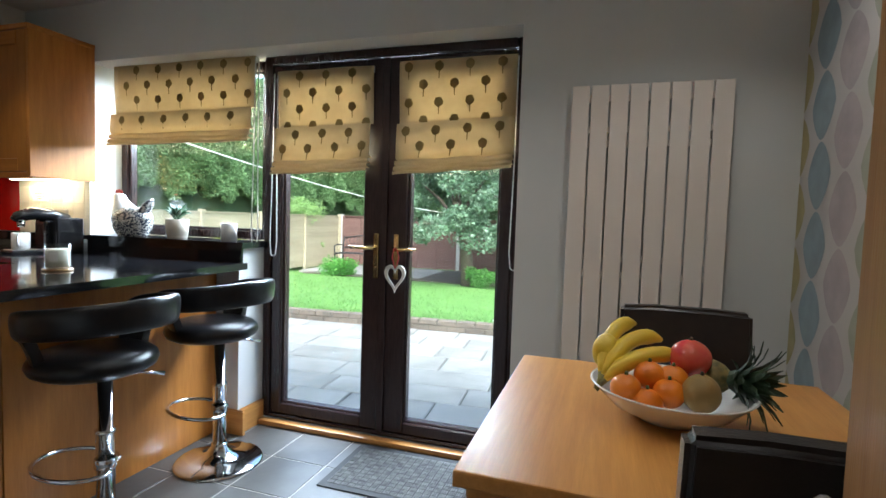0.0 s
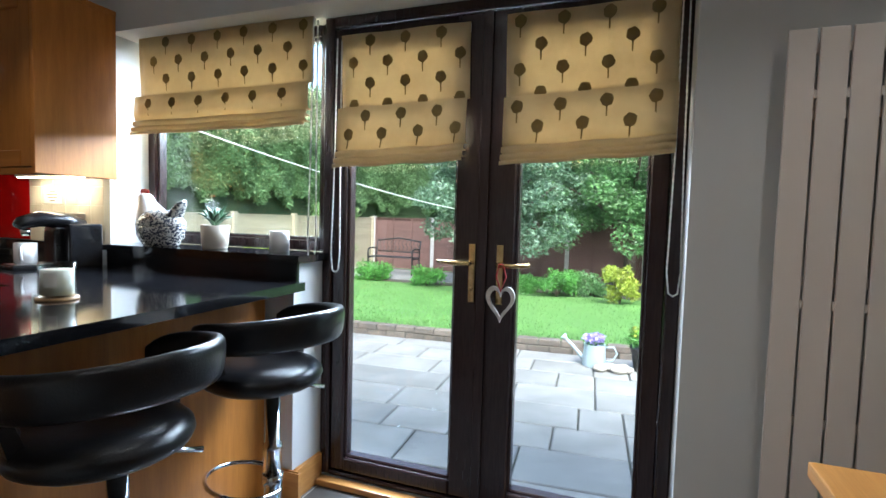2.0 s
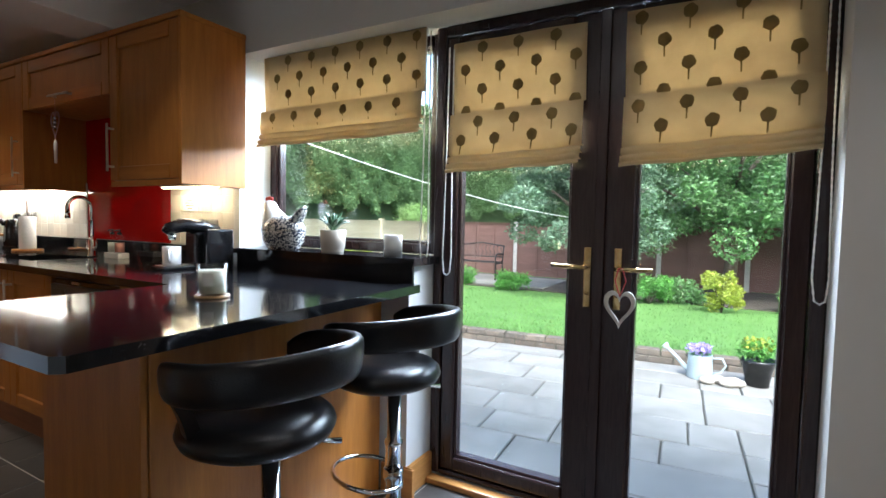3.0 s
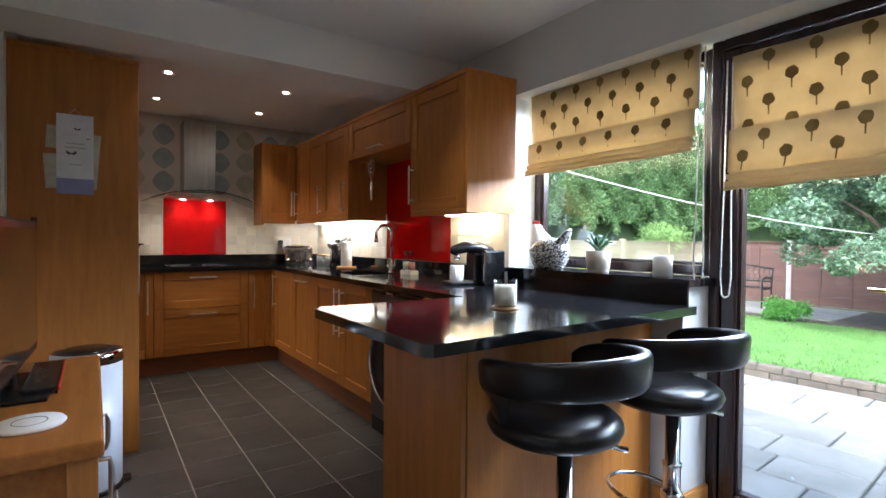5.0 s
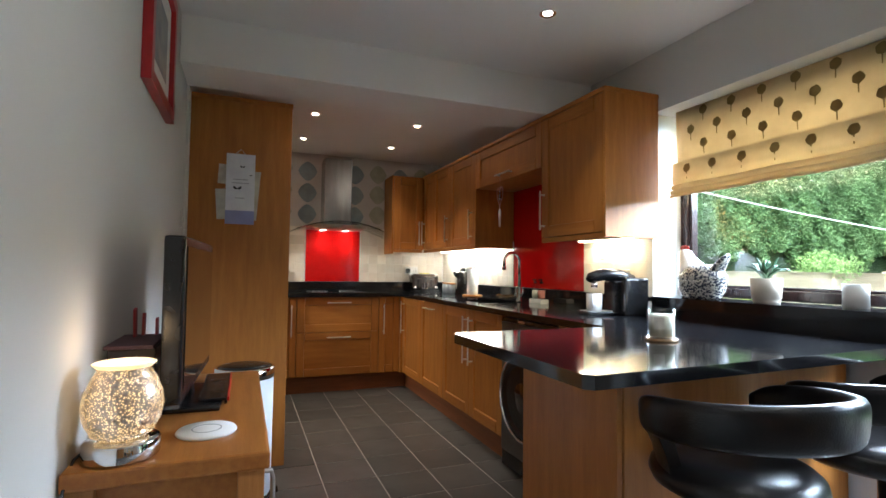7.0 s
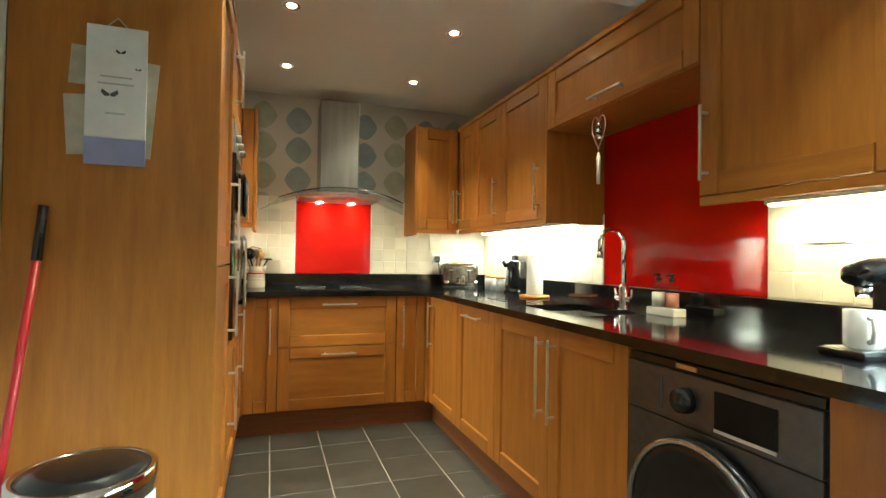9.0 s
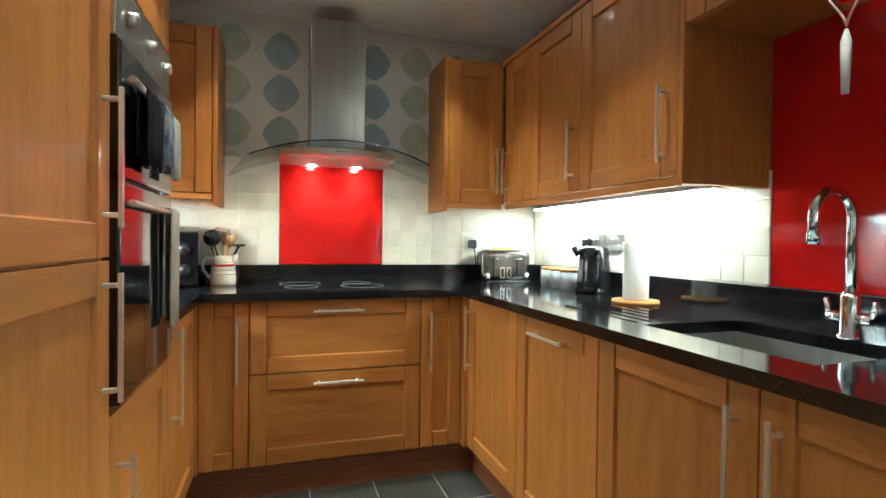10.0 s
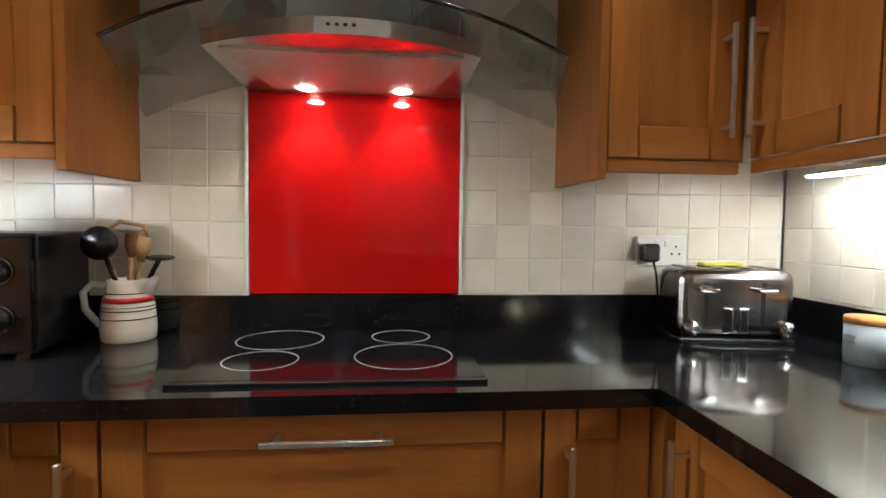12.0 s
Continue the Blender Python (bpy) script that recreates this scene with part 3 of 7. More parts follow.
for q in ((SX0 - 0.01, SX1 + 0.01, SY0 - 0.01, SY1 + 0.01, 0.70, 0.708), (SX0 - 0.01, SX0, SY0, SY1, 0.708, UNDER), (SX1, SX1 + 0.01, SY0, SY1, 0.708, UNDER), (SX0 - 0.01, SX1 + 0.01, SY0 - 0.01, SY0, 0.708, UNDER), (SX0 - 0.01, SX1 + 0.01, SY1, SY1 + 0.01, 0.708, UNDER)):
    box(bm, *q)
part("bowl", bm, STEEL, sink)
bm = bmesh.new()
lathe(bm, [(0, 0), (0.04, 0), (0.04, 0.004), (0, 0.004)], (-3.86, 2.26, 0.708), 20)
part("drain", bm, CHROME, sink)

# washing machine
wm = thing("washing_machine", (-2.89, 2.28, 0.0), "graphite washing machine with black porthole door", "washing machine")
part("body", bx(-3.172, -2.606, NF + 0.01, 2.56, 0.012, 0.86, 0.006), GREY_ANODISED, wm)
part("control_panel", bx(-3.17, -2.608, NF - 0.006, NF + 0.01, 0.70, 0.835, 0.004), GREY_ANODISED, wm)
part("front_panel", bx(-3.17, -2.608, NF - 0.004, NF + 0.01, 0.10, 0.697, 0.004), GREY_ANODISED, wm)
part("kick_panel", bx(-3.17, -2.608, NF + 0.002, NF + 0.01, 0.014, 0.096), BLACK, wm)
# solid black strip stands in for the dark gap under the worktop
part("top_gap", bx(-3.17, -2.608, NF + 0.002, NF + 0.01, 0.838, 0.858), BLACK, wm)


def turned(bm, at, axis_turn):
    bmesh.ops.transform(bm, matrix=Matrix.Translation(at) @ axis_turn, verts=bm.verts[:])
    return bm


FACE_S = Matrix.Rotation(radians(90), 4, "X")
FACE_N = Matrix.Rotation(radians(-90), 4, "X")
FACE_E = Matrix.Rotation(radians(90), 4, "Y")
bm = bmesh.new()
lathe(bm, [(0.17, 0), (0.228, 0), (0.235, 0.02), (0.226, 0.036), (0.195, 0.042), (0.17, 0.03)], (0, 0, 0), 40)
d = part("porthole_door", turned(bm, (-2.89, NF - 0.004, 0.45), FACE_S), BLACK, wm)
bm = bmesh.new()
lathe(bm, [(0.218, 0.034), (0.230, 0.034), (0.230, 0.044), (0.218, 0.044), (0.218, 0.034)], (0, 0, 0), 40)
part("rim", turned(bm, (-2.89, NF - 0.004, 0.45), FACE_S), CHROME, d)
bm = bmesh.new()
lathe(bm, [(0.17, 0.02), (0.14, 0.005), (0.08, 0.03), (0.0, 0.035)], (0, 0, 0), 36)
part("porthole", turned(bm, (-2.89, NF - 0.004, 0.45), FACE_S), BLACK_GLASS, d)
bm = bmesh.new()
lathe(bm, [(0.0, 0), (0.034, 0), (0.03, 0.026), (0, 0.028)], (0, 0, 0), 24)
part("dial", turned(bm, (-2.95, NF - 0.006, 0.765), FACE_S), BLACK, wm, "black programme dial")
DULL_BLACK = material("dull_black_panel", (0.008, 0.008, 0.009), 0.3, 0, (0.010, 0.010, 0.011), 20, spec=0.12)
part("display", bx(-2.86, -2.70, NF - 0.009, NF - 0.006, 0.722, 0.812, 0.001), DULL_BLACK, wm, "dark display window")
part("display_strip", bx(-2.86, -2.70, NF - 0.010, NF - 0.006, 0.714, 0.722), MATT_WHITE, wm, "pale touch-key strip")
part("detergent_drawer", bx(-3.155, -3.03, NF - 0.010, NF - 0.006, 0.72, 0.815, 0.002), GREY_ANODISED, wm)
bm = bmesh.new()
box(bm, -2.99, -2.92, NF - 0.0015, NF + 0.002, 0.842, 0.854)
part("badge", bm, STEEL, wm, "small plain steel badge")

# wall cupboards
WALLC = "oak wall cupboards"
WCF = 2.244
c = carcass("wall_cabinet", -3.18, -2.61, WCF + 0.021, NORTH - 0.003, 1.335, 2.08, "oak shaker wall cupboard beside the window", "wall cupboard", WALLC)
shaker(c, (0, WCF + 0.021, 0), "s", -3.18, -2.61, 1.335, 2.06, (-3.145, 1.50, 0.24, True))
part("side_panel", bx(-2.61, -2.588, WCF, NORTH - 0.003, 1.31, 2.08, 0.002, 1), OAK_V, c)
part("pelmet", bx(-3.18, -2.61, WCF + 0.004, WCF + 0.022, 1.305, 1.333, 0.003), OAK_X, c)
part("cornice", bx(-3.18, -2.584, WCF - 0.006, NORTH - 0.003, 2.062, 2.088, 0.005), OAK_X, c)
c = carcass("bridging_cabinet", -4.128, -3.182, WCF + 0.021, NORTH - 0.003, 1.775, 2.08, "oak bridging cupboard with lift-up door above the sink", "wall cupboard", WALLC)
shaker(c, (0, WCF + 0.021, 0), "s", -4.128, -3.182, 1.775, 2.06, (-3.64, 1.815, 0.22, False))
part("cornice", bx(-4.128, -3.182, WCF - 0.006, NORTH - 0.003, 2.062, 2.088, 0.005), OAK_X, c)
c = carcass("wall_cabinet", -5.37, -4.15, WCF + 0.021, NORTH - 0.003, 1.335, 2.08, "row of oak shaker wall cupboard doors over the worktop", "wall cupboard", WALLC)
shaker(c, (0, WCF + 0.021, 0), "s", -5.37, -5.08, 1.335, 2.06, (-5.33, 1.50, 0.24, True))
shaker(c, (0, WCF + 0.021, 0), "s", -5.08, -4.67, 1.335, 2.06, (-4.715, 1.50, 0.24, True))
shaker(c, (0, WCF + 0.021, 0), "s", -4.67, -4.15, 1.335, 2.06, (-4.20, 1.50, 0.24, True))
part("side_panel", bx(-4.15, -4.13, WCF, NORTH - 0.003, 1.31, 2.08, 0.002, 1), OAK_V, c)
part("pelmet", bx(-5.37, -4.15, WCF + 0.004, WCF + 0.022, 1.305, 1.333, 0.003), OAK_X, c)
part("cornice", bx(-5.40, -4.128, WCF - 0.006, NORTH - 0.003, 2.062, 2.088, 0.005), OAK_X, c)
CWF = -5.39
c = carcass("wall_cabinet", WEST + 0.003, CWF - 0.021, 1.935, 2.262, 1.335, 2.08, "oak shaker corner wall cupboard by the hood", "wall cupboard", WALLC)
shaker(c, (CWF - 0.021, 0, 0), "e", 1.935, 2.24, 1.335, 2.06, (2.195, 1.50, 0.24, True))
part("side_panel", bx(WEST + 0.003, CWF, 1.914, 1.934, 1.29, 2.08, 0.002, 1), OAK_V, c)
part("pelmet", bx(CWF - 0.022, CWF - 0.004, 1.935, 2.24, 1.305, 1.333, 0.003), OAK_Y, c)
c = carcass("wall_cabinet", WEST + 0.003, CWF - 0.021, 0.555, 0.828, 1.335, 2.08, "oak shaker wall cupboard in the far corner", "wall cupboard", WALLC)
shaker(c, (CWF - 0.021, 0, 0), "e", 0.56, 0.828, 1.335, 2.06, (0.60, 1.50, 0.24, True))
part("side_panel", bx(WEST + 0.003, CWF, 0.83, 0.85, 1.285, 2.08, 0.002, 1), OAK_V, c)
part("pelmet", bx(CWF - 0.022, CWF - 0.004, 0.56, 0.828, 1.305, 1.333, 0.003), OAK_Y, c)
c = carcass("wall_cabinet", -5.685, -4.694, SOUTH + 0.004, 0.53, 1.335, 2.08, "oak shaker wall cupboard above the microwave", "wall cupboard", WALLC)
shaker(c, (0, 0.53, 0), "n", 4.694, 5.36, 1.335, 2.06, (5.31, 1.50, 0.24, True))
part("pelmet", bx(-5.37, -4.694, 0.53, 0.548, 1.305, 1.333, 0.003), OAK_X, c)

# splashbacks
setting("trim_red_splashback_sink", bx(-4.13, -3.165, NORTH - 0.012, NORTH - 0.004, 1.003, 1.775, 0.002, 1), RED, "glossy red glass splashback behind the sink", "splashback")
setting("trim_red_splashback_hob", bx(WEST + 0.012, WEST + 0.019, 1.113, 1.653, 1.003, 1.56, 0.002, 1), RED, "glossy red glass splashback behind the hob", "splashback")
bm = bmesh.new()
box(bm, WEST + 0.011, WEST + 0.021, 1.104, 1.112, 1.0, 1.56)
box(bm, WEST + 0.011, WEST + 0.021, 1.654, 1.662, 1.0, 1.56)
setting("trim_splashback_edge", bm, WHITE, "thin pale edging beside the red glass", "trim")

# hood
hood = thing("cooker_hood", (-5.5, 1.383, 1.5), "steel chimney cooker hood with curved glass canopy", "cooker hood")
part("chimney", bx(WEST + 0.003, -5.44, 1.253, 1.517, 1.56, 2.205, 0.004), DARK_STEEL, hood)
bm = bmesh.new()
NY, FRONT = 25, -5.20
rows = []
for i in range(NY):
    y = 1.39 + 0.405 * (2 * i / (NY - 1) - 1)
    s = (y - 1.39) / 0.405
    z = 1.57 - 0.078 * s * s
    xf = FRONT - 0.055 * s * s
    yb, zb = 1.385 + 0.52 * s, 1.57 - 0.125 * s * s
    rows.append([bm.verts.new(p) for p in ((WEST + 0.014, yb, zb), (xf, y, z), (xf, y, z + 0.007), (WEST + 0.014, yb, zb + 0.007))])
for a, b in zip(rows, rows[1:]):
    for k in range(4):
        f = bm.faces.new((a[k], a[(k + 1) % 4], b[(k + 1) % 4], b[k]))
        f.smooth = k in (0, 2)
bm.faces.new(rows[0][::-1])
bm.faces.new(rows[-1])
canopy = part("glass_canopy", bm, HOOD_GLASS, hood, "arched clear glass canopy")
bm = bmesh.new()
tube(bm, [(FRONT - 0.055 * s * s + 0.001, 1.39 + 0.405 * s, 1.5735 - 0.078 * s * s) for s in [k / 12 - 1 for k in range(25)]], 0.004, 6)
part("glass_edge", bm, BLACK_GLASS, canopy, "dark polished glass edge")
bm = bmesh.new()
pts = []
for k in range(13):
    s = k / 6 - 1
    pts.append((-5.345 + 0.09 * (1 - s * s), 1.383 + 0.267 * s))
outline = [(WEST + 0.022, 1.116), *pts[::1], (WEST + 0.022, 1.65)]
outline = [(WEST + 0.022, 1.65)] + [(WEST + 0.022, 1.116)] + pts
prism(bm, outline, 1.518, 1.548)
part("body", bm, STEEL, hood)
bm = bmesh.new()
prism(bm, [(-5.62, 1.19), (-5.34, 1.15), (-5.34, 1.615), (-5.62, 1.575)], 1.512, 1.518)
part("filter", bm, material("hood_filter_mesh", (0.62, 0.57, 0.50), 0.5, 0.15, (0.52, 0.47, 0.41), 200), hood, "pale metal grease filter")
bm = bmesh.new()
for k in range(4):
    box(bm, -5.2535 - 0.0005 * k * k * 0, -5.2515, 1.36 + k * 0.015, 1.367 + k * 0.015, 1.531, 1.536)
part("buttons", bm, BLACK, hood)
HOOD_BULB = glow("hood_bulb", (1.0, 0.86, 0.66), 12)
for y in (1.27, 1.50):
    bm = bmesh.new()
    lathe(bm, [(0, 0), (0.021, 0), (0.023, 0.004), (0, 0.004)], (-5.60, y, 1.510), 20)
    part("lamp", bm, HOOD_BULB, hood, "small round halogen lamp")
    lamp = new("hood_light", bpy.data.lights.new("hood_light", "SPOT"))
    lamp.data.energy, lamp.data.color, lamp.data.spot_size, lamp.data.spot_blend, lamp.data.shadow_soft_size = 0.75, (1.0, 0.85, 0.65), radians(110), 0.7, 0.02
    lamp.matrix_world = look((-5.60, y, 1.505), (-5.60, y, 0.9))
HOB_GLASS = material("hob_glass", (0.004, 0.004, 0.005), 0.12, 0, (0.006, 0.006, 0.007), 5, spec=0.3)
hob = thing("hob", (-5.44, 1.38, TOP), "black glass induction hob with white rings", "hob")
part("glass_top", bx(-5.658, -5.236, 1.095, 1.65, TOP + 0.0005, TOP + 0.006, 0.002, 1), HOB_GLASS, hob)
part("front_trim", bx(-5.232, -5.218, 1.095, 1.65, TOP + 0.0005, TOP + 0.007, 0.001, 1), BLACK, hob)
RING = material("white_ring_print", (0.4, 0.4, 0.39), 0.3, 0, None, 10)
for x, y, r in ((-5.553, 1.217, 0.1), (-5.575, 1.50, 0.071), (-5.37, 1.217, 0.074), (-5.392, 1.503, 0.103)):
    bm = bmesh.new()
    lathe(bm, [(r - 0.0025, 0), (r, 0), (r, 0.0006), (r - 0.0025, 0.0006), (r - 0.0025, 0)], (x, y, TOP + 0.006), 48)
    part("cooking_ring", bm, RING, hob)

# lamps in the ceiling and under the cupboards
BULB = glow("downlight_bulb", (1.0, 0.83, 0.62), 8)
BULB_COOL = glow("dining_bulb", (1.0, 0.94, 0.86), 8)


def downlight(x, y, z, power, colour, mat, beam=100):
    d = thing("downlight", (x, y, z), "round chrome recessed ceiling downlight, lit", "ceiling light", "recessed downlights")
    bm = bmesh.new()
    lathe(bm, [(0.021, 0.001), (0.036, -0.006), (0.041, -0.003), (0.041, 0.003), (0.021, 0.003), (0.021, 0.001)], (x, y, z), 28)
    part("bezel", bm, CHROME, d)
    bm = bmesh.new()
    lathe(bm, [(0, -0.002), (0.02, -0.002), (0.02, 0.0), (0, 0.0)], (x, y, z), 20)
    part("bulb", bm, mat, d)
    lamp = new("downlight_lamp", bpy.data.lights.new("downlight_lamp", "SPOT"))
    lamp.data.energy, lamp.data.color, lamp.data.spot_size, lamp.data.spot_blend, lamp.data.shadow_soft_size = power, colour, radians(beam), 0.55, 0.03
    lamp.matrix_world = look((x, y, z - 0.012), (x, y, z - 1))


# the pair at -3.56 is unseen behind the beam, added from the others' spacing
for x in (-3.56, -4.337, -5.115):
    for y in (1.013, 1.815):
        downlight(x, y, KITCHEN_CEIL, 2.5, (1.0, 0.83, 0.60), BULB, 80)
# only the one at -2.485 is known; the other four are added for brightness
for x, y, power, beam in ((-2.485, 1.83, 2.2, 84), (-0.95, 1.83, 1.9, 130), (-0.95, 0.85, 2.3, 160), (0.45, 1.83, 1.9, 120), (0.45, 0.85, 1.9, 120)):
    downlight(x, y, DINING_CEIL, power, (1.0, 0.91, 0.80), BULB_COOL, beam)


def strip_light(x0, x1, y, z, power, colour, facing):
    t = thing("strip_light", ((x0 + x1) / 2, y, z), "slim lit strip light under the wall cupboard", "strip light", "under-cupboard strip lights")
    part("housing", bx(x0, x1, y - 0.02, y + 0.02, z, z + 0.012), MATT_WHITE, t)
    bm = bx(x0 + 0.01, x1 - 0.01, y - 0.015, y + 0.015, z - 0.006, z - 0.0005)
    part("diffuser", bm, glow("strip_diffuser", colour, 3.0), t, "glowing diffuser")
    lamp = new("strip_lamp", bpy.data.lights.new("strip_lamp", "AREA"))
    lamp.data.shape, lamp.data.size, lamp.data.size_y = "RECTANGLE", x1 - x0 - 0.03, 0.03
    lamp.data.energy, lamp.data.color = power, colour
    lamp.matrix_world = look(((x0 + x1) / 2, y, z - 0.009), ((x0 + x1) / 2, y + facing, z - 0.8))


strip_light(-5.50, -4.25, 2.50, 1.318, 0.8, (1.0, 0.90, 0.72), 0.05)
strip_light(-3.14, -2.68, 2.50, 1.318, 0.23, (1.0, 0.80, 0.48), 0.05)
strip_light(-5.25, -4.80, 0.36, 1.318, 1.9, (1.0, 0.93, 0.80), 0.0)

# ---- things in the dining end ----
table = thing("dining_table", (0.4, 1.56, 0.0), "square beech dining table with rounded top edges", "table")
part("tabletop", bx(0.022, 0.79, 1.175, 1.945, 0.722, 0.75, 0.004), BEECH, table)
part("apron", bx(0.062, 0.75, 1.215, 1.235, 0.64, 0.722), BEECH, table)
part("apron", bx(0.062, 0.75, 1.885, 1.905, 0.64, 0.722), BEECH, table)
part("apron", bx(0.062, 0.082, 1.235, 1.885, 0.64, 0.722), BEECH, table)
part("apron", bx(0.73, 0.75, 1.235, 1.885, 0.64, 0.722), BEECH, table)
for x in (0.04, 0.702):
    for y in (1.193, 1.857):
        part("leg", bx(x, x + 0.068, y, y + 0.068, 0.0, 0.721, 0.006), BEECH, table)


def dining_chair(x, y, face):
    """A high-backed leather chair; face is 1 to look north, -1 to look south."""
    ch = thing("dining_chair", (x, y, 0.0), "dark brown leather high-backed dining chair at the table", "chair", "dining chairs")
    bm = bmesh.new()
    box(bm, -0.185, 0.185, -0.21, -0.155, 0.44, 0.908)
    bmesh.ops.subdivide_edges(bm, edges=bm.edges[:], cuts=3, use_grid_fill=True)
    for v in bm.verts:
        v.co.y -= 0.05 * max(0.0, (v.co.z - 0.44) / 0.475) ** 1.5
        v.co.z -= 0.006 * (v.co.x / 0.185) ** 4 if v.co.z > 0.9 else 0
    bmesh.ops.bevel(bm, geom=[e for e in bm.edges if len(e.link_faces) == 2 and e.calc_face_angle() > 0.8], offset=0.012, segments=3, affect="EDGES")
    shapes = [("backrest", bm, BROWN_LEATHER)]
    bm = bx(-0.2, 0.2, -0.2, 0.2, 0.40, 0.47, 0.02, 3)
    shapes.append(("seat", bm, BROWN_LEATHER))
    for lx in (-0.18, 0.145):
        for ly in (-0.19, 0.155):
            shapes.append(("leg", bx(lx, lx + 0.035, ly, ly + 0.035, 0, 0.40, 0.003), PLINTH))
    m = Matrix.Translation((x, y, 0)) @ Matrix.Rotation(0 if face > 0 else math.pi, 4, "Z")
    for nm, b, mat in shapes:
        bmesh.ops.transform(b, matrix=m, verts=b.verts[:])
        part(nm, b, mat, ch)


dining_chair(0.53, 1.325, 1)
dining_chair(0.485, 1.885, -1)

rad = thing("radiator", (0.384, 2.56, 0.1), "tall cream flat-panel vertical radiator on the wall", "radiator")
for k in range(8):
    x = 0.086 + k * 0.0744
    part("panel", bx(x + 0.0034, x + 0.0710, 2.545, 2.556, 0.11, 1.712, 0.003), RADIATOR, rad)
for z in (0.22, 0.62, 1.02, 1.48, 1.66):
    part("crossbar", bx(0.095, 0.672, 2.5565, 2.572, z - 0.013, z + 0.013), RADIATOR, rad)
for z in (0.956, 1.535):
    for k in range(1, 8):
        x = 0.086 + k * 0.0744
        part("spacer", bx(x - 0.0033, x + 0.0033, 2.5455, 2.556, z - 0.012, z + 0.012), RADIATOR, rad)
for z in (0.3, 1.5):
    for x in (0.16, 0.60):
        part("bracket", bx(x, x + 0.03, 2.5725, 2.599, z, z + 0.04), RADIATOR, rad)

mat_ = thing("door_mat", (-0.5, 2.47, 0.0), "grey woven door mat with dark rubber border", "door mat")
part("border", bx(-0.885, -0.115, 2.25, 2.675, 0.0005, 0.006, 0.002, 1), material("mat_rubber", (0.02, 0.02, 0.02), 0.7, 0, None, 20), mat_)
bm = bmesh.new()
for i in range(22):
    for j in range(12):
        x, y = -0.855 + i * 0.0325, 2.282 + j * 0.030
        if (i + j) % 2:
            for q in range(3):
                box(bm, x + 0.002, x + 0.030, y + 0.002 + q * 0.009, y + 0.008 + q * 0.009, 0.006, 0.009)
        else:
            for q in range(3):
                box(bm, x + 0.002 + q * 0.010, x + 0.009 + q * 0.010, y + 0.002, y + 0.027, 0.006, 0.009)
part("weave", bm, material("mat_pile", (0.10, 0.10, 0.10), 0.95, 0, (0.17, 0.17, 0.16), 40, (1, 1, 1), 0.5, 300), mat_)


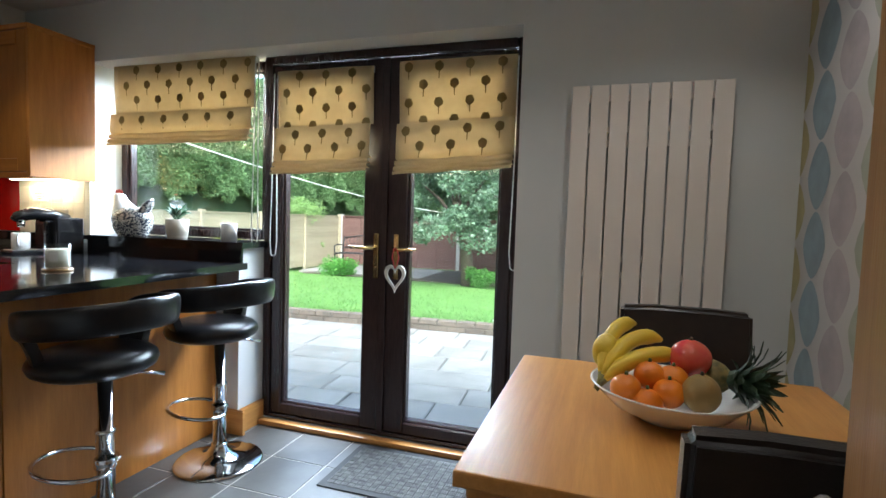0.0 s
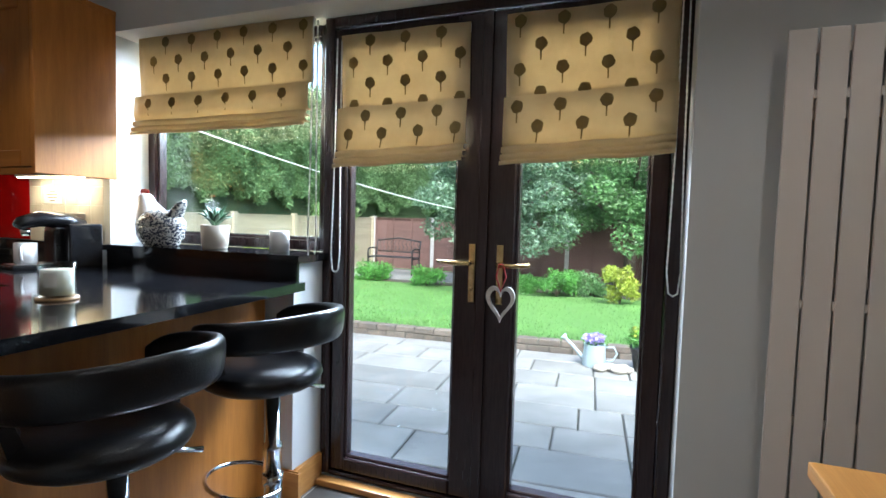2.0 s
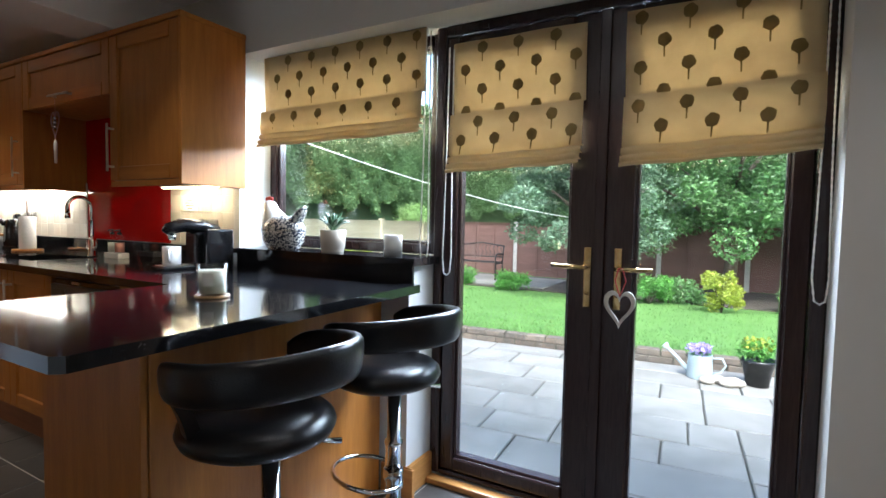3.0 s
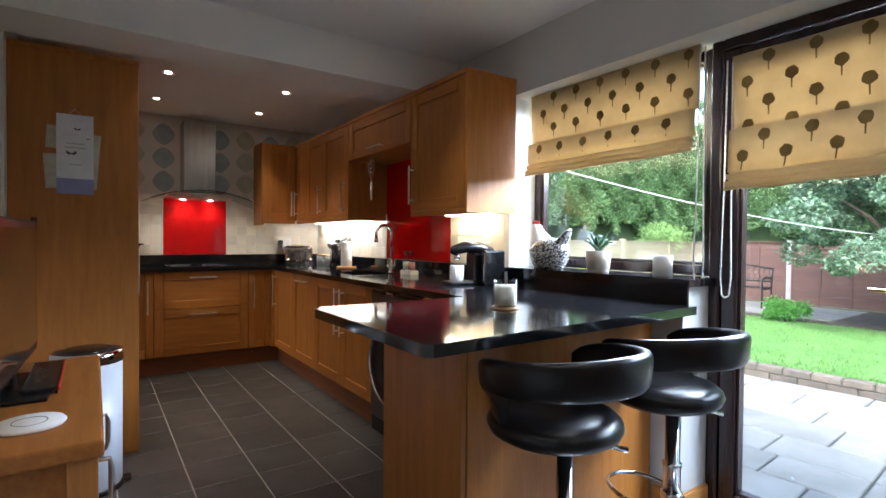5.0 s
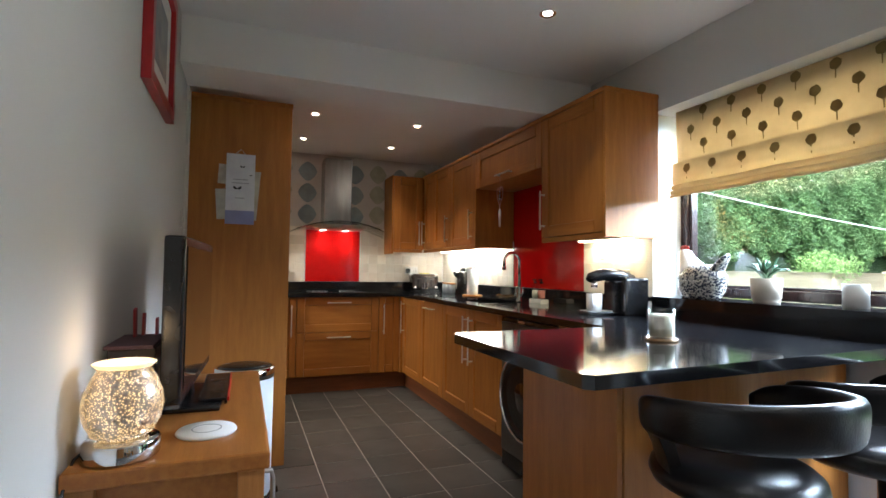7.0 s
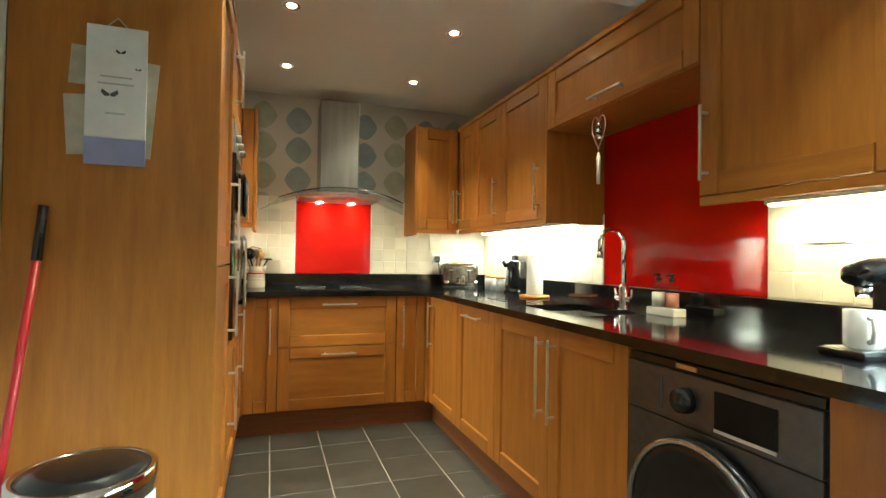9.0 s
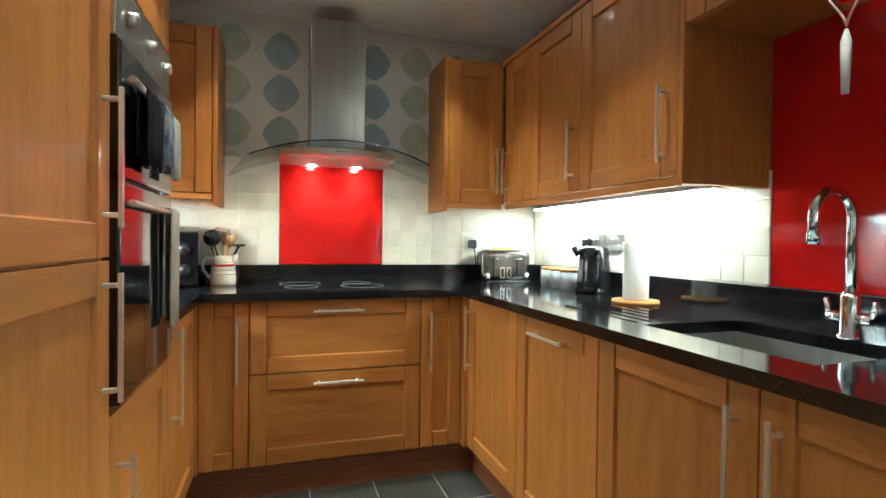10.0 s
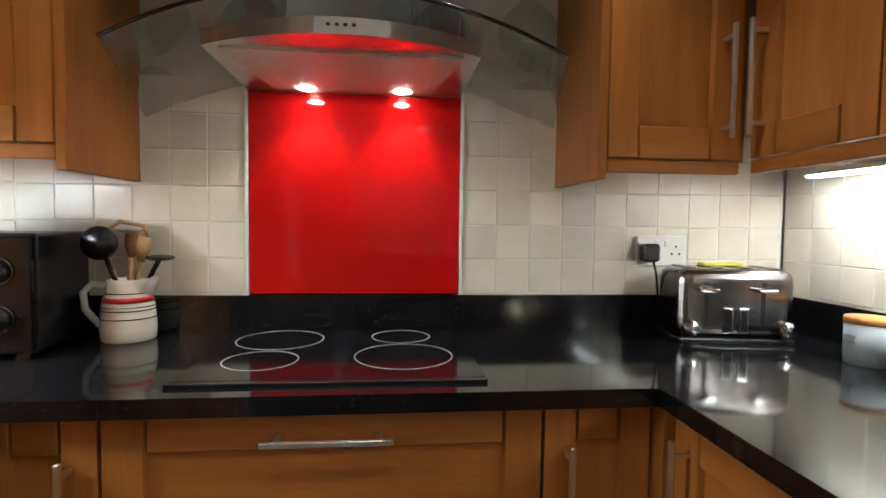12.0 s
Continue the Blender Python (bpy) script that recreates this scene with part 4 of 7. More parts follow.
def bar_stool(x, y, turn, ahead):
    """Chrome pedestal at x, y; the seat stands a little ahead of it, towards the bar."""
    st = thing("bar_stool", (x, y, 0.0), "black leather bar stool on a chrome pedestal", "bar stool", "bar stools")
    bm = bmesh.new()
    lathe(bm, [(0.195, 0.0), (0.197, 0.006), (0.185, 0.012), (0.12, 0.022), (0.06, 0.042), (0.036, 0.075), (0.034, 0.09), (0, 0.09)], (x, y, 0), 48)
    part("base", bm, CHROME, st)
    bm = bmesh.new()
    lathe(bm, [(0.030, 0.088), (0.030, 0.36), (0.033, 0.362), (0.033, 0.374), (0.024, 0.376), (0.024, 0.56)], (x, y, 0), 24)
    part("column", bm, CHROME, st)
    bm = bmesh.new()
    ring = []
    for k in range(21):
        a = radians(-150 + 300 * k / 20)
        ring.append(Vector((-0.085 + 0.13 * -math.cos(a), 0.13 * math.sin(a), 0.255 + 0.02 * math.cos(a))))
    sx = x - ahead
    mt = Matrix.Translation((sx + 0.024, y + 0.006, 0)) @ Matrix.Rotation(radians(turn), 4, "Z")
    mf = Matrix.Translation((x, y, 0)) @ Matrix.Rotation(radians(35), 4, "Z")
    tube(bm, [mf @ p for p in [Vector((0.028, -0.02, 0.25)), *ring, Vector((0.028, 0.02, 0.25))]], 0.008, 10)
    lathe(bm, [(0.031, 0.235), (0.036, 0.237), (0.036, 0.27), (0.031, 0.272), (0.031, 0.235)], (x, y, 0), 20)
    part("footrest", bm, CHROME, st)
    bm = bmesh.new()
    tube(bm, [mf @ Vector(p) for p in ((0.02, 0.0, 0.568), (0.10, 0.05, 0.558), (0.17, 0.09, 0.538))], [0.005, 0.005, 0.009], 8)
    part("lift_lever", bm, CHROME, st)
    bm = bmesh.new()
    lathe(bm, [(0, 0.574), (0.12, 0.574), (0.165, 0.582), (0.192, 0.598), (0.201, 0.618), (0.196, 0.636), (0.178, 0.652), (0.15, 0.662), (0.1, 0.666), (0, 0.664)], (sx, y, 0), 48)
    part("seat", bm, LEATHER, st)
    # curved back: a padded band, wrapped round the seat
    bm = bmesh.new()
    prof = [(math.cos(2 * math.pi * k / 16), math.sin(2 * math.pi * k / 16)) for k in range(16)]
    rings = []
    N = 52
    for i in range(N + 1):
        s = i / N * 2 - 1
        a = radians(128 * s)
        taper = max(0.15, (1 - abs(s) ** 14)) ** 0.5
        r0 = 0.226 + 0.006 * abs(s) ** 2
        zc = 0.806 - 0.044 * abs(s) ** 1.6
        ring = []
        for c_, s_ in prof:
            w = 0.022 * taper * (abs(c_) ** 0.7) * (1 if c_ > 0 else -1)
            h = (0.056 - 0.006 * abs(s)) * taper * (abs(s_) ** 0.7) * (1 if s_ > 0 else -1)
            r = r0 + w + 0.004 * (h / 0.05)
            ring.append(bm.verts.new(mt @ Vector((r * math.cos(a), r * math.sin(a), zc + h))))
        rings.append(ring)
    for p, q in zip(rings, rings[1:]):
        for k in range(16):
            f = bm.faces.new((p[k], p[(k + 1) % 16], q[(k + 1) % 16], q[k]))
            f.smooth = True
    bm.faces.new(rings[0][::-1])
    bm.faces.new(rings[-1])
    part("backrest", bm, LEATHER, st)
    for a0, a1 in ((-128, -97), (97, 128)):
        bm = bmesh.new()
        cols = []
        for i in range(21):
            a = radians(a0 + (a1 - a0) * i / 20)
            col = []
            for k in range(7):
                q = k / 6
                r = 0.158 + 0.045 * q
                col.append((mt @ Vector((r * math.cos(a), r * math.sin(a), 0.612 + 0.135 * q)), mt @ Vector(((r + 0.04 - 0.008 * math.sin(math.pi * q)) * math.cos(a), (r + 0.04 - 0.008 * math.sin(math.pi * q)) * math.sin(a), 0.612 + 0.135 * q))))
            cols.append([(bm.verts.new(p), bm.verts.new(q)) for p, q in col])
        for p, q in zip(cols, cols[1:]):
            for k in range(6):
                for f in (bm.faces.new((p[k][1], q[k][1], q[k + 1][1], p[k + 1][1])), bm.faces.new((p[k][0], p[k + 1][0], q[k + 1][0], q[k][0]))):
                    f.smooth = True
        for col in (cols[0], cols[-1]):
            for k in range(6):
                bm.faces.new((col[k][0], col[k][1], col[k + 1][1], col[k + 1][0]))
        part("back_support", bm, LEATHER, st)


bar_stool(-1.42, 1.72, -4, 0.045)
bar_stool(-1.42, 2.28, -4, 0.042)


# roman blinds with printed trees
def roman_blind(x0, x1, y, ztop, zbot, fold, slope, pitch, offset, cord_right):
    """Flat cloth above, soft stacked folds below; slope lifts the hem towards the right."""
    bl = thing("roman_blind", ((x0 + x1) / 2, y, zbot), "half-raised cream roman blind printed with olive trees", "blind", "roman blinds")
    prof = [(ztop, 0.0), (ztop - 0.1, 0.002)]
    zf = zbot + fold
    prof += [(zf + 0.02, 0.006), (zf, 0.004), (zf - 0.005, -0.03), (zf - fold * 0.45, -0.04), (zbot + 0.072, -0.036), (zbot + 0.066, -0.006), (zbot + 0.060, -0.046), (zbot + 0.044, -0.05), (zbot + 0.038, -0.012), (zbot + 0.032, -0.056), (zbot + 0.018, -0.058), (zbot + 0.013, -0.02), (zbot + 0.008, -0.064), (zbot - 0.004, -0.060)]

    def at(x, z, dy):
        t = (x - x0) / (x1 - x0)
        drop = (ztop - z) / (ztop - zbot)
        return (x + 0.006 * math.sin(9 * z) * drop, y + dy + 0.004 * math.sin(11 * t + 5 * z), z + slope * (t - 0.5) * drop + 0.003 * math.sin(14 * t) * drop)

    bm = bmesh.new()
    rows = [[bm.verts.new(at(x0 + (x1 - x0) * i / 24, z, dy)) for i in range(25)] for z, dy in prof]
    for a, b in zip(rows, rows[1:]):
        for i in range(24):
            f = bm.faces.new((a[i], b[i], b[i + 1], a[i + 1]))
            f.smooth = True
    sh = part("shade", bm, LINEN, bl)
    sd = sh.modifiers.new("thickness", "SOLIDIFY")
    sd.thickness = 0.0025
    bm = bmesh.new()

    def depth(z):
        for (za, da), (zb, db) in zip(prof, prof[1:]):
            if zb <= z <= za and za - zb > 0.01:
                return da + (db - da) * (za - z) / (za - zb)
        return -0.05

    heights = [ztop - 0.03 - 0.084 * k for k in range(9) if ztop - 0.03 - 0.084 * k > zf]
    heights += [z for z in (zf - 0.042, zf - 0.115) if z > zbot + 0.07]
    for rowi, z in enumerate(heights):
        x = x0 + offset + (pitch / 2 if rowi % 2 else 0) - pitch
        while x < x1:
            if x0 + 0.022 < x < x1 - 0.022:
                ring = []
                for k in range(14):
                    a = 2 * math.pi * k / 14
                    r = 0.0225 * (1 + 0.07 * math.sin(k * 2.4 + rowi))
                    px, pz = x + r * math.cos(a), z + 1.05 * r * math.sin(a)
                    ring.append(bm.verts.new(Vector(at(px, pz, depth(z) + (depth(z - 0.01) - depth(z + 0.01)) * (z - pz) * 50)) + Vector((0, -0.0042, 0))))
                bm.faces.new(ring)
                low = z - 0.058
                if not low < zf < z:
                    q = [bm.verts.new(Vector(at(x + sx, sz, depth(sz))) + Vector((0, -0.0042, 0))) for sx, sz in ((-0.003, z - 0.016), (0.003, z - 0.016), (0.0025, low), (-0.0025, low))]
                    bm.faces.new(q)
            x += pitch
    part("tree_print", bm, PRINT, bl, "olive lollipop tree motifs")["kind"] = "stuff"
    part("headrail", bx(x0 + 0.005, x1 - 0.005, y + 0.006, y + 0.028, ztop - 0.03, ztop + 0.002, 0.002), MATT_WHITE, bl)
    bm = bmesh.new()
    cx = x1 + 0.018 if cord_right else x0 - 0.006
    end = 0.98 if cord_right == 1 else 0.93
    loop = [(cx - 0.013, y - 0.004, ztop - 0.01), (cx - 0.015, y - 0.012, 1.4), (cx - 0.022, y - 0.016, end + 0.08), (cx - 0.014, y - 0.018, end + 0.01), (cx, y - 0.018, end), (cx + 0.014, y - 0.018, end + 0.01), (cx + 0.02, y - 0.016, end + 0.08), (cx + 0.012, y - 0.010, 1.4), (cx + 0.008, y - 0.004, ztop - 0.01)]
    fine = []
    for p, q in zip(loop, loop[1:]):
        n = max(2, int((Vector(q) - Vector(p)).length / 0.012))
        fine += [Vector(p).lerp(Vector(q), k / n) for k in range(n)]
    tube(bm, fine, [0.0036 if k % 2 else 0.0022 for k in range(len(fine))], 6)
    part("bead_chain", bm, MATT_WHITE, bl, "white looped bead chain")


roman_blind(-2.565, -1.572, 2.70, 1.995, 1.535, 0.183, 0.01, 0.154, 0.02, 1)
roman_blind(-1.452, -0.893, 2.733, 1.912, 1.378, 0.24, 0.02, 0.154, 0.135, 0)
roman_blind(-0.752, -0.172, 2.733, 1.92, 1.385, 0.24, 0.03, 0.154, 0.05, 2)

# heart on a ribbon
heart = thing("hanging_heart", (-0.735, 2.70, 0.80), "whitewashed wooden heart on a red ribbon", "ornament")
bm = bmesh.new()


def heart_at(k, n=40):
    t = 2 * math.pi * k / n
    return 16 * math.sin(t) ** 3, 13 * math.cos(t) - 5 * math.cos(2 * t) - 2 * math.cos(3 * t) - math.cos(4 * t)


outer = [heart_at(k) for k in range(40)]
loopv = []
for x, z in outer:
    p = Vector((-0.735 + x * 0.0034, 0, 0.868 + z * 0.0047))
    c0 = Vector((-0.735, 0, 0.865))
    inn = c0 + (p - c0) * 0.74
    loopv.append([bm.verts.new((v.x, yy, v.z)) for v, yy in ((p, 2.690), (p, 2.704), (inn, 2.704), (inn, 2.690))])
for a, b in zip(loopv, loopv[1:] + loopv[:1]):
    for k in range(4):
        bm.faces.new((a[k], a[(k + 1) % 4], b[(k + 1) % 4], b[k]))
part("frame", bm, material("whitewashed_wood", (0.62, 0.58, 0.52), 0.7, 0, (0.45, 0.41, 0.35), 30, (1, 1, 1), 0.2, 80), heart)
bm = bmesh.new()
tube(bm, [(-0.735, 2.697, 0.905), (-0.752, 2.694, 0.96), (-0.742, 2.692, 1.006), (-0.728, 2.694, 1.006), (-0.715, 2.694, 0.96), (-0.735, 2.697, 0.905)], 0.005, 6, flat=0.4)
part("ribbon", bm, material("red_ribbon", (0.45, 0.01, 0.015), 0.5, 0, None, 30), heart, "red satin ribbon")

# oak door, standing open by the entrance
door2 = thing("door_2", (0.47, 0.26, 0.0), "oak-veneered room door standing open", "door", "", "structure")
part("door_leaf", bx(0.452, 0.492, 0.255, 0.938, 0.006, 2.02, 0.002, 1), DOOR_OAK, door2)
bm = bmesh.new()
lathe(bm, [(0, 0), (0.025, 0), (0.025, 0.008), (0, 0.008)], (0, 0, 0), 20)
turned(bm, (0.452, 0.775, 0.965), Matrix.Rotation(radians(-90), 4, "Y"))
tube(bm, [(0.452, 0.775, 0.965), (0.411, 0.775, 0.962), (0.405, 0.782, 0.958), (0.405, 0.848, 0.95)], [0.009, 0.009, 0.009, 0.008], 10)
part("door_handle", bm, STEEL, door2, "satin steel lever handle")

# bowl of fruit
bowl = thing("fruit_bowl", (0.42, 1.58, 0.75), "wide shallow white ceramic bowl on the table", "bowl")
bm = bmesh.new()
BC = (0.388, 1.56, 0.751)
lathe(bm, [(0, 0.0), (0.07, 0.0), (0.075, 0.004), (0.122, 0.028), (0.160, 0.066), (0.164, 0.070), (0.158, 0.070), (0.117, 0.034), (0.07, 0.012), (0, 0.010)], BC, 48)
part("body", bm, WHITE, bowl)


def fruit(name, centre, r, scale, colour, second, label, cat, bumpy=0.15, rough=0.4, turn=None, calyx=None):
    f = thing(name, centre, label, cat, "fruit in the bowl")
    bm = bmesh.new()
    ball(bm, centre, r, scale, 24, 0, turn)
    part("skin", bm, material(name + "_skin", colour, rough, 0, second, 14, (1, 1, 1), bumpy, 90), f)
    if calyx:
        bm = bmesh.new()
        lathe(bm, [(0, 0), (0.004, 0), (0.003, 0.008), (0, 0.008)], (centre[0], centre[1], centre[2] + r * scale[2] - 0.002), 8)
        part("stalk", bm, material("stalk", calyx, 0.8, 0, None, 20), f)


OR, OR2 = (0.78, 0.215, 0.004), (0.72, 0.17, 0.003)
for p in ((0.295, 1.487, 0.824), (0.342, 1.530, 0.845), (0.377, 1.494, 0.822), (0.335, 1.476, 0.803), (0.388, 1.535, 0.840)):
    fruit("orange", p, 0.031, (1, 1, 0.93), OR, OR2, "bright small orange in the fruit bowl", "orange", 0.3, 0.38, None, (0.10, 0.13, 0.03))
fruit("lemon", (0.255, 1.585, 0.872), 0.03, (1, 1, 1.35), (0.72, 0.52, 0.04), (0.66, 0.45, 0.03), "yellow lemon standing in the fruit bowl", "lemon", 0.3)
fruit("apple", (0.424, 1.570, 0.880), 0.042, (1, 1, 0.92), (0.55, 0.035, 0.035), (0.62, 0.15, 0.06), "shiny red apple in the fruit bowl", "apple", 0.03, 0.2, None, (0.12, 0.07, 0.03))
fruit("pear", (0.434, 1.488, 0.831), 0.036, (1, 1, 1.05), (0.30, 0.20, 0.06), (0.24, 0.14, 0.035), "russet brown pear in the fruit bowl", "pear", 0.2, 0.6, None, (0.06, 0.04, 0.02))


def banana(points, label):
    f = thing("banana", points[0], label, "banana", "fruit in the bowl")
    bm = bmesh.new()
    n = 14
    pts, rs = [], []
    a, b, c_ = [Vector(p) for p in points]
    for k in range(n + 1):
        t = k / n
        pts.append(a * (1 - t) ** 2 + b * 2 * t * (1 - t) + c_ * t * t)
        rs.append(0.0175 * min(1, (0.35 + 3.2 * t)) * min(1, 0.3 + 4 * (1 - t)))
    tube(bm, pts, rs, 10)
    part("skin", bm, material("banana_skin", (0.72, 0.49, 0.025), 0.5, 0, (0.64, 0.43, 0.03), 10, (1, 1, 1), 0.05, 60), f)
    bm = bmesh.new()
    d = (pts[0] - pts[1]).normalized()
    tube(bm, [pts[0], pts[0] + d * 0.016, pts[0] + d * 0.03], [0.0062, 0.005, 0.006], 7)
    part("stalk", bm, material("banana_stalk", (0.25, 0.22, 0.05), 0.7, 0, (0.1, 0.08, 0.03), 60), f)


banana(((0.250, 1.533, 0.832), (0.298, 1.608, 0.93), (0.373, 1.628, 0.90)), "ripe yellow banana in the fruit bowl")
banana(((0.256, 1.523, 0.826), (0.318, 1.548, 0.90), (0.413, 1.588, 0.876)), "ripe yellow banana in the fruit bowl")
banana(((0.246, 1.538, 0.836), (0.258, 1.628, 0.94), (0.318, 1.668, 0.925)), "ripe yellow banana in the fruit bowl")
pine = thing("pineapple", (0.50, 1.60, 0.80), "pineapple lying in the fruit bowl with a spiky crown", "pineapple", "fruit in the bowl")
bm = bmesh.new()
ax = Vector((0.86, -0.5, 0.06)).normalized()
ball(bm, Vector((0.462, 1.60, 0.838)), 0.038, (1, 1, 1.35), 18, 0, ax.to_track_quat("Z", "Y").to_matrix())
part("body", bm, material("pineapple_rind", (0.26, 0.18, 0.05), 0.7, 0, (0.12, 0.11, 0.04), 70, (1, 1, 1), 0.8, 60), pine)
rng = random.Random(4)
bm = bmesh.new()
q = ax.to_track_quat("Z", "Y").to_matrix()
c0 = Vector((0.462, 1.60, 0.838)) + ax * 0.045
for k in range(46):
    a, tier = k * 2.4, k / 46
    out = q @ Vector((math.cos(a), math.sin(a), 0))
    L = (0.05 + 0.05 * math.sin(math.pi * (0.25 + 0.75 * tier))) * rng.uniform(0.85, 1.1)
    lean = 1.25 - 1.05 * tier
    side = ax.cross(out)
    base = c0 + ax * 0.03 * tier + out * 0.012
    prev = None
    for i in range(5):
        t = i / 4
        p = base + (ax * math.cos(lean * (0.4 + 0.6 * t)) + out * math.sin(lean * (0.4 + 0.6 * t))) * L * t
        w = 0.014 * (1 - t) ** 0.7 + 0.0003
        cur = [bm.verts.new(p - side * w), bm.verts.new(p + out * 0.003 * (1 - t) - ax * 0.002), bm.verts.new(p + side * w)]
        if prev:
            bm.faces.new((prev[0], prev[1], cur[1], cur[0]))
            bm.faces.new((prev[1], prev[2], cur[2], cur[1]))
        prev = cur
part("crown", bm, material("pineapple_leaf", (0.018, 0.036, 0.016), 0.45, 0, (0.06, 0.09, 0.05), 40), pine, "dark green spiky crown")

# ---- things on the ledge and the breakfast bar ----
LEDGE = 1.0065
hen = thing("ceramic_hen", (-2.36, 2.63, LEDGE), "white ceramic hen dish with blue-black speckled body and red comb", "ornament")
HEN = material("speckled_glaze", (0.48, 0.46, 0.41), 0.25, 0, (0.03, 0.036, 0.055), 105, (1, 1, 1), 0.1, 60, 0, 0.4, 2.0, 0.5, 0.47, 0.53)
bm = bmesh.new()
lathe(bm, [(0, 0), (0.085, 0), (0.092, 0.006), (0.115, 0.04), (0.124, 0.082), (0.125, 0.09)], (-2.355, 2.635, LEDGE), 36, 0, "z", 0.72)
part("dish", bm, HEN, hen)
bm = bmesh.new()
lathe(bm, [(0.125, 0.091), (0.127, 0.095), (0.12, 0.12), (0.098, 0.148), (0.055, 0.166), (0, 0.17)], (-2.355, 2.635, LEDGE), 36, 0, "z", 0.72)
part("lid", bm, HEN, hen)
bm = bmesh.new()
tube(bm, [(-2.385, 2.635, 1.09), (-2.425, 2.635, 1.155), (-2.448, 2.635, 1.20), (-2.456, 2.635, 1.235), (-2.456, 2.635, 1.252)], [0.088, 0.064, 0.043, 0.033, 0.014], 16)
part("head", bm, WHITE, hen, "plain white neck and head")
bm = bmesh.new()
tube(bm, [(-2.31, 2.635, 1.11), (-2.262, 2.635, 1.155), (-2.225, 2.635, 1.20), (-2.208, 2.635, 1.218)], [0.06, 0.042, 0.028, 0.01], 14, flat=0.55)
part("tail", bm, HEN, hen)
REDG = material("red_glaze", (0.5, 0.02, 0.015), 0.3, 0, None, 20)
bm = bmesh.new()
for dx, r in ((-0.017, 0.012), (0.0, 0.015), (0.017, 0.011)):
    ball(bm, (-2.456 + dx, 2.635, 1.258), r, (1, 0.4, 1), 10)
part("comb", bm, REDG, hen, "red comb")
bm = bmesh.new()
tube(bm, [(-2.482, 2.635, 1.225), (-2.506, 2.635, 1.217)], [0.009, 0.001], 8)
part("beak", bm, material("beak_glaze", (0.6, 0.35, 0.05), 0.3, 0, None, 20), hen)

sp = thing("succulent_pot", (-2.025, 2.63, LEDGE), "spiky green succulent in a cream ceramic pot", "plant pot")
bm = bmesh.new()
lathe(bm, [(0, 0), (0.05, 0), (0.052, 0.008), (0.052, 0.018), (0.056, 0.02), (0.06, 0.105), (0.055, 0.105), (0.053, 0.09), (0, 0.09)], (-2.025, 2.63, LEDGE), 32)
part("pot", bm, material("cream_pot_glaze", (0.52, 0.47, 0.38), 0.5, 0, (0.46, 0.41, 0.33), 12, (1, 1, 1), 0.1, 120), sp)
bm = bmesh.new()
rr = random.Random(2)
for k in range(22):
    a, lean = k * 2.4, 1.15 - 0.045 * k
    out = Vector((math.cos(a), math.sin(a), 0))
    L = rr.uniform(0.085, 0.115)
    pts = [Vector((-2.025, 2.63, LEDGE + 0.092)) + (Vector((0, 0, 1)) * math.cos(lean * s) + out * math.sin(lean * (0.6 + 0.4 * s))) * L * s for s in (0, 0.3, 0.6, 0.85, 1.0)]
    tube(bm, pts, [0.009, 0.013, 0.011, 0.006, 0.0008], 6, flat=0.4)
part("leaves", bm, material("succulent_leaf", (0.05, 0.13, 0.055), 0.4, 0, (0.03, 0.08, 0.035), 40), sp)


def jar_candle(x, y, z, r, h, label, tall):
    c = thing("candle", (x, y, z), label, "candle")
    bm = bmesh.new()
    lathe(bm, [(0, 0), (r, 0), (r, h), (r - 0.003, h), (r - 0.003, 0.006), (0, 0.006)], (x, y, z), 32)
    part("glass_jar", bm, CLEAR if tall else MATT_WHITE, c)
    bm = bmesh.new()
    lathe(bm, [(0, 0.007), (r - 0.0045, 0.007), (r - 0.0045, h * 0.8), (0.01, h * 0.78), (0, h * 0.78)], (x, y, z), 28)
    part("wax", bm, CREAM_WAX, c)
    bm = bmesh.new()
    tube(bm, [(x, y, z + h * 0.77), (x + 0.001, y, z + h * 0.86)], 0.0012, 5)
    part("wick", bm, BLACK, c)
    return c


c = jar_candle(-1.825, 1.845, TOP + 0.0085, 0.045, 0.098, "cream candle in a clear glass on the breakfast bar", True)
bm = bmesh.new()
for k in range(7):
    a0 = radians(-75 + k * 6)
    a1 = radians(-75 + (k + 1) * 6)
    q = [bm.verts.new((-1.825 + 0.0455 * math.cos(a), 1.845 + 0.0455 * math.sin(a), z)) for a, z in ((a0, 0.945), (a1, 0.945), (a1, 0.985), (a0, 0.985))]
    bm.faces.new(q)
part("paper_label", bm, material("label_paper", (0.72, 0.70, 0.64), 0.7, 0, None, 20), c)
bm = bmesh.new()
lathe(bm, [(0, 0), (0.052, 0), (0.052, 0.008), (0, 0.008)], (-1.825, 1.845, TOP), 32)
whole("candle_coaster", bm, wood("coaster_wood", (0.35, 0.22, 0.09), (0.25, 0.15, 0.06), (4, 4, 4)), "thin round wooden coaster under the candle", "coaster")
jar_candle(-1.705, 2.665, LEDGE, 0.041, 0.09, "white candle in a frosted glass on the ledge", False)

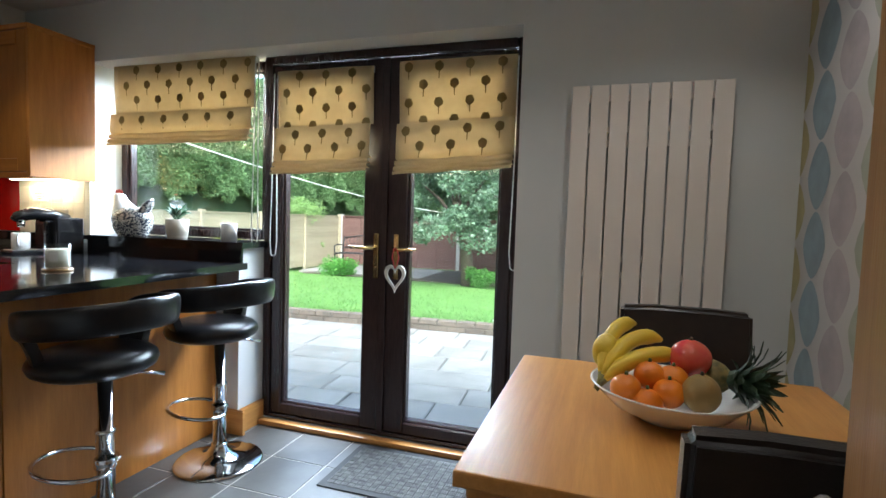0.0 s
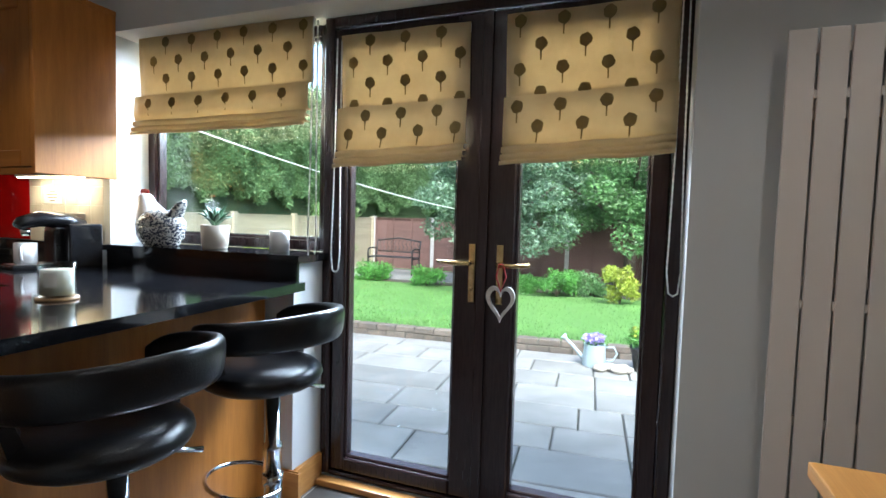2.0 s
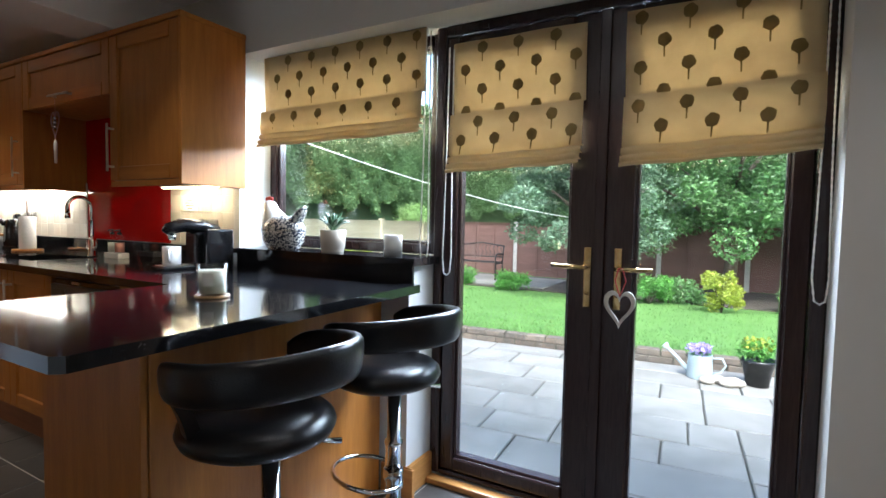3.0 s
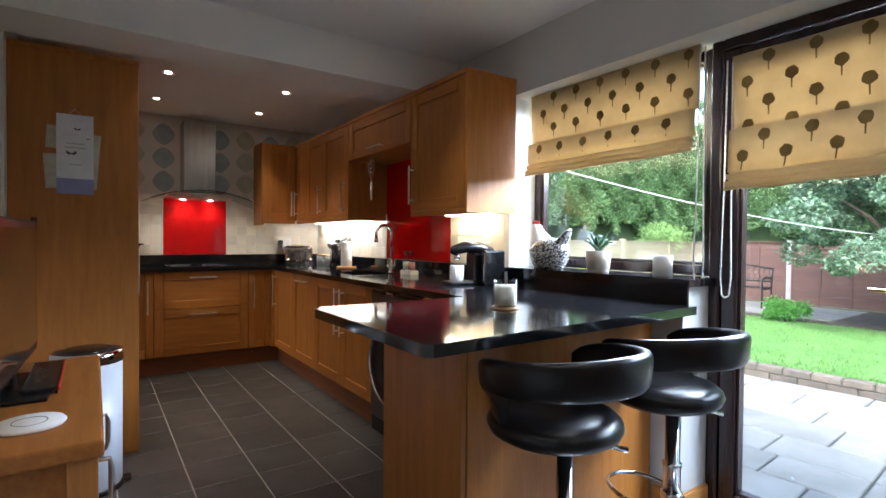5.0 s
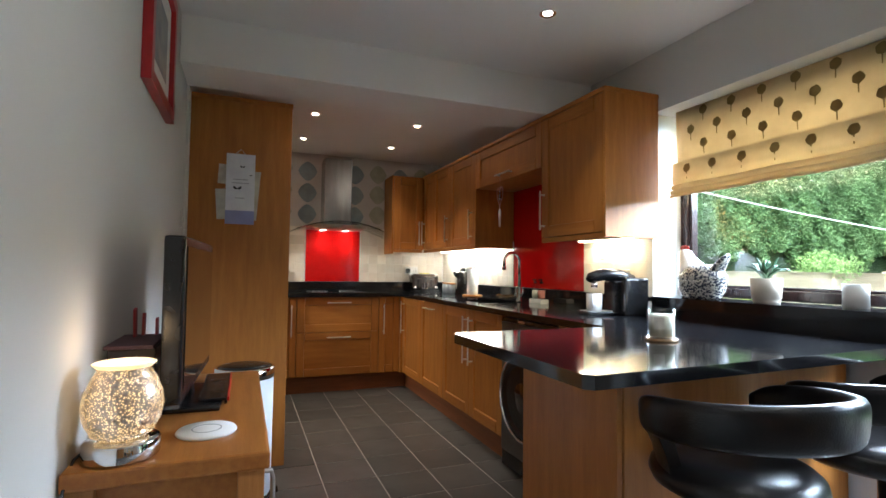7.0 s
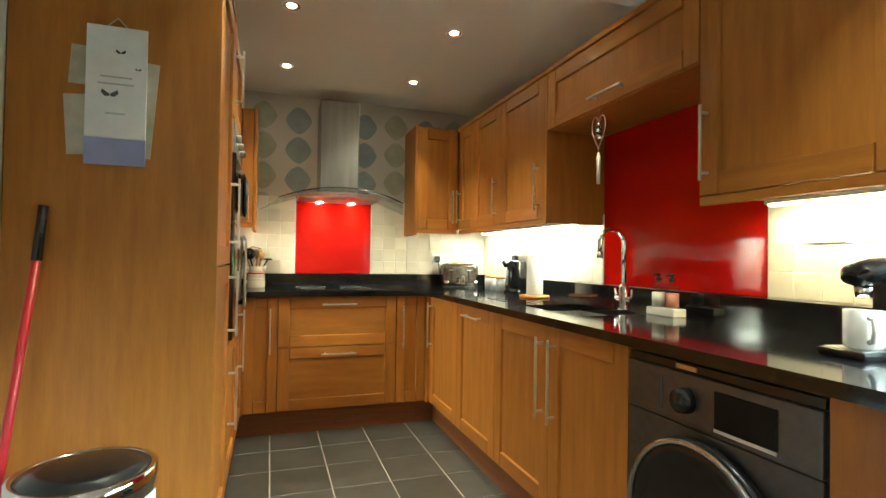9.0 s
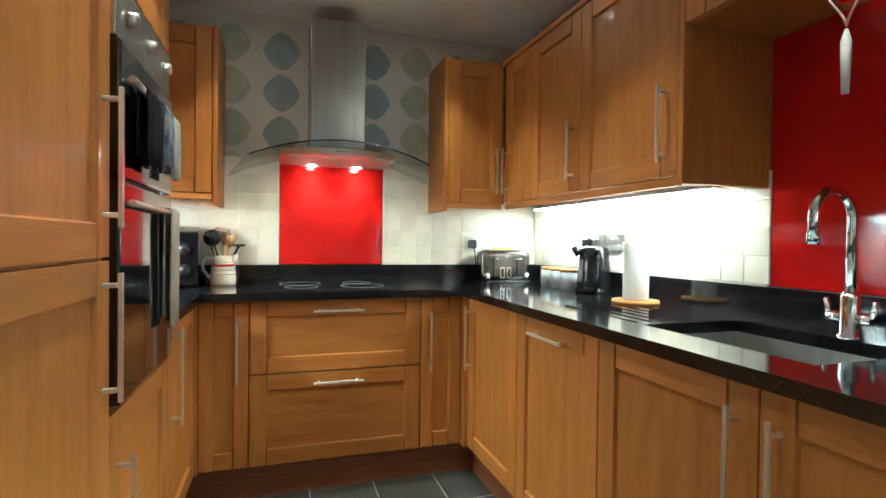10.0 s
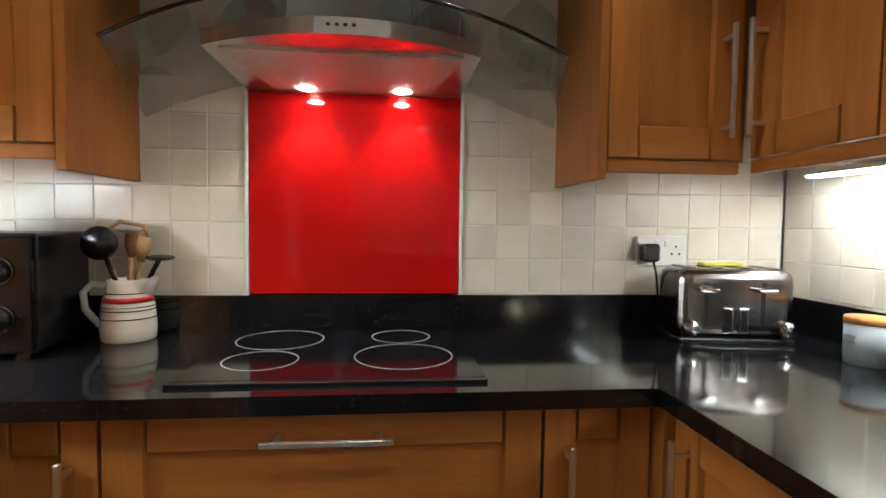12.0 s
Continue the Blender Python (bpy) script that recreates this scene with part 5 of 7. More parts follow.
cm = thing("coffee_machine", (-2.71, 2.42, TOP), "black pod coffee machine with a drip tray", "coffee machine")
part("body", bx(-2.765, -2.655, 2.37, 2.55, TOP, 1.085, 0.02, 4), BLACK, cm)
bm = bmesh.new()
tube(bm, [(-2.71, 2.50, 1.09), (-2.71, 2.42, 1.115), (-2.71, 2.33, 1.118), (-2.71, 2.27, 1.10), (-2.71, 2.255, 1.085)], [0.05, 0.056, 0.055, 0.045, 0.03], 18, flat=0.62)
part("brew_head", bm, BLACK, cm)
part("drip_tray", bx(-2.77, -2.65, 2.215, 2.37, TOP, TOP + 0.018, 0.006), BLACK, cm)
part("tray_grid", bx(-2.757, -2.663, 2.225, 2.365, TOP + 0.0182, TOP + 0.0205), STEEL, cm)
bm = bmesh.new()
lathe(bm, [(0, 0), (0.02, 0), (0.016, -0.03), (0, -0.03)], (-2.71, 2.285, 1.075), 16)
part("spout", bm, CHROME, cm)
part("water_tank", bx(-2.652, -2.60, 2.40, 2.54, TOP, 1.10, 0.012, 3), material("smoked_tank", (0.02, 0.02, 0.022), 0.08, 0, None, 10, coat=0.6), cm)


def mug(x, y, z):
    m_ = thing("mug", (x, y, z), "plain white mug on the coffee machine tray", "mug")
    bm = bmesh.new()
    lathe(bm, [(0, 0), (0.037, 0), (0.041, 0.008), (0.041, 0.09), (0.038, 0.09), (0.037, 0.01), (0, 0.01)], (x, y, z), 28)
    part("body", bm, WHITE, m_)
    bm = bmesh.new()
    tube(bm, [(x + 0.028, y - 0.028, z + 0.075), (x + 0.048, y - 0.045, z + 0.072), (x + 0.052, y - 0.049, z + 0.045), (x + 0.043, y - 0.041, z + 0.022), (x + 0.027, y - 0.027, z + 0.018)], 0.006, 8)
    part("handle", bm, WHITE, m_)


cm.rotation_euler.z = radians(-8)
mug(-2.726, 2.283, TOP + 0.021)

# tap, soap and sink side
tap = thing("kitchen_tap", (-3.80, 2.455, TOP), "chrome swan-neck mixer tap with two levers", "tap")
bm = bmesh.new()
lathe(bm, [(0, 0), (0.028, 0), (0.028, 0.006), (0.021, 0.012), (0.021, 0.10), (0.016, 0.115), (0, 0.115)], (-3.80, 2.455, TOP), 24)
part("body", bm, CHROME, tap)
bm = bmesh.new()
arc = [(-3.80, 2.455, 1.01), (-3.80, 2.455, 1.19)] + [(-3.80, 2.39 + 0.065 * math.cos(radians(a)), 1.20 + 0.065 * math.sin(radians(a))) for a in range(0, 181, 15)] + [(-3.80, 2.325, 1.15)]
tube(bm, arc, 0.0115, 12)
tube(bm, [(-3.80, 2.325, 1.165), (-3.80, 2.325, 1.135)], 0.0145, 12)
part("spout", bm, CHROME, tap)
for s in (-1, 1):
    bm = bmesh.new()
    tube(bm, [(-3.80 + s * 0.018, 2.455, 0.955), (-3.80 + s * 0.05, 2.455, 0.955)], 0.014, 12)
    tube(bm, [(-3.80 + s * 0.05, 2.455, 0.953), (-3.80 + s * 0.056, 2.452, 1.0)], [0.008, 0.005], 10)
    part("lever", bm, CHROME, tap)
caddy = whole("soap_caddy", bx(-3.64, -3.49, 2.44, 2.505, TOP, TOP + 0.032, 0.004), MATT_WHITE, "white wooden block tray beside the sink", "tray")
for x, col, lab in ((-3.605, (0.75, 0.72, 0.68), "clear pump bottle of pale hand lotion"), (-3.53, (0.62, 0.25, 0.2), "clear pump bottle of pink hand soap")):
    bt = thing("soap_bottle", (x, 2.472, TOP + 0.033), lab, "bottle", "soap bottles")
    bm = bmesh.new()
    lathe(bm, [(0, 0), (0.026, 0), (0.028, 0.004), (0.028, 0.075), (0.022, 0.092), (0.012, 0.098), (0.012, 0.108), (0, 0.108)], (x, 2.472, TOP + 0.033), 24)
    part("bottle", bm, CLEAR, bt)
    bm = bmesh.new()
    lathe(bm, [(0, 0.004), (0.025, 0.004), (0.025, 0.06), (0, 0.06)], (x, 2.472, TOP + 0.033), 20)
    part("liquid", bm, material("soap_liquid", col, 0.25, 0, None, 10), bt)
    bm = bmesh.new()
    lathe(bm, [(0, 0), (0.013, 0), (0.013, 0.012), (0.004, 0.013), (0.004, 0.022), (0.009, 0.023), (0.009, 0.029), (0, 0.03)], (x, 2.472, TOP + 0.141), 16)
    tube(bm, [(x, 2.472, TOP + 0.167), (x - 0.004, 2.447, TOP + 0.164)], 0.004, 8)
    part("pump", bm, BLACK, bt)
orn = thing("hanging_ornament", (-3.66, 2.205, 1.43), "wire heart with small bells hung from the cupboard handle", "ornament")
bm = bmesh.new()
loop = [heart_at(k) for k in range(36)]
tube(bm, [(-3.66 + 0.0028 * x, 2.2105, 1.66 - 0.0055 * -z * 0.9) for x, z in loop], 0.0028, 6, closed=True)
tube(bm, [(-3.66, 2.2105, 1.69), (-3.66, 2.2105, 1.812)], 0.0012, 5)
part("wire_heart", bm, material("rose_wire", (0.55, 0.35, 0.33), 0.3, 0.8, None, 20), orn)
bm = bmesh.new()
for z, r in ((1.675, 0.012), (1.652, 0.015), (1.628, 0.018)):
    lathe(bm, [(0, 0.02), (r * 0.5, 0.018), (r, 0), (r * 0.85, 0), (0, 0.012)], (-3.66, 2.2105, z), 14)
part("bell", bm, CHROME, orn)
bm = bmesh.new()
tube(bm, [(-3.66, 2.2105, 1.57), (-3.66, 2.2105, 1.545), (-3.66, 2.2105, 1.44)], [0.003, 0.010, 0.007], 8)
part("tassel", bm, MATT_WHITE, orn)

# worktop things
kt = thing("kettle", (-4.93, 2.50, TOP), "black jug kettle with a clear water window", "kettle")
bm = bmesh.new()
lathe(bm, [(0, 0), (0.082, 0), (0.084, 0.014), (0.074, 0.02), (0.078, 0.03), (0.07, 0.14), (0.062, 0.2), (0.05, 0.212), (0, 0.216)], (-4.93, 2.50, TOP), 36)
part("body", bm, material("kettle_plastic", (0.007, 0.007, 0.008), 0.16, 0, (0.009, 0.009, 0.01), 12, spec=0.35), kt)
bm = bmesh.new()
tube(bm, [(-4.87, 2.475, 1.095), (-4.815, 2.455, 1.10), (-4.785, 2.44, 1.06), (-4.79, 2.443, 0.99), (-4.83, 2.458, 0.945), (-4.862, 2.47, 0.94)], 0.0115, 12)
part("handle", bm, BLACK, kt)
bm = bmesh.new()
tube(bm, [(-4.965, 2.445, 1.08), (-4.985, 2.425, 1.112)], [0.022, 0.014], 12)
part("spout", bm, BLACK, kt)
bm = bmesh.new()
for k in range(5):
    a0, a1 = radians(-112 + 7 * k), radians(-112 + 7 * (k + 1))
    bm.faces.new([bm.verts.new((-4.93 + r * math.cos(a), 2.50 + r * math.sin(a), z)) for a, z, r in ((a0, 0.955, 0.0765), (a1, 0.955, 0.0765), (a1, 1.055, 0.0708), (a0, 1.055, 0.0708))])
part("water_window", bm, material("clear_gauge", (0.45, 0.47, 0.47), 0.15, 0, None, 10), kt)

TEAL_TIN = material("pale_grey_tin", (0.42, 0.46, 0.48), 0.45, 0, (0.38, 0.42, 0.44), 20)
for k, x in enumerate((-5.30, -5.19, -5.085)):
    cn = thing("storage_canister", (x, 2.48 - 0.006 * k, TOP), "pale grey round canister with a wooden lid", "canister", "three storage canisters")
    bm = bmesh.new()
    lathe(bm, [(0, 0), (0.043, 0), (0.043, 0.012), (0.0442, 0.013), (0.0442, 0.085), (0, 0.085)], (x, 2.48 - 0.006 * k, TOP), 28)
    part("tin", bm, TEAL_TIN if k < 1 else MATT_WHITE if k == 3 else material("blue_grey_tin", (0.50, 0.53, 0.55), 0.45, 0, None, 20), cn)
    bm = bmesh.new()
    lathe(bm, [(0, 0.0855), (0.045, 0.0855), (0.045, 0.097), (0.043, 0.099), (0, 0.099)], (x, 2.48 - 0.006 * k, TOP), 28)
    part("lid", bm, BEECH, cn, "pale wooden lid")
    part("name_plate", bx(x - 0.012, x + 0.012, 2.48 - 0.006 * k - 0.0455, 2.48 - 0.006 * k - 0.0435, TOP + 0.05, TOP + 0.062), WHITE, cn)

roll = thing("paper_towel_holder", (-4.53, 2.41, TOP), "white paper towel roll on a round wooden stand", "paper towel")
bm = bmesh.new()
lathe(bm, [(0, 0), (0.085, 0), (0.087, 0.006), (0.084, 0.014), (0, 0.014)], (-4.53, 2.41, TOP), 36)
part("base", bm, BEECH, roll)
bm = bmesh.new()
lathe(bm, [(0.02, 0.016), (0.046, 0.016), (0.047, 0.02), (0.047, 0.232), (0.02, 0.236), (0.02, 0.016)], (-4.53, 2.41, TOP), 32)
part("roll", bm, material("tissue", (0.78, 0.78, 0.76), 0.9, 0, (0.74, 0.74, 0.72), 60, (1, 1, 1), 0.15, 160), roll)
bm = bmesh.new()
tube(bm, [(-4.537, 2.41, TOP + 0.014), (-4.537, 2.41, 1.235), (-4.533, 2.41, 1.246), (-4.527, 2.41, 1.246), (-4.523, 2.41, 1.235), (-4.523, 2.41, TOP + 0.014)], 0.003, 8)
part("pole", bm, CHROME, roll)

toast = thing("toaster", (-5.55, 2.30, TOP), "polished steel four-slice toaster with black knobs", "toaster")
TM = Matrix.Translation((-5.555, 2.325, TOP)) @ Matrix.Rotation(radians(-9), 4, "Z")
TOAST_STEEL = material("toaster_steel", (0.17, 0.155, 0.15), 0.2, 1, (0.22, 0.20, 0.19), 30, (1, 1, 0.05))


def tpart(nm, bm, mat, label=""):
    bmesh.ops.transform(bm, matrix=TM, verts=bm.verts[:])
    return part(nm, bm, mat, toast, label)


tpart("body", bx(-0.075, 0.075, -0.14, 0.14, 0.012, 0.182, 0.034, 5), TOAST_STEEL)
tpart("base", bx(-0.076, 0.077, -0.138, 0.138, 0.0, 0.013, 0.004), BLACK)
for y in (-0.10, -0.035, 0.035, 0.10):
    tpart("slot", bx(-0.05, 0.045, y - 0.012, y + 0.012, 0.1815, 0.1835), BLACK)
for y in (-0.075, 0.06):
    tpart("lever_slot", bx(0.074, 0.0755, y - 0.005, y + 0.005, 0.04, 0.15), BLACK)
    tpart("lever", bx(0.075, 0.098, y - 0.022, y + 0.022, 0.128, 0.137, 0.003), CHROME)
for y in (-0.022, 0.015):
    tpart("button", bx(0.0745, 0.079, y - 0.012, y + 0.012, 0.025, 0.088, 0.002), CHROME)
    tpart("button_face", bx(0.079, 0.0805, y - 0.007, y + 0.007, 0.032, 0.082), BLACK)
for y in (-0.112, 0.112):
    bm = bmesh.new()
    lathe(bm, [(0, 0), (0.021, 0), (0.019, 0.016), (0.013, 0.022), (0, 0.022)], (0, 0, 0), 20)
    turned(bm, (0.075, y, 0.038), FACE_E)
    k_ = tpart("knob", bm, CHROME)
whole("yellow_tongs", bx(-5.60, -5.57, 2.28, 2.39, TOP + 0.184, TOP + 0.192, 0.003), material("yellow_plastic", (0.65, 0.55, 0.05), 0.5, 0, None, 20), "small yellow plastic tongs on the toaster", "tongs")


def socket(axis, a, z, where, label, plug, two=True, dark=False):
    """A double socket on the west (x) or north (y) wall."""
    s = thing("power_socket", (where if axis == "x" else a, a if axis == "x" else where, z - 0.04), label, "socket")
    mt = Matrix(((0, 0, 1, where), (1, 0, 0, a), (0, 1, 0, z), (0, 0, 0, 1))) if axis == "x" else Matrix(((1, 0, 0, a), (0, 0, -1, where), (0, 1, 0, z), (0, 0, 0, 1)))

    def sub(nm, mat, *q, bevel=0.0015):
        bm = bx(*q, bevel, 1)
        bmesh.ops.transform(bm, matrix=mt, verts=bm.verts[:])
        part(nm, bm, mat, s)

    sub("plate", STEEL if dark else MATT_WHITE, -0.072, 0.072, -0.042, 0.042, 0.0005, 0.008, bevel=0.003)
    for u in (-0.014, 0.014):
        sub("switch", WHITE, u - 0.006, u + 0.006, 0.012, 0.030, 0.008, 0.012)
    for u in (-0.042, 0.042):
        for du, dv in ((0, 0.012), (-0.011, -0.008), (0.011, -0.008)):
            sub("pin_hole", BLACK, u + du - 0.003, u + du + 0.003, dv - 0.003, dv + 0.003, 0.0078, 0.0086, bevel=0.0004)
    if plug:
        sub("plug", BLACK, -0.066, -0.02, -0.028, 0.02, 0.0088, 0.045, bevel=0.006)
    return s


socket("x", 2.215, 1.122, WEST + 0.019, "white double wall socket with a black plug in it", True)
socket("y", -5.03, 1.135, NORTH - 0.017, "brushed steel double socket with black kettle plug", True, True, True)
socket("y", -4.885, 1.135, NORTH - 0.017, "brushed steel switched socket by the kettle", False, True, True)
socket("y", -2.86, 1.105, NORTH - 0.017, "brushed steel double socket behind the coffee machine", False, True, True)
bm = bmesh.new()
tube(bm, [(WEST + 0.05, 2.18, 1.10), (WEST + 0.06, 2.185, 1.06), (WEST + 0.05, 2.20, 0.97), (WEST + 0.055, 2.215, 0.92)], 0.0035, 6)
whole("toaster_cable", bm, BLACK, "thin black cable from the socket to the toaster", "cable")
bm = bmesh.new()
tube(bm, [(-5.07, NORTH - 0.06, 1.11), (-5.068, NORTH - 0.07, 1.03), (-5.05, NORTH - 0.06, 0.95), (-5.0, NORTH - 0.07, 0.915)], 0.0035, 6)
whole("kettle_cable", bm, BLACK, "thin black cable from the socket to the kettle", "cable")
sg = thing("wall_sign", (-3.02, NORTH - 0.02, 1.19), "small cream plaque with lines of writing on the tiles", "sign")
part("plaque", bx(-3.085, -2.955, NORTH - 0.023, NORTH - 0.018, 1.19, 1.265, 0.002, 1), MATT_WHITE, sg)
for k, w in enumerate((0.05, 0.085, 0.07, 0.04)):
    part("text_line", bx(-3.02 - w / 2, -3.02 + w / 2, NORTH - 0.0245, NORTH - 0.0232, 1.248 - k * 0.015, 1.254 - k * 0.015), material("sign_ink", (0.25, 0.22, 0.18), 0.8, 0, None, 10), sg)

jug = thing("utensil_jug", (-5.60, 0.855, TOP), "cream pottery jug with red and black bands", "jug")
JC = (-5.60, 0.855, TOP)
bm = bmesh.new()
lathe(bm, [(0, 0), (0.054, 0), (0.058, 0.004), (0.060, 0.03), (0.056, 0.085), (0.045, 0.115), (0.043, 0.145), (0.040, 0.145), (0.04, 0.115), (0.05, 0.02), (0, 0.012)], JC, 36)
part("body", bm, material("cream_glaze", (0.74, 0.70, 0.60), 0.2, 0, (0.70, 0.66, 0.56), 15, coat=0.4), jug)
for z, r, t_, mt_ in ((0.098, 0.0520, 0.012, REDG), (0.082, 0.0568, 0.0016, BLACK), (0.074, 0.0575, 0.0016, BLACK), (0.055, 0.0590, 0.0016, BLACK), (0.113, 0.0462, 0.0016, BLACK)):
    bm = bmesh.new()
    lathe(bm, [(r - 0.002, -t_ / 2), (r + 0.0012 + t_ * 0.1, -t_ / 2), (r + 0.0012 - t_ * 0.12, t_ / 2), (r - 0.004, t_ / 2), (r - 0.002, -t_ / 2)], (JC[0], JC[1], JC[2] + z), 36)
    part("band", bm, mt_, jug)
bm = bmesh.new()
tube(bm, [(-5.59, 0.811, 1.035), (-5.585, 0.783, 1.04), (-5.58, 0.765, 1.02), (-5.582, 0.768, 0.98), (-5.588, 0.798, 0.94)], 0.0075, 10)
part("handle", bm, MATT_WHITE, jug)
bm = bmesh.new()
tube(bm, [(-5.60, 0.893, 1.025), (-5.60, 0.908, 1.043), (-5.60, 0.921, 1.055)], [0.02, 0.013, 0.004], 10)
part("lip", bm, MATT_WHITE, jug)
SPOON = wood("utensil_wood", (0.42, 0.25, 0.10), (0.30, 0.16, 0.06), (8, 8, 1))


def utensil(kind, tip, head, mat, label):
    u = thing("utensil", (JC[0], JC[1], TOP + 0.02), label, "kitchen utensil", "utensils in the jug")
    bm = bmesh.new()
    base = Vector((JC[0] - (tip[0] - JC[0]) * 0.15, JC[1] - (tip[1] - JC[1]) * 0.25, TOP + 0.02))
    t = Vector(tip)
    tube(bm, [base, base.lerp(t, 0.5), t], [0.0055, 0.005, 0.006], 8)
    if kind == "ladle":
        ball(bm, t + Vector((0.01, 0, 0.01)), 0.04, (0.6, 1, 1), 18)
    elif kind == "flat":
        tube(bm, [t, t + (t - base).normalized() * 0.03, t + (t - base).normalized() * 0.06], [0.008, 0.018, 0.016], 10, flat=0.3)
    elif kind == "disc":
        ball(bm, t, 0.032, (1, 1, 0.25), 16)
    elif kind == "loop":
        tube(bm, [t, t + Vector((0, -0.02, 0.05)), t + Vector((0, 0.03, 0.085)), t + Vector((0, 0.085, 0.075)), t + Vector((0, 0.10, 0.03))], [0.005, 0.006, 0.005, 0.005, 0.003], 8)
    part("tool", bm, mat, u)


utensil("ladle", (-5.580, 0.808, 1.125), 0, BLACK, "black plastic ladle standing in the jug")
utensil("flat", (-5.610, 0.858, 1.10), 0, SPOON, "flat wooden spatula standing in the jug")
utensil("flat", (-5.600, 0.883, 1.09), 0, SPOON, "dark wooden spoon standing in the jug")
utensil("disc", (-5.620, 0.848, 1.165), 0, STEEL, "steel slotted skimmer standing in the jug")
utensil("disc", (-5.600, 0.928, 1.10), 0, BLACK, "black slotted spoon leaning out of the jug")
utensil("loop", (-5.630, 0.793, 1.10), 0, SPOON, "bamboo strainer handle behind the utensils")

mw = thing("microwave", (-5.52, 0.55, TOP), "black microwave oven with two dials on the worktop", "microwave")
MW = Matrix.Translation((-5.345, 0.305, TOP)) @ Matrix.Rotation(radians(100), 4, "Z")


def mpart(nm, bm, mat, owner, label=""):
    """The front looks along -y in the oven's own axes, the dials at its x end."""
    bmesh.ops.transform(bm, matrix=MW, verts=bm.verts[:])
    return part(nm, bm, mat, owner, label)


MW_GLASS = material("smoked_oven_glass", (0.004, 0.004, 0.005), 0.08, 0, (0.005, 0.005, 0.006), 5, spec=0.16)
mpart("case", bx(0, 0.47, 0.0, 0.27, 0.012, 0.255, 0.006), BLACK, mw)
mpart("door", bx(0.004, 0.35, -0.016, 0.0, 0.018, 0.25, 0.004), MW_GLASS, mw)
mpart("control_panel", bx(0.353, 0.466, -0.014, 0.0, 0.018, 0.25, 0.003), MW_GLASS, mw)
for z in (0.18, 0.085):
    bm = bmesh.new()
    lathe(bm, [(0, 0), (0.024, 0), (0.021, 0.018), (0, 0.019)], (0, 0, 0), 20)
    dial = mpart("dial", turned(bm, (0.41, -0.014, z), FACE_S), BLACK, mw)
    bm = bmesh.new()
    lathe(bm, [(0.0245, 0), (0.027, 0), (0.027, 0.003), (0.0245, 0.003), (0.0245, 0)], (0, 0, 0), 24)
    mpart("ring", turned(bm, (0.41, -0.0145, z), FACE_S), DARK_STEEL, dial)
for x in (0.02, 0.42):
    for y in (0.02, 0.22):
        mpart("foot", bx(x, x + 0.025, y, y + 0.025, 0.0, 0.012), BLACK, mw)
rd = thing("radio", (-5.42, 0.50, TOP + 0.256), "white tabletop radio with a small blue display", "radio")
mpart("case", bx(0.20, 0.355, 0.03, 0.09, 0.256, 0.325, 0.006), WHITE, rd)
mpart("front", bx(0.205, 0.35, 0.0268, 0.0298, 0.268, 0.321, 0.001), MW_GLASS, rd)
mpart("display", bx(0.295, 0.335, 0.0256, 0.0266, 0.285, 0.308), material("blue_display", (0.02, 0.10, 0.42), 0.3, 0, (0.03, 0.14, 0.5), 60), rd, "blue display")


def towel(x0, x1, z, drop_f, drop_b, mat, label, seed):
    t = thing("tea_towel", ((x0 + x1) / 2, SF + 0.06, z - drop_f), label, "tea towel", "tea towels on the oven handles")
    bm = bmesh.new()
    prof = [(SF + 0.0155, z - drop_b), (SF + 0.016, z - drop_b * 0.5), (SF + 0.018, z), (SF + 0.025, z + 0.0115), (SF + 0.035, z + 0.0115), (SF + 0.041, z), (SF + 0.041, z - drop_f * 0.4), (SF + 0.040, z - drop_f * 0.75), (SF + 0.041, z - drop_f)]
    rows = [[bm.verts.new((x0 + (x1 - x0) * i / 12, y + (0.004 * math.sin(i * 1.3 + seed) * (1 if k > 5 else 0.1)), zz + 0.004 * math.sin(i + seed))) for i in range(13)] for k, (y, zz) in enumerate(prof)]
    for a, b in zip(rows, rows[1:]):
        for i in range(12):
            bm.faces.new((a[i], a[i + 1], b[i + 1], b[i])).smooth = True
    ob = part("cloth", bm, mat, t)
    ob.modifiers.new("thickness", "SOLIDIFY").thickness = 0.004


towel(-4.63, -4.525, 1.472, 0.17, 0.15, TEA, "grey and white patterned tea towel over the oven handle", 1)
towel(-4.515, -4.42, 1.472, 0.15, 0.14, TEA_BLUE, "navy patterned tea towel over the oven handle", 2)
towel(-4.41, -4.25, 1.472, 0.17, 0.15, TEA_BLACK, "black tea towel over the upper oven handle", 4)
towel(-4.63, -4.53, 1.205, 0.33, 0.3, TEA_CREAM, "cream woven tea towel over the lower oven handle", 3)

# ---- beside the tall unit ----
cal = thing("hanging_calendar", (-3.584, 0.51, 1.37), "white slim calendar with butterflies and a lilac foot", "calendar")
PAPER_W = material("calendar_paper", (0.76, 0.77, 0.82), 0.7, 0, (0.71, 0.71, 0.78), 25)
NOTE = material("note_cream_paper", (0.55, 0.53, 0.46), 0.75, 0, (0.42, 0.39, 0.33), 18)
part("sheet", bx(-3.583, -3.578, 0.44, 0.592, 1.452, 1.773), PAPER_W, cal)
part("foot_band", bx(-3.583, -3.578, 0.44, 0.592, 1.375, 1.4515), material("lilac_card", (0.30, 0.32, 0.58), 0.7, 0, None, 20), cal)
INK = material("butterfly_ink", (0.06, 0.06, 0.07), 0.8, 0, None, 20)
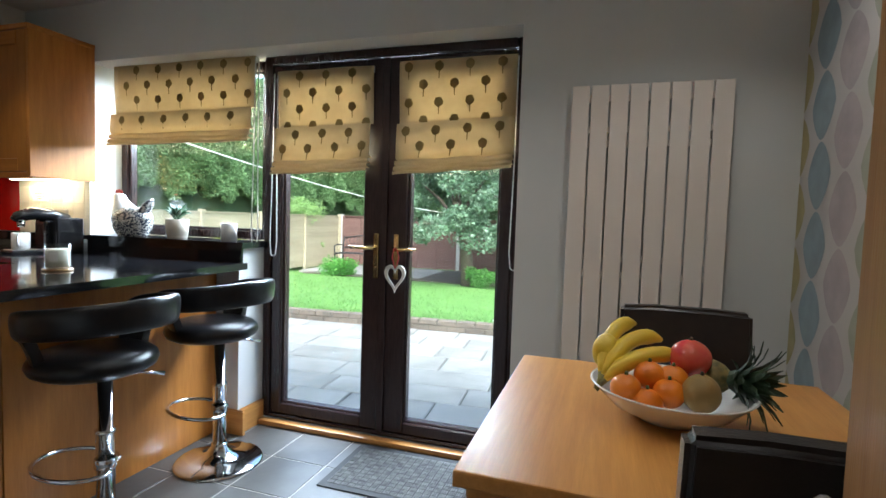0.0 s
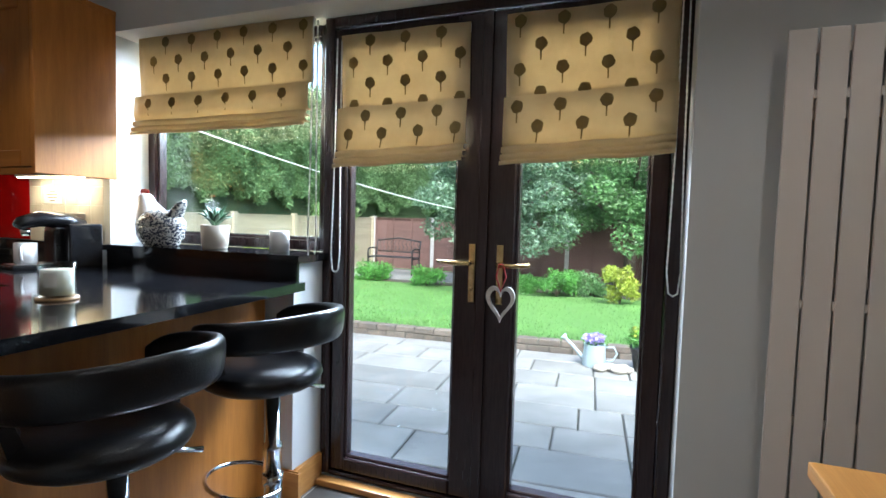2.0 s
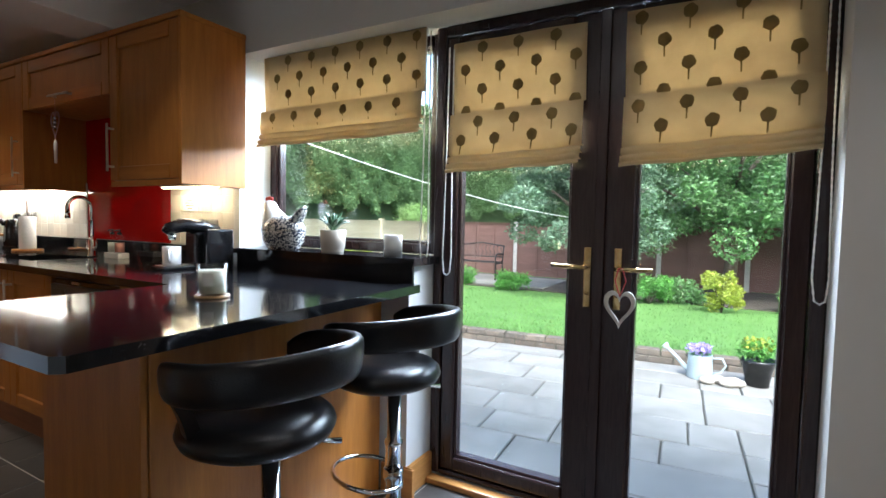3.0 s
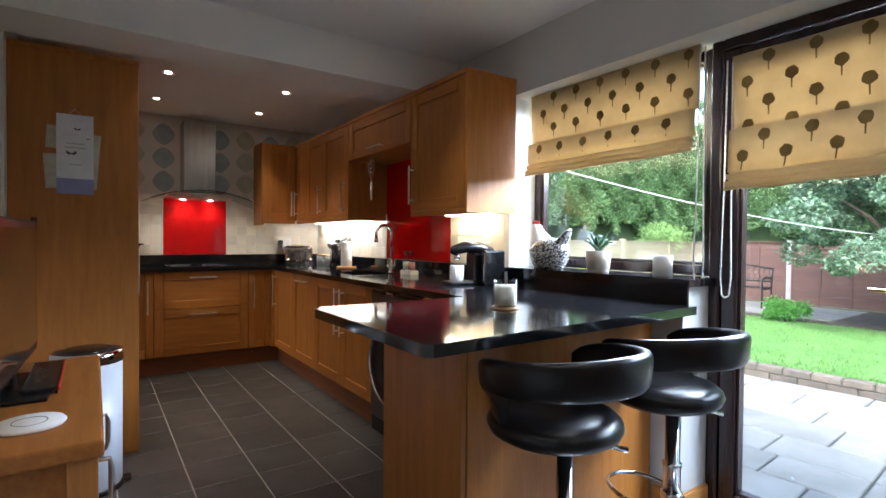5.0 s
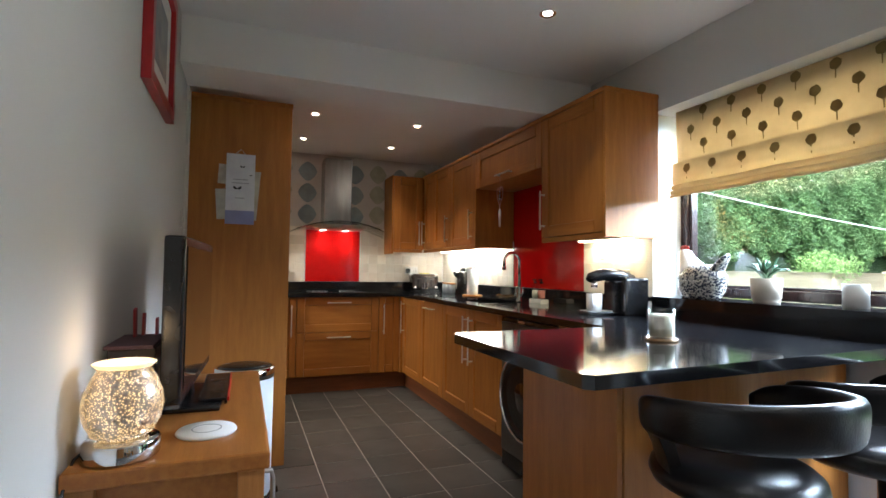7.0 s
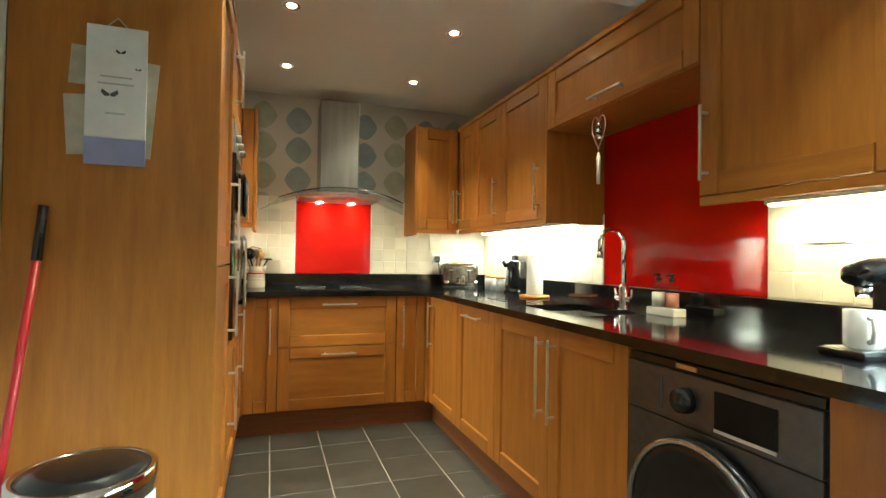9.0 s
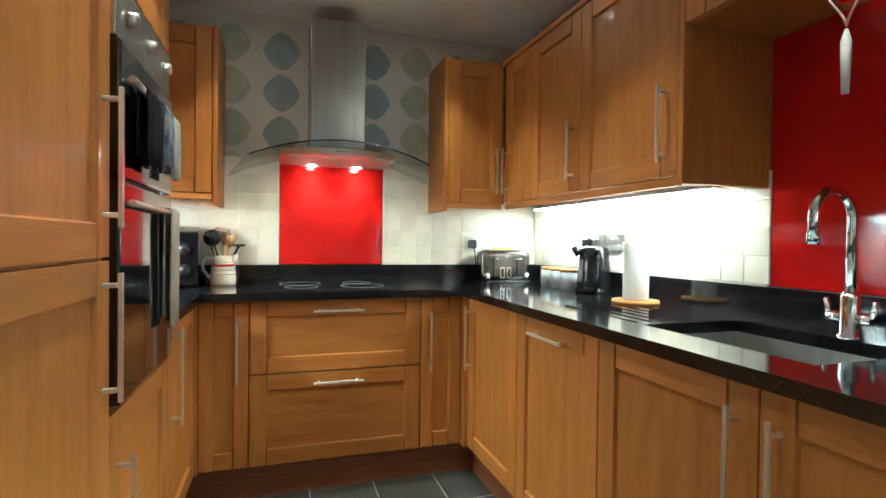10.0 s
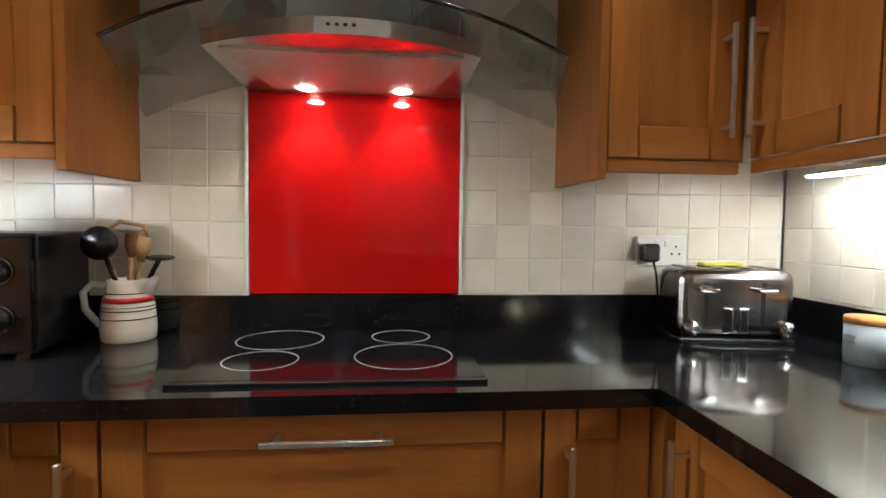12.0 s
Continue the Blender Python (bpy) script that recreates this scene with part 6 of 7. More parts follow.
for y, z, s in ((0.525, 1.70, 0.013), (0.50, 1.578, 0.022), (0.57, 1.655, 0.008)):
    bm = bmesh.new()
    for sy in (-1, 1):
        bm.faces.new([bm.verts.new((-3.5772, y + sy * a * s, z + b * s)) for a, b in ((0, 0), (0.9, 0.6), (1.0, 0.1), (0.55, -0.35), (0.1, -0.3))])
    part("butterfly", bm, INK, cal)
for k, (z, w) in enumerate(((1.625, 0.08), (1.605, 0.09), (1.52, 0.05))):
    part("text_line", bx(-3.5778, -3.5772, 0.515 - w / 2, 0.515 + w / 2, z, z + 0.005), material("grey_ink", (0.45, 0.45, 0.5), 0.8, 0, None, 10), cal)
bm = bmesh.new()
tube(bm, [(-3.58, 0.49, 1.773), (-3.582, 0.515, 1.80), (-3.58, 0.54, 1.773)], 0.0015, 5)
part("hanger", bm, STEEL, cal)
for y0, y1, z0, z1, tilt in ((0.392, 0.445, 1.40, 1.57, 4), (0.40, 0.45, 1.60, 1.71, -3), (0.58, 0.614, 1.40, 1.68, -4)):
    bm = bx(-0.0015, 0.0015, (y0 - y1) / 2, (y1 - y0) / 2, (z0 - z1) / 2, (z1 - z0) / 2)
    bmesh.ops.transform(bm, matrix=Matrix.Translation((-3.5856, (y0 + y1) / 2, (z0 + z1) / 2)) @ Matrix.Rotation(radians(tilt), 4, "X"), verts=bm.verts[:])
    whole("note_paper", bm, NOTE, "loose white note tucked behind the calendar", "note", "", "notes behind the calendar")
bin_ = thing("pedal_bin", (-3.24, 0.565, 0.0), "white pedal bin with chrome rim and black lid", "bin")
bm = bmesh.new()
lathe(bm, [(0, 0.02), (0.13, 0.02), (0.135, 0.03), (0.137, 0.585), (0, 0.585)], (-3.24, 0.565, 0), 40)
part("body", bm, material("pale_blue_white_enamel", (0.58, 0.64, 0.72), 0.3, 0, (0.55, 0.61, 0.69), 5), bin_)
bm = bmesh.new()
lathe(bm, [(0, 0), (0.14, 0), (0.14, 0.02), (0, 0.02)], (-3.24, 0.565, 0), 40)
part("base_ring", bm, BLACK, bin_)
bm = bmesh.new()
lathe(bm, [(0.138, 0.586), (0.141, 0.588), (0.141, 0.64), (0.135, 0.643), (0.125, 0.64), (0.138, 0.586)], (-3.24, 0.565, 0), 40)
part("rim", bm, CHROME, bin_)
bm = bmesh.new()
lathe(bm, [(0, 0.655), (0.08, 0.652), (0.124, 0.641), (0.124, 0.63), (0, 0.63)], (-3.24, 0.565, 0), 40)
part("lid", bm, BLACK, bin_)
part("pedal", bx(-3.27, -3.21, 0.70, 0.735, 0.012, 0.022, 0.004), BLACK, bin_)
broom = thing("broom", (-3.45, 0.29, 0.0), "red-handled broom leaning against the tall unit", "broom")
bm = bmesh.new()
tube(bm, [(-3.42, 0.285, 0.10), (-3.50, 0.315, 0.65), (-3.568, 0.35, 1.16)], 0.011, 10)
part("handle", bm, material("red_plastic_handle", (0.50, 0.02, 0.03), 0.35, 0, None, 20), broom)
bm = bmesh.new()
tube(bm, [(-3.560, 0.346, 1.10), (-3.574, 0.353, 1.25)], [0.013, 0.012], 10)
part("grip", bm, BLACK, broom, "black hanging grip")
part("head", bx(-3.54, -3.30, 0.262, 0.305, 0.06, 0.10, 0.008), BLACK, broom)
bm = bmesh.new()
for k in range(24):
    x = -3.535 + k * 0.0098
    box(bm, x, x + 0.006, 0.265, 0.302, 0.0, 0.06)
part("bristles", bm, BLACK, broom)["kind"] = "stuff"

# ---- sideboard and what stands on it ----
sb = thing("sideboard", (-2.08, 0.42, 0.0), "chunky golden oak sideboard against the wall", "sideboard")
part("top", bx(-2.53, -1.64, 0.243, 0.607, 0.715, 0.75, 0.006), PINE_X, sb)
part("back_body", bx(-2.515, -1.665, 0.243, 0.57, 0.06, 0.714, 0.002, 1), PINE_X, sb)
PINE_V = wood("sideboard_oak_upright", (0.42, 0.185, 0.045), (0.31, 0.122, 0.027), (8, 8, 0.6))
for x in (-2.52, -1.70):
    for y in (0.246, 0.545):
        part("corner_post", bx(x, x + 0.052, y, y + 0.052, 0.0, 0.7145, 0.003), PINE_V, sb)
for k, x0 in enumerate((-2.465, -2.082)):
    d = part("door", bx(x0, x0 + 0.378, 0.571, 0.589, 0.08, 0.70, 0.004), PINE_V, sb)
    hx = x0 + (0.34 if k == 0 else 0.30)
    bm = bmesh.new()
    tube(bm, [(hx, 0.589, 0.66), (hx, 0.618, 0.658), (hx, 0.622, 0.64), (hx, 0.622, 0.58), (hx, 0.618, 0.562), (hx, 0.589, 0.56)], 0.006, 8)
    part("handle", bm, STEEL, d, "steel bow handle")
lamp_ = thing("table_lamp", (-1.77, 0.335, 0.75), "mirrored glass lamp with a firework dot pattern, lit", "lamp")
LC = (-1.712, 0.328, 0.75)
bm = bmesh.new()
lathe(bm, [(0, 0.002), (0.066, 0.002), (0.068, 0.005), (0.068, 0.034), (0.065, 0.038), (0, 0.04)], LC, 40)
part("base", bm, CHROME, lamp_)
bm = bmesh.new()
GLOBE = [(0.042, 0.041), (0.054, 0.048), (0.067, 0.072), (0.073, 0.10), (0.069, 0.128), (0.057, 0.158), (0.047, 0.173), (0.05, 0.18), (0.048, 0.18), (0.044, 0.173)]
lathe(bm, GLOBE, LC, 48)
globe_mat = bpy.data.materials.new("dotted_mirror_glass")
globe_mat.use_nodes = True
gn, gl_ = globe_mat.node_tree.nodes, globe_mat.node_tree.links
gb = gn["Principled BSDF"]
gb.inputs["Metallic"].default_value, gb.inputs["Roughness"].default_value = 0.7, 0.24
gb.inputs["Base Color"].default_value = (0.60, 0.50, 0.42, 1)
gco, gv, gr = gn.new("ShaderNodeTexCoord"), gn.new("ShaderNodeTexVoronoi"), gn.new("ShaderNodeValToRGB")
gv.inputs["Scale"].default_value = 250
gr.color_ramp.elements[0].position, gr.color_ramp.elements[1].position = 0.33, 0.46
gr.color_ramp.elements[0].color, gr.color_ramp.elements[1].color = (1, 1, 1, 1), (0, 0, 0, 1)
gl_.new(gco.outputs["Object"], gv.inputs["Vector"])
gl_.new(gv.outputs["Distance"], gr.inputs[0])
gm = gn.new("ShaderNodeMath")
gm.operation = "MULTIPLY"
gm.inputs[1].default_value = 0.17
gl_.new(gr.outputs[0], gm.inputs[0])
gl_.new(gm.outputs[0], gb.inputs["Emission Strength"])
gb.inputs["Emission Color"].default_value = (1.0, 0.62, 0.25, 1)
part("globe", bm, globe_mat, lamp_)
bm = bmesh.new()
lathe(bm, [(0, 0.172), (0.042, 0.172), (0.053, 0.182), (0.057, 0.186), (0.053, 0.188), (0.042, 0.18), (0, 0.178)], LC, 36)
part("oil_dish", bm, glow("lit_dish", (1.0, 0.55, 0.16), 0.12), lamp_, "glowing glass dish")
bulb = new("lamp_light", bpy.data.lights.new("lamp_light", "POINT"))
bulb.data.energy, bulb.data.color, bulb.data.shadow_soft_size = 0.03, (1.0, 0.62, 0.28), 0.03
bulb.location = (LC[0], LC[1], 0.975)
bm = bmesh.new()
tube(bm, [(-1.84, 0.30, 0.765), (-1.80, 0.262, 0.758), (-1.70, 0.250, 0.755), (-1.635, 0.252, 0.72), (-1.630, 0.252, 0.3), (-1.632, 0.256, 0.004)], 0.003, 6)
whole("lamp_cable", bm, BLACK, "thin cable hanging from the lamp down the sideboard", "cable")
bm = bmesh.new()
lathe(bm, [(0, 0), (0.062, 0), (0.065, 0.004), (0.062, 0.009), (0, 0.009)], (-1.818, 0.476, 0.75), 36)
coaster = whole("coaster", bm, MATT_WHITE, "round white coaster with a grey ring", "coaster")
bm = bmesh.new()
lathe(bm, [(0.03, 0.0092), (0.032, 0.0092), (0.032, 0.0098), (0.03, 0.0098), (0.03, 0.0092)], (-1.818, 0.476, 0.75), 32)
part("ring_print", bm, material("grey_ring", (0.25, 0.25, 0.24), 0.7, 0, None, 10), coaster)
tv = thing("television", (-2.15, 0.42, 0.75), "small flat black television, switched off", "television")
TV = Matrix.Translation((-2.16, 0.418, 0.75)) @ Matrix.Rotation(radians(-2.6), 4, "Z")


def tvpart(nm, bm, mat):
    bmesh.ops.transform(bm, matrix=TV, verts=bm.verts[:])
    part(nm, bm, mat, tv)


tvpart("case", bx(-0.30, 0.30, -0.035, 0.012, 0.055, 0.455, 0.008, 3), BLACK)
tvpart("screen", bx(-0.275, 0.275, 0.0125, 0.0145, 0.085, 0.43), BLACK_GLASS)
tvpart("neck", bx(-0.03, 0.03, -0.03, 0.0, 0.012, 0.06), BLACK)
tvpart("stand", bx(-0.16, 0.16, -0.085, 0.085, 0.0, 0.012, 0.004), BLACK)
bx_ = thing("desk_box", (-2.0, 0.31, 0.75), "dark open letter box with red pens and envelopes", "storage box")
part("box", bx(-2.14, -1.905, 0.255, 0.355, 0.7505, 0.935, 0.004), material("dark_lacquer", (0.02, 0.012, 0.012), 0.3, 0, None, 20), bx_)
part("lid_paper", bx(-2.12, -1.89, 0.25, 0.352, 0.936, 0.945, 0.002), material("dark_paper", (0.07, 0.03, 0.04), 0.6, 0, None, 20), bx_)
REDP = material("red_card", (0.28, 0.02, 0.03), 0.6, 0, None, 20)
for x, y, h_, t_ in ((-2.06, 0.285, 0.075, 8), (-2.085, 0.30, 0.06, -5), (-2.1, 0.33, 0.045, 3)):
    bm = bx(-0.012, 0.012, -0.003, 0.003, 0, h_)
    bmesh.ops.transform(bm, matrix=Matrix.Translation((x, y, 0.9455)) @ Matrix.Rotation(radians(t_), 4, "Y"), verts=bm.verts[:])
    part("envelope", bm, REDP, bx_, "dark red envelope")
tr = thing("small_tray", (-2.2, 0.47, 0.75), "black tray with a red edge holding small things", "tray")
part("tray", bx(-2.40, -2.05, 0.44, 0.512, 0.7625, 0.772, 0.003), BLACK, tr)
part("edge", bx(-2.40, -2.05, 0.5125, 0.518, 0.7625, 0.774, 0.002), REDG, tr, "red edge")
part("foot", bx(-2.38, -2.07, 0.505, 0.512, 0.7501, 0.762), BLACK, tr)
bm = bmesh.new()
lathe(bm, [(0, 0), (0.016, 0), (0.012, 0.02), (0.02, 0.035), (0.018, 0.035), (0, 0.022)], (-2.13, 0.48, 0.7725), 16)
whole("glass_trinket", bm, CLEAR, "small cut-glass trinket on the tray", "ornament")
pic = thing("picture_frame", (-2.48, 0.25, 1.66), "red-framed picture hanging on the wall", "picture")
bm = bmesh.new()
for q in ((-2.78, -2.74, 1.70, 2.18), (-2.29, -2.25, 1.70, 2.18), (-2.74, -2.29, 1.70, 1.74), (-2.74, -2.29, 2.14, 2.18)):
    box(bm, q[0], q[1], SOUTH + 0.001, SOUTH + 0.03, q[2], q[3])
part("frame", bm, material("red_frame_lacquer", (0.42, 0.02, 0.025), 0.3, 0, (0.36, 0.018, 0.02), 20), pic)
part("mount", bx(-2.74, -2.29, SOUTH + 0.002, SOUTH + 0.012, 1.74, 2.14), MATT_WHITE, pic)
part("print", bx(-2.66, -2.37, SOUTH + 0.0122, SOUTH + 0.0135, 1.82, 2.06), material("muted_print", (0.4, 0.36, 0.32), 0.6, 0, (0.2, 0.22, 0.25), 9), pic)
sw = thing("light_switch", (-3.39, SOUTH, 1.33), "slim steel light switch on the wall", "switch")
part("plate", bx(-3.43, -3.345, SOUTH + 0.0005, SOUTH + 0.008, 1.33, 1.415, 0.003), STEEL, sw)
part("rocker", bx(-3.395, -3.38, SOUTH + 0.008, SOUTH + 0.012, 1.36, 1.385), WHITE, sw)

# ---- garden ----
GRASS = material("lawn", (0.07, 0.165, 0.028), 0.85, 0, (0.10, 0.205, 0.04), 2.2, (1, 1, 1), 0.9, 45)
SOIL = material("soil", (0.05, 0.04, 0.03), 0.95, 0, (0.08, 0.065, 0.05), 6, (1, 1, 1), 0.8, 30)
STONE = material("paving_stone", (0.26, 0.25, 0.225), 0.75, 0, (0.20, 0.19, 0.168), 3.0, (1, 1, 1), 0.35, 25, 0.1)
JOINT = material("paving_joint", (0.10, 0.09, 0.075), 0.95, 0, (0.055, 0.06, 0.04), 8, (1, 1, 1), 0.5, 60)
BRICK = material("weathered_brick", (0.165, 0.13, 0.10), 0.9, 0, (0.105, 0.09, 0.072), 12, (1, 1, 1), 0.6, 70, 0.2)
LARCH = wood("weathered_fence_board", (0.36, 0.32, 0.22), (0.29, 0.25, 0.17), (6, 0.4, 6), 0.8, 0.1, 0.0)
BROWN_FENCE = wood("brown_fence_board", (0.15, 0.085, 0.07), (0.11, 0.06, 0.05), (0.4, 6, 6), 0.85, 0.12, 0.0)
CONCRETE = material("concrete_post", (0.42, 0.41, 0.38), 0.9, 0, (0.33, 0.32, 0.3), 6, (1, 1, 1), 0.4, 60)
BARK = material("bark", (0.13, 0.10, 0.07), 0.9, 0, (0.07, 0.055, 0.04), 9, (3, 3, 0.6), 0.8, 30)


def ground_z(y):
    return -0.05 - 0.33 * min(1.0, max(0.0, (y - 6.2) / 7.0))


# the patio and its edging lie at a slight angle to the house
SKEW = 0.07
XS = (-800, -60, -20, -8, -4, 0, 4, 8, 20, 60, 800)


def lawn_edge(x):
    return 6.22 + SKEW * (max(-8.0, min(8.0, x)) + 0.6)


bm = bmesh.new()
ys = [6.22, 7.0, 8.0, 9.0, 10.0, 11.0, 12.0, 13.2, 20.0, 60.0, 800.0]
rows = [[bm.verts.new((x, lawn_edge(x) if k == 0 else y, ground_z(y))) for x in XS] for k, y in enumerate(ys)]
low = [bm.verts.new((x, 2.9, -0.24)) for x in XS]
mid = [bm.verts.new((x, lawn_edge(x), -0.24)) for x in XS]
back = [bm.verts.new((x, -800.0, -0.24)) for x in XS]
for a, b in [*zip(rows, rows[1:]), (back, low), (low, mid), (mid, rows[0])]:
    for i in range(len(a) - 1):
        bm.faces.new((a[i], a[i + 1], b[i + 1], b[i]))
setting("ground", bm, GRASS, "mown green lawn sloping gently away", "lawn")
patio = setting("pavement", bx(-6.7, 4.6, -1.95, 1.56, -0.235, -0.163), JOINT, "pale stone patio of mixed rectangular slabs", "patio")
patio.matrix_basis = pose(-0.6, 4.5, 0, 0, 0, math.degrees(math.atan(SKEW)))
rng = random.Random(11)
slab_rows = []
meshes = {}
ROWS = (-1.94, -1.55, -1.12, -0.71, -0.36, 0.04, 0.46, 0.86, 1.24, 1.55)
# joints in the stretch before the door, row by row, and random lengths on either side
KNOWN = {2: (-0.95, -0.3, 0.31), 3: (-0.75, -0.13, 0.31, 0.85), 4: (-1.3, -0.75, 0.02, 0.31), 5: (-1.05, -0.48, 0.13, 0.75), 6: (-1.25, -0.62, -0.17, 0.13, 0.6), 7: (-0.9, -0.42, 0.12, 0.42), 8: (-1.1, -0.6, 0.1, 0.55)}
for k, (y0, y1) in enumerate(zip(ROWS, ROWS[1:])):
    cuts = list(KNOWN.get(k, (-0.5 + 0.2 * k, 0.3 + 0.2 * k)))
    while cuts[0] > -6.3:
        cuts.insert(0, cuts[0] - rng.choice((0.45, 0.6, 0.6, 0.75, 0.9)))
    while cuts[-1] < 4.2:
        cuts.append(cuts[-1] + rng.choice((0.45, 0.6, 0.6, 0.75, 0.9)))
    slab_rows += [(a, y0, b - a, y1 - y0) for a, b in zip(cuts, cuts[1:])]
near = [s for s in slab_rows if -3.3 < s[0] < 2.1]
far_slabs = [s for s in slab_rows if not -3.3 < s[0] < 2.1]


def slab_mesh(w, d):
    key = (round(w, 3), round(d, 3))
    if key not in meshes:
        b = bx(-w / 2 + 0.0065, w / 2 - 0.0065, -d / 2 + 0.0065, d / 2 - 0.0065, -0.02, 0.018, 0.006, 1)
        me = bpy.data.meshes.new("slab")
        b.to_mesh(me)
        b.free()
        me.materials.append(STONE)
        meshes[key] = me
    return meshes[key]


for x, y, w, d in near:
    s = new("slab", slab_mesh(w, d))
    s.matrix_basis = pose(x + w / 2, y + d / 2, -0.168 + rng.uniform(-0.002, 0.002), rng.uniform(-0.25, 0.25), rng.uniform(-0.25, 0.25), rng.uniform(-0.4, 0.4))
    s.parent = patio
bm = bmesh.new()
for x, y, w, d in far_slabs:
    box(bm, x + 0.006, x + w - 0.006, y + 0.006, y + d - 0.006, -0.18, -0.15)
rest = link("slab_rest", bm, STONE)
rest.parent = patio
rest["kind"] = "stuff"
edge = setting("trim_lawn_edge", bx(-6.7, 4.6, 1.575, 1.745, -0.2, -0.062), JOINT, "low weathered brick edging between patio and lawn", "edging")
edge.matrix_basis = patio.matrix_basis
b = bx(-0.105, 0.105, -0.05, 0.07, -0.03, 0.03, 0.005, 1)
bme = bpy.data.meshes.new("brick")
b.to_mesh(bme)
b.free()
bme.materials.append(BRICK)
for row in range(2):
    for k in range(44):
        s = new("brick", bme)
        s.matrix_basis = pose(-5.6 + k * 0.225 + row * 0.11, 1.61 + rng.uniform(-0.006, 0.006), -0.128 + row * 0.066, 0, 0, rng.uniform(-1.5, 1.5))
        s.parent = edge

# grass blades along the near lawn
rng = np.random.default_rng(3)
N = 26000
px = rng.uniform(-7.0, 3.5, N)
edge_y = 6.24 + SKEW * (px + 0.6)
py = edge_y + (13.7 - edge_y) * rng.random(N) ** 1.8
pz = -0.05 - 0.33 * np.clip((py - 6.2) / 7.0, 0, 1)
ang, hh = rng.uniform(0, 6.28, N), rng.uniform(0.018, 0.045, N)
dx, dy = np.cos(ang) * 0.005, np.sin(ang) * 0.005
lx, ly = rng.normal(0, 0.012, N), rng.normal(0, 0.012, N)
V = np.stack([np.stack([px - dx, py - dy, pz], 1), np.stack([px + dx, py + dy, pz], 1), np.stack([px + lx, py + ly, pz + hh], 1)], 1).reshape(-1, 3)
me = bpy.data.meshes.new("grass_blades")
me.from_pydata(V.tolist(), [], np.arange(3 * N).reshape(-1, 3).tolist())


def foliage(name, colour, second, gloss=0.5, through_part=0.3, least=0.55, most=1.5):
    """Leaves: each island its own shade, with light shining through."""
    m = material(name, colour, gloss, 0, second, 3.0, (1, 1, 1), 0, 60, 0, 0)
    n, l = m.node_tree.nodes, m.node_tree.links
    b = n["Principled BSDF"]
    source = b.inputs["Base Color"].links[0].from_socket
    geo, hv, mr = n.new("ShaderNodeNewGeometry"), n.new("ShaderNodeHueSaturation"), n.new("ShaderNodeMapRange")
    mr.inputs[3].default_value, mr.inputs[4].default_value = least, most
    l.new(geo.outputs["Random Per Island"], mr.inputs[0])
    l.new(mr.outputs[0], hv.inputs["Value"])
    l.new(source, hv.inputs["Color"])
    l.new(hv.outputs[0], b.inputs["Base Color"])
    tl, mx = n.new("ShaderNodeBsdfTranslucent"), n.new("ShaderNodeMixShader")
    mx.inputs[0].default_value = through_part
    l.new(hv.outputs[0], tl.inputs[0])
    l.new(b.outputs[0], mx.inputs[1])
    l.new(tl.outputs[0], mx.inputs[2])
    l.new(mx.outputs[0], n["Material Output"].inputs[0])
    return m


me.materials.append(foliage("grass_blade", (0.11, 0.225, 0.05), (0.15, 0.27, 0.075), 0.6))
tagged(new("grass_blades", me), "short green grass blades on the lawn", "grass", "", "stuff")


def leaves(points, size, rng, up=0.3, aspect=0.5):
    """One small folded leaf at each point, facing all ways."""
    n = len(points)
    d = rng.normal(size=(n, 3))
    d[:, 2] = d[:, 2] * 0.6 - up
    d /= np.linalg.norm(d, axis=1)[:, None]
    s = np.cross(d, rng.normal(size=(n, 3)))
    s /= np.linalg.norm(s, axis=1)[:, None] + 1e-6
    L = size * rng.uniform(0.6, 1.3, n)[:, None]
    nn = np.cross(d, s)
    p0 = points
    p1 = points + d * L * 0.5 + s * L * aspect * 0.5 + nn * L * 0.1
    p2 = points + d * L
    p3 = points + d * L * 0.5 - s * L * aspect * 0.5 + nn * L * 0.1
    V = np.stack([p0, p1, p2, p3], 1).reshape(-1, 3)
    i = np.arange(n) * 4
    F = np.concatenate([np.stack([i, i + 1, i + 2], 1), np.stack([i, i + 2, i + 3], 1)])
    return V, F


def leaf_object(name, V, F, mat, parent):
    me = bpy.data.meshes.new(name)
    me.from_pydata(V.tolist(), [], F.tolist())
    me.materials.append(mat)
    ob = new(name, me)
    ob.parent = parent
    ob.matrix_parent_inverse = Matrix.Translation(parent.location).inverted()
    return ob


def blob_points(rng, centres, per, shell=0.35):
    """Points near the skins of many overlapping balls (x, y, z, r)."""
    out = []
    for x, y, z, r in centres:
        v = rng.normal(size=(per, 3))
        v /= np.linalg.norm(v, axis=1)[:, None]
        out.append(np.array([x, y, z]) + v * r * (1 - shell * rng.random(per) ** 1.5)[:, None] * np.array([1, 1, 0.85]))
    return np.concatenate(out)


HEDGE = foliage("conifer_spray", (0.11, 0.20, 0.07), (0.15, 0.26, 0.10), 0.7, 0.35, 0.75, 1.25)
HOLLY = foliage("holly_leaf", (0.11, 0.185, 0.105), (0.20, 0.29, 0.19), 0.22)
LAUREL = foliage("laurel_leaf", (0.09, 0.19, 0.06), (0.14, 0.27, 0.09), 0.3)
GOLD = foliage("golden_leaf", (0.24, 0.31, 0.03), (0.34, 0.38, 0.05), 0.5)
FERN = foliage("fern_leaf", (0.08, 0.24, 0.035), (0.13, 0.33, 0.06), 0.5)
# dark green that puts the shade inside the hedge into its core's colour
DARK = material("hedge_core_shade", (0.035, 0.06, 0.024), 0.95, 0, (0.055, 0.09, 0.036), 3, (1, 1, 1), 0.8, 8)


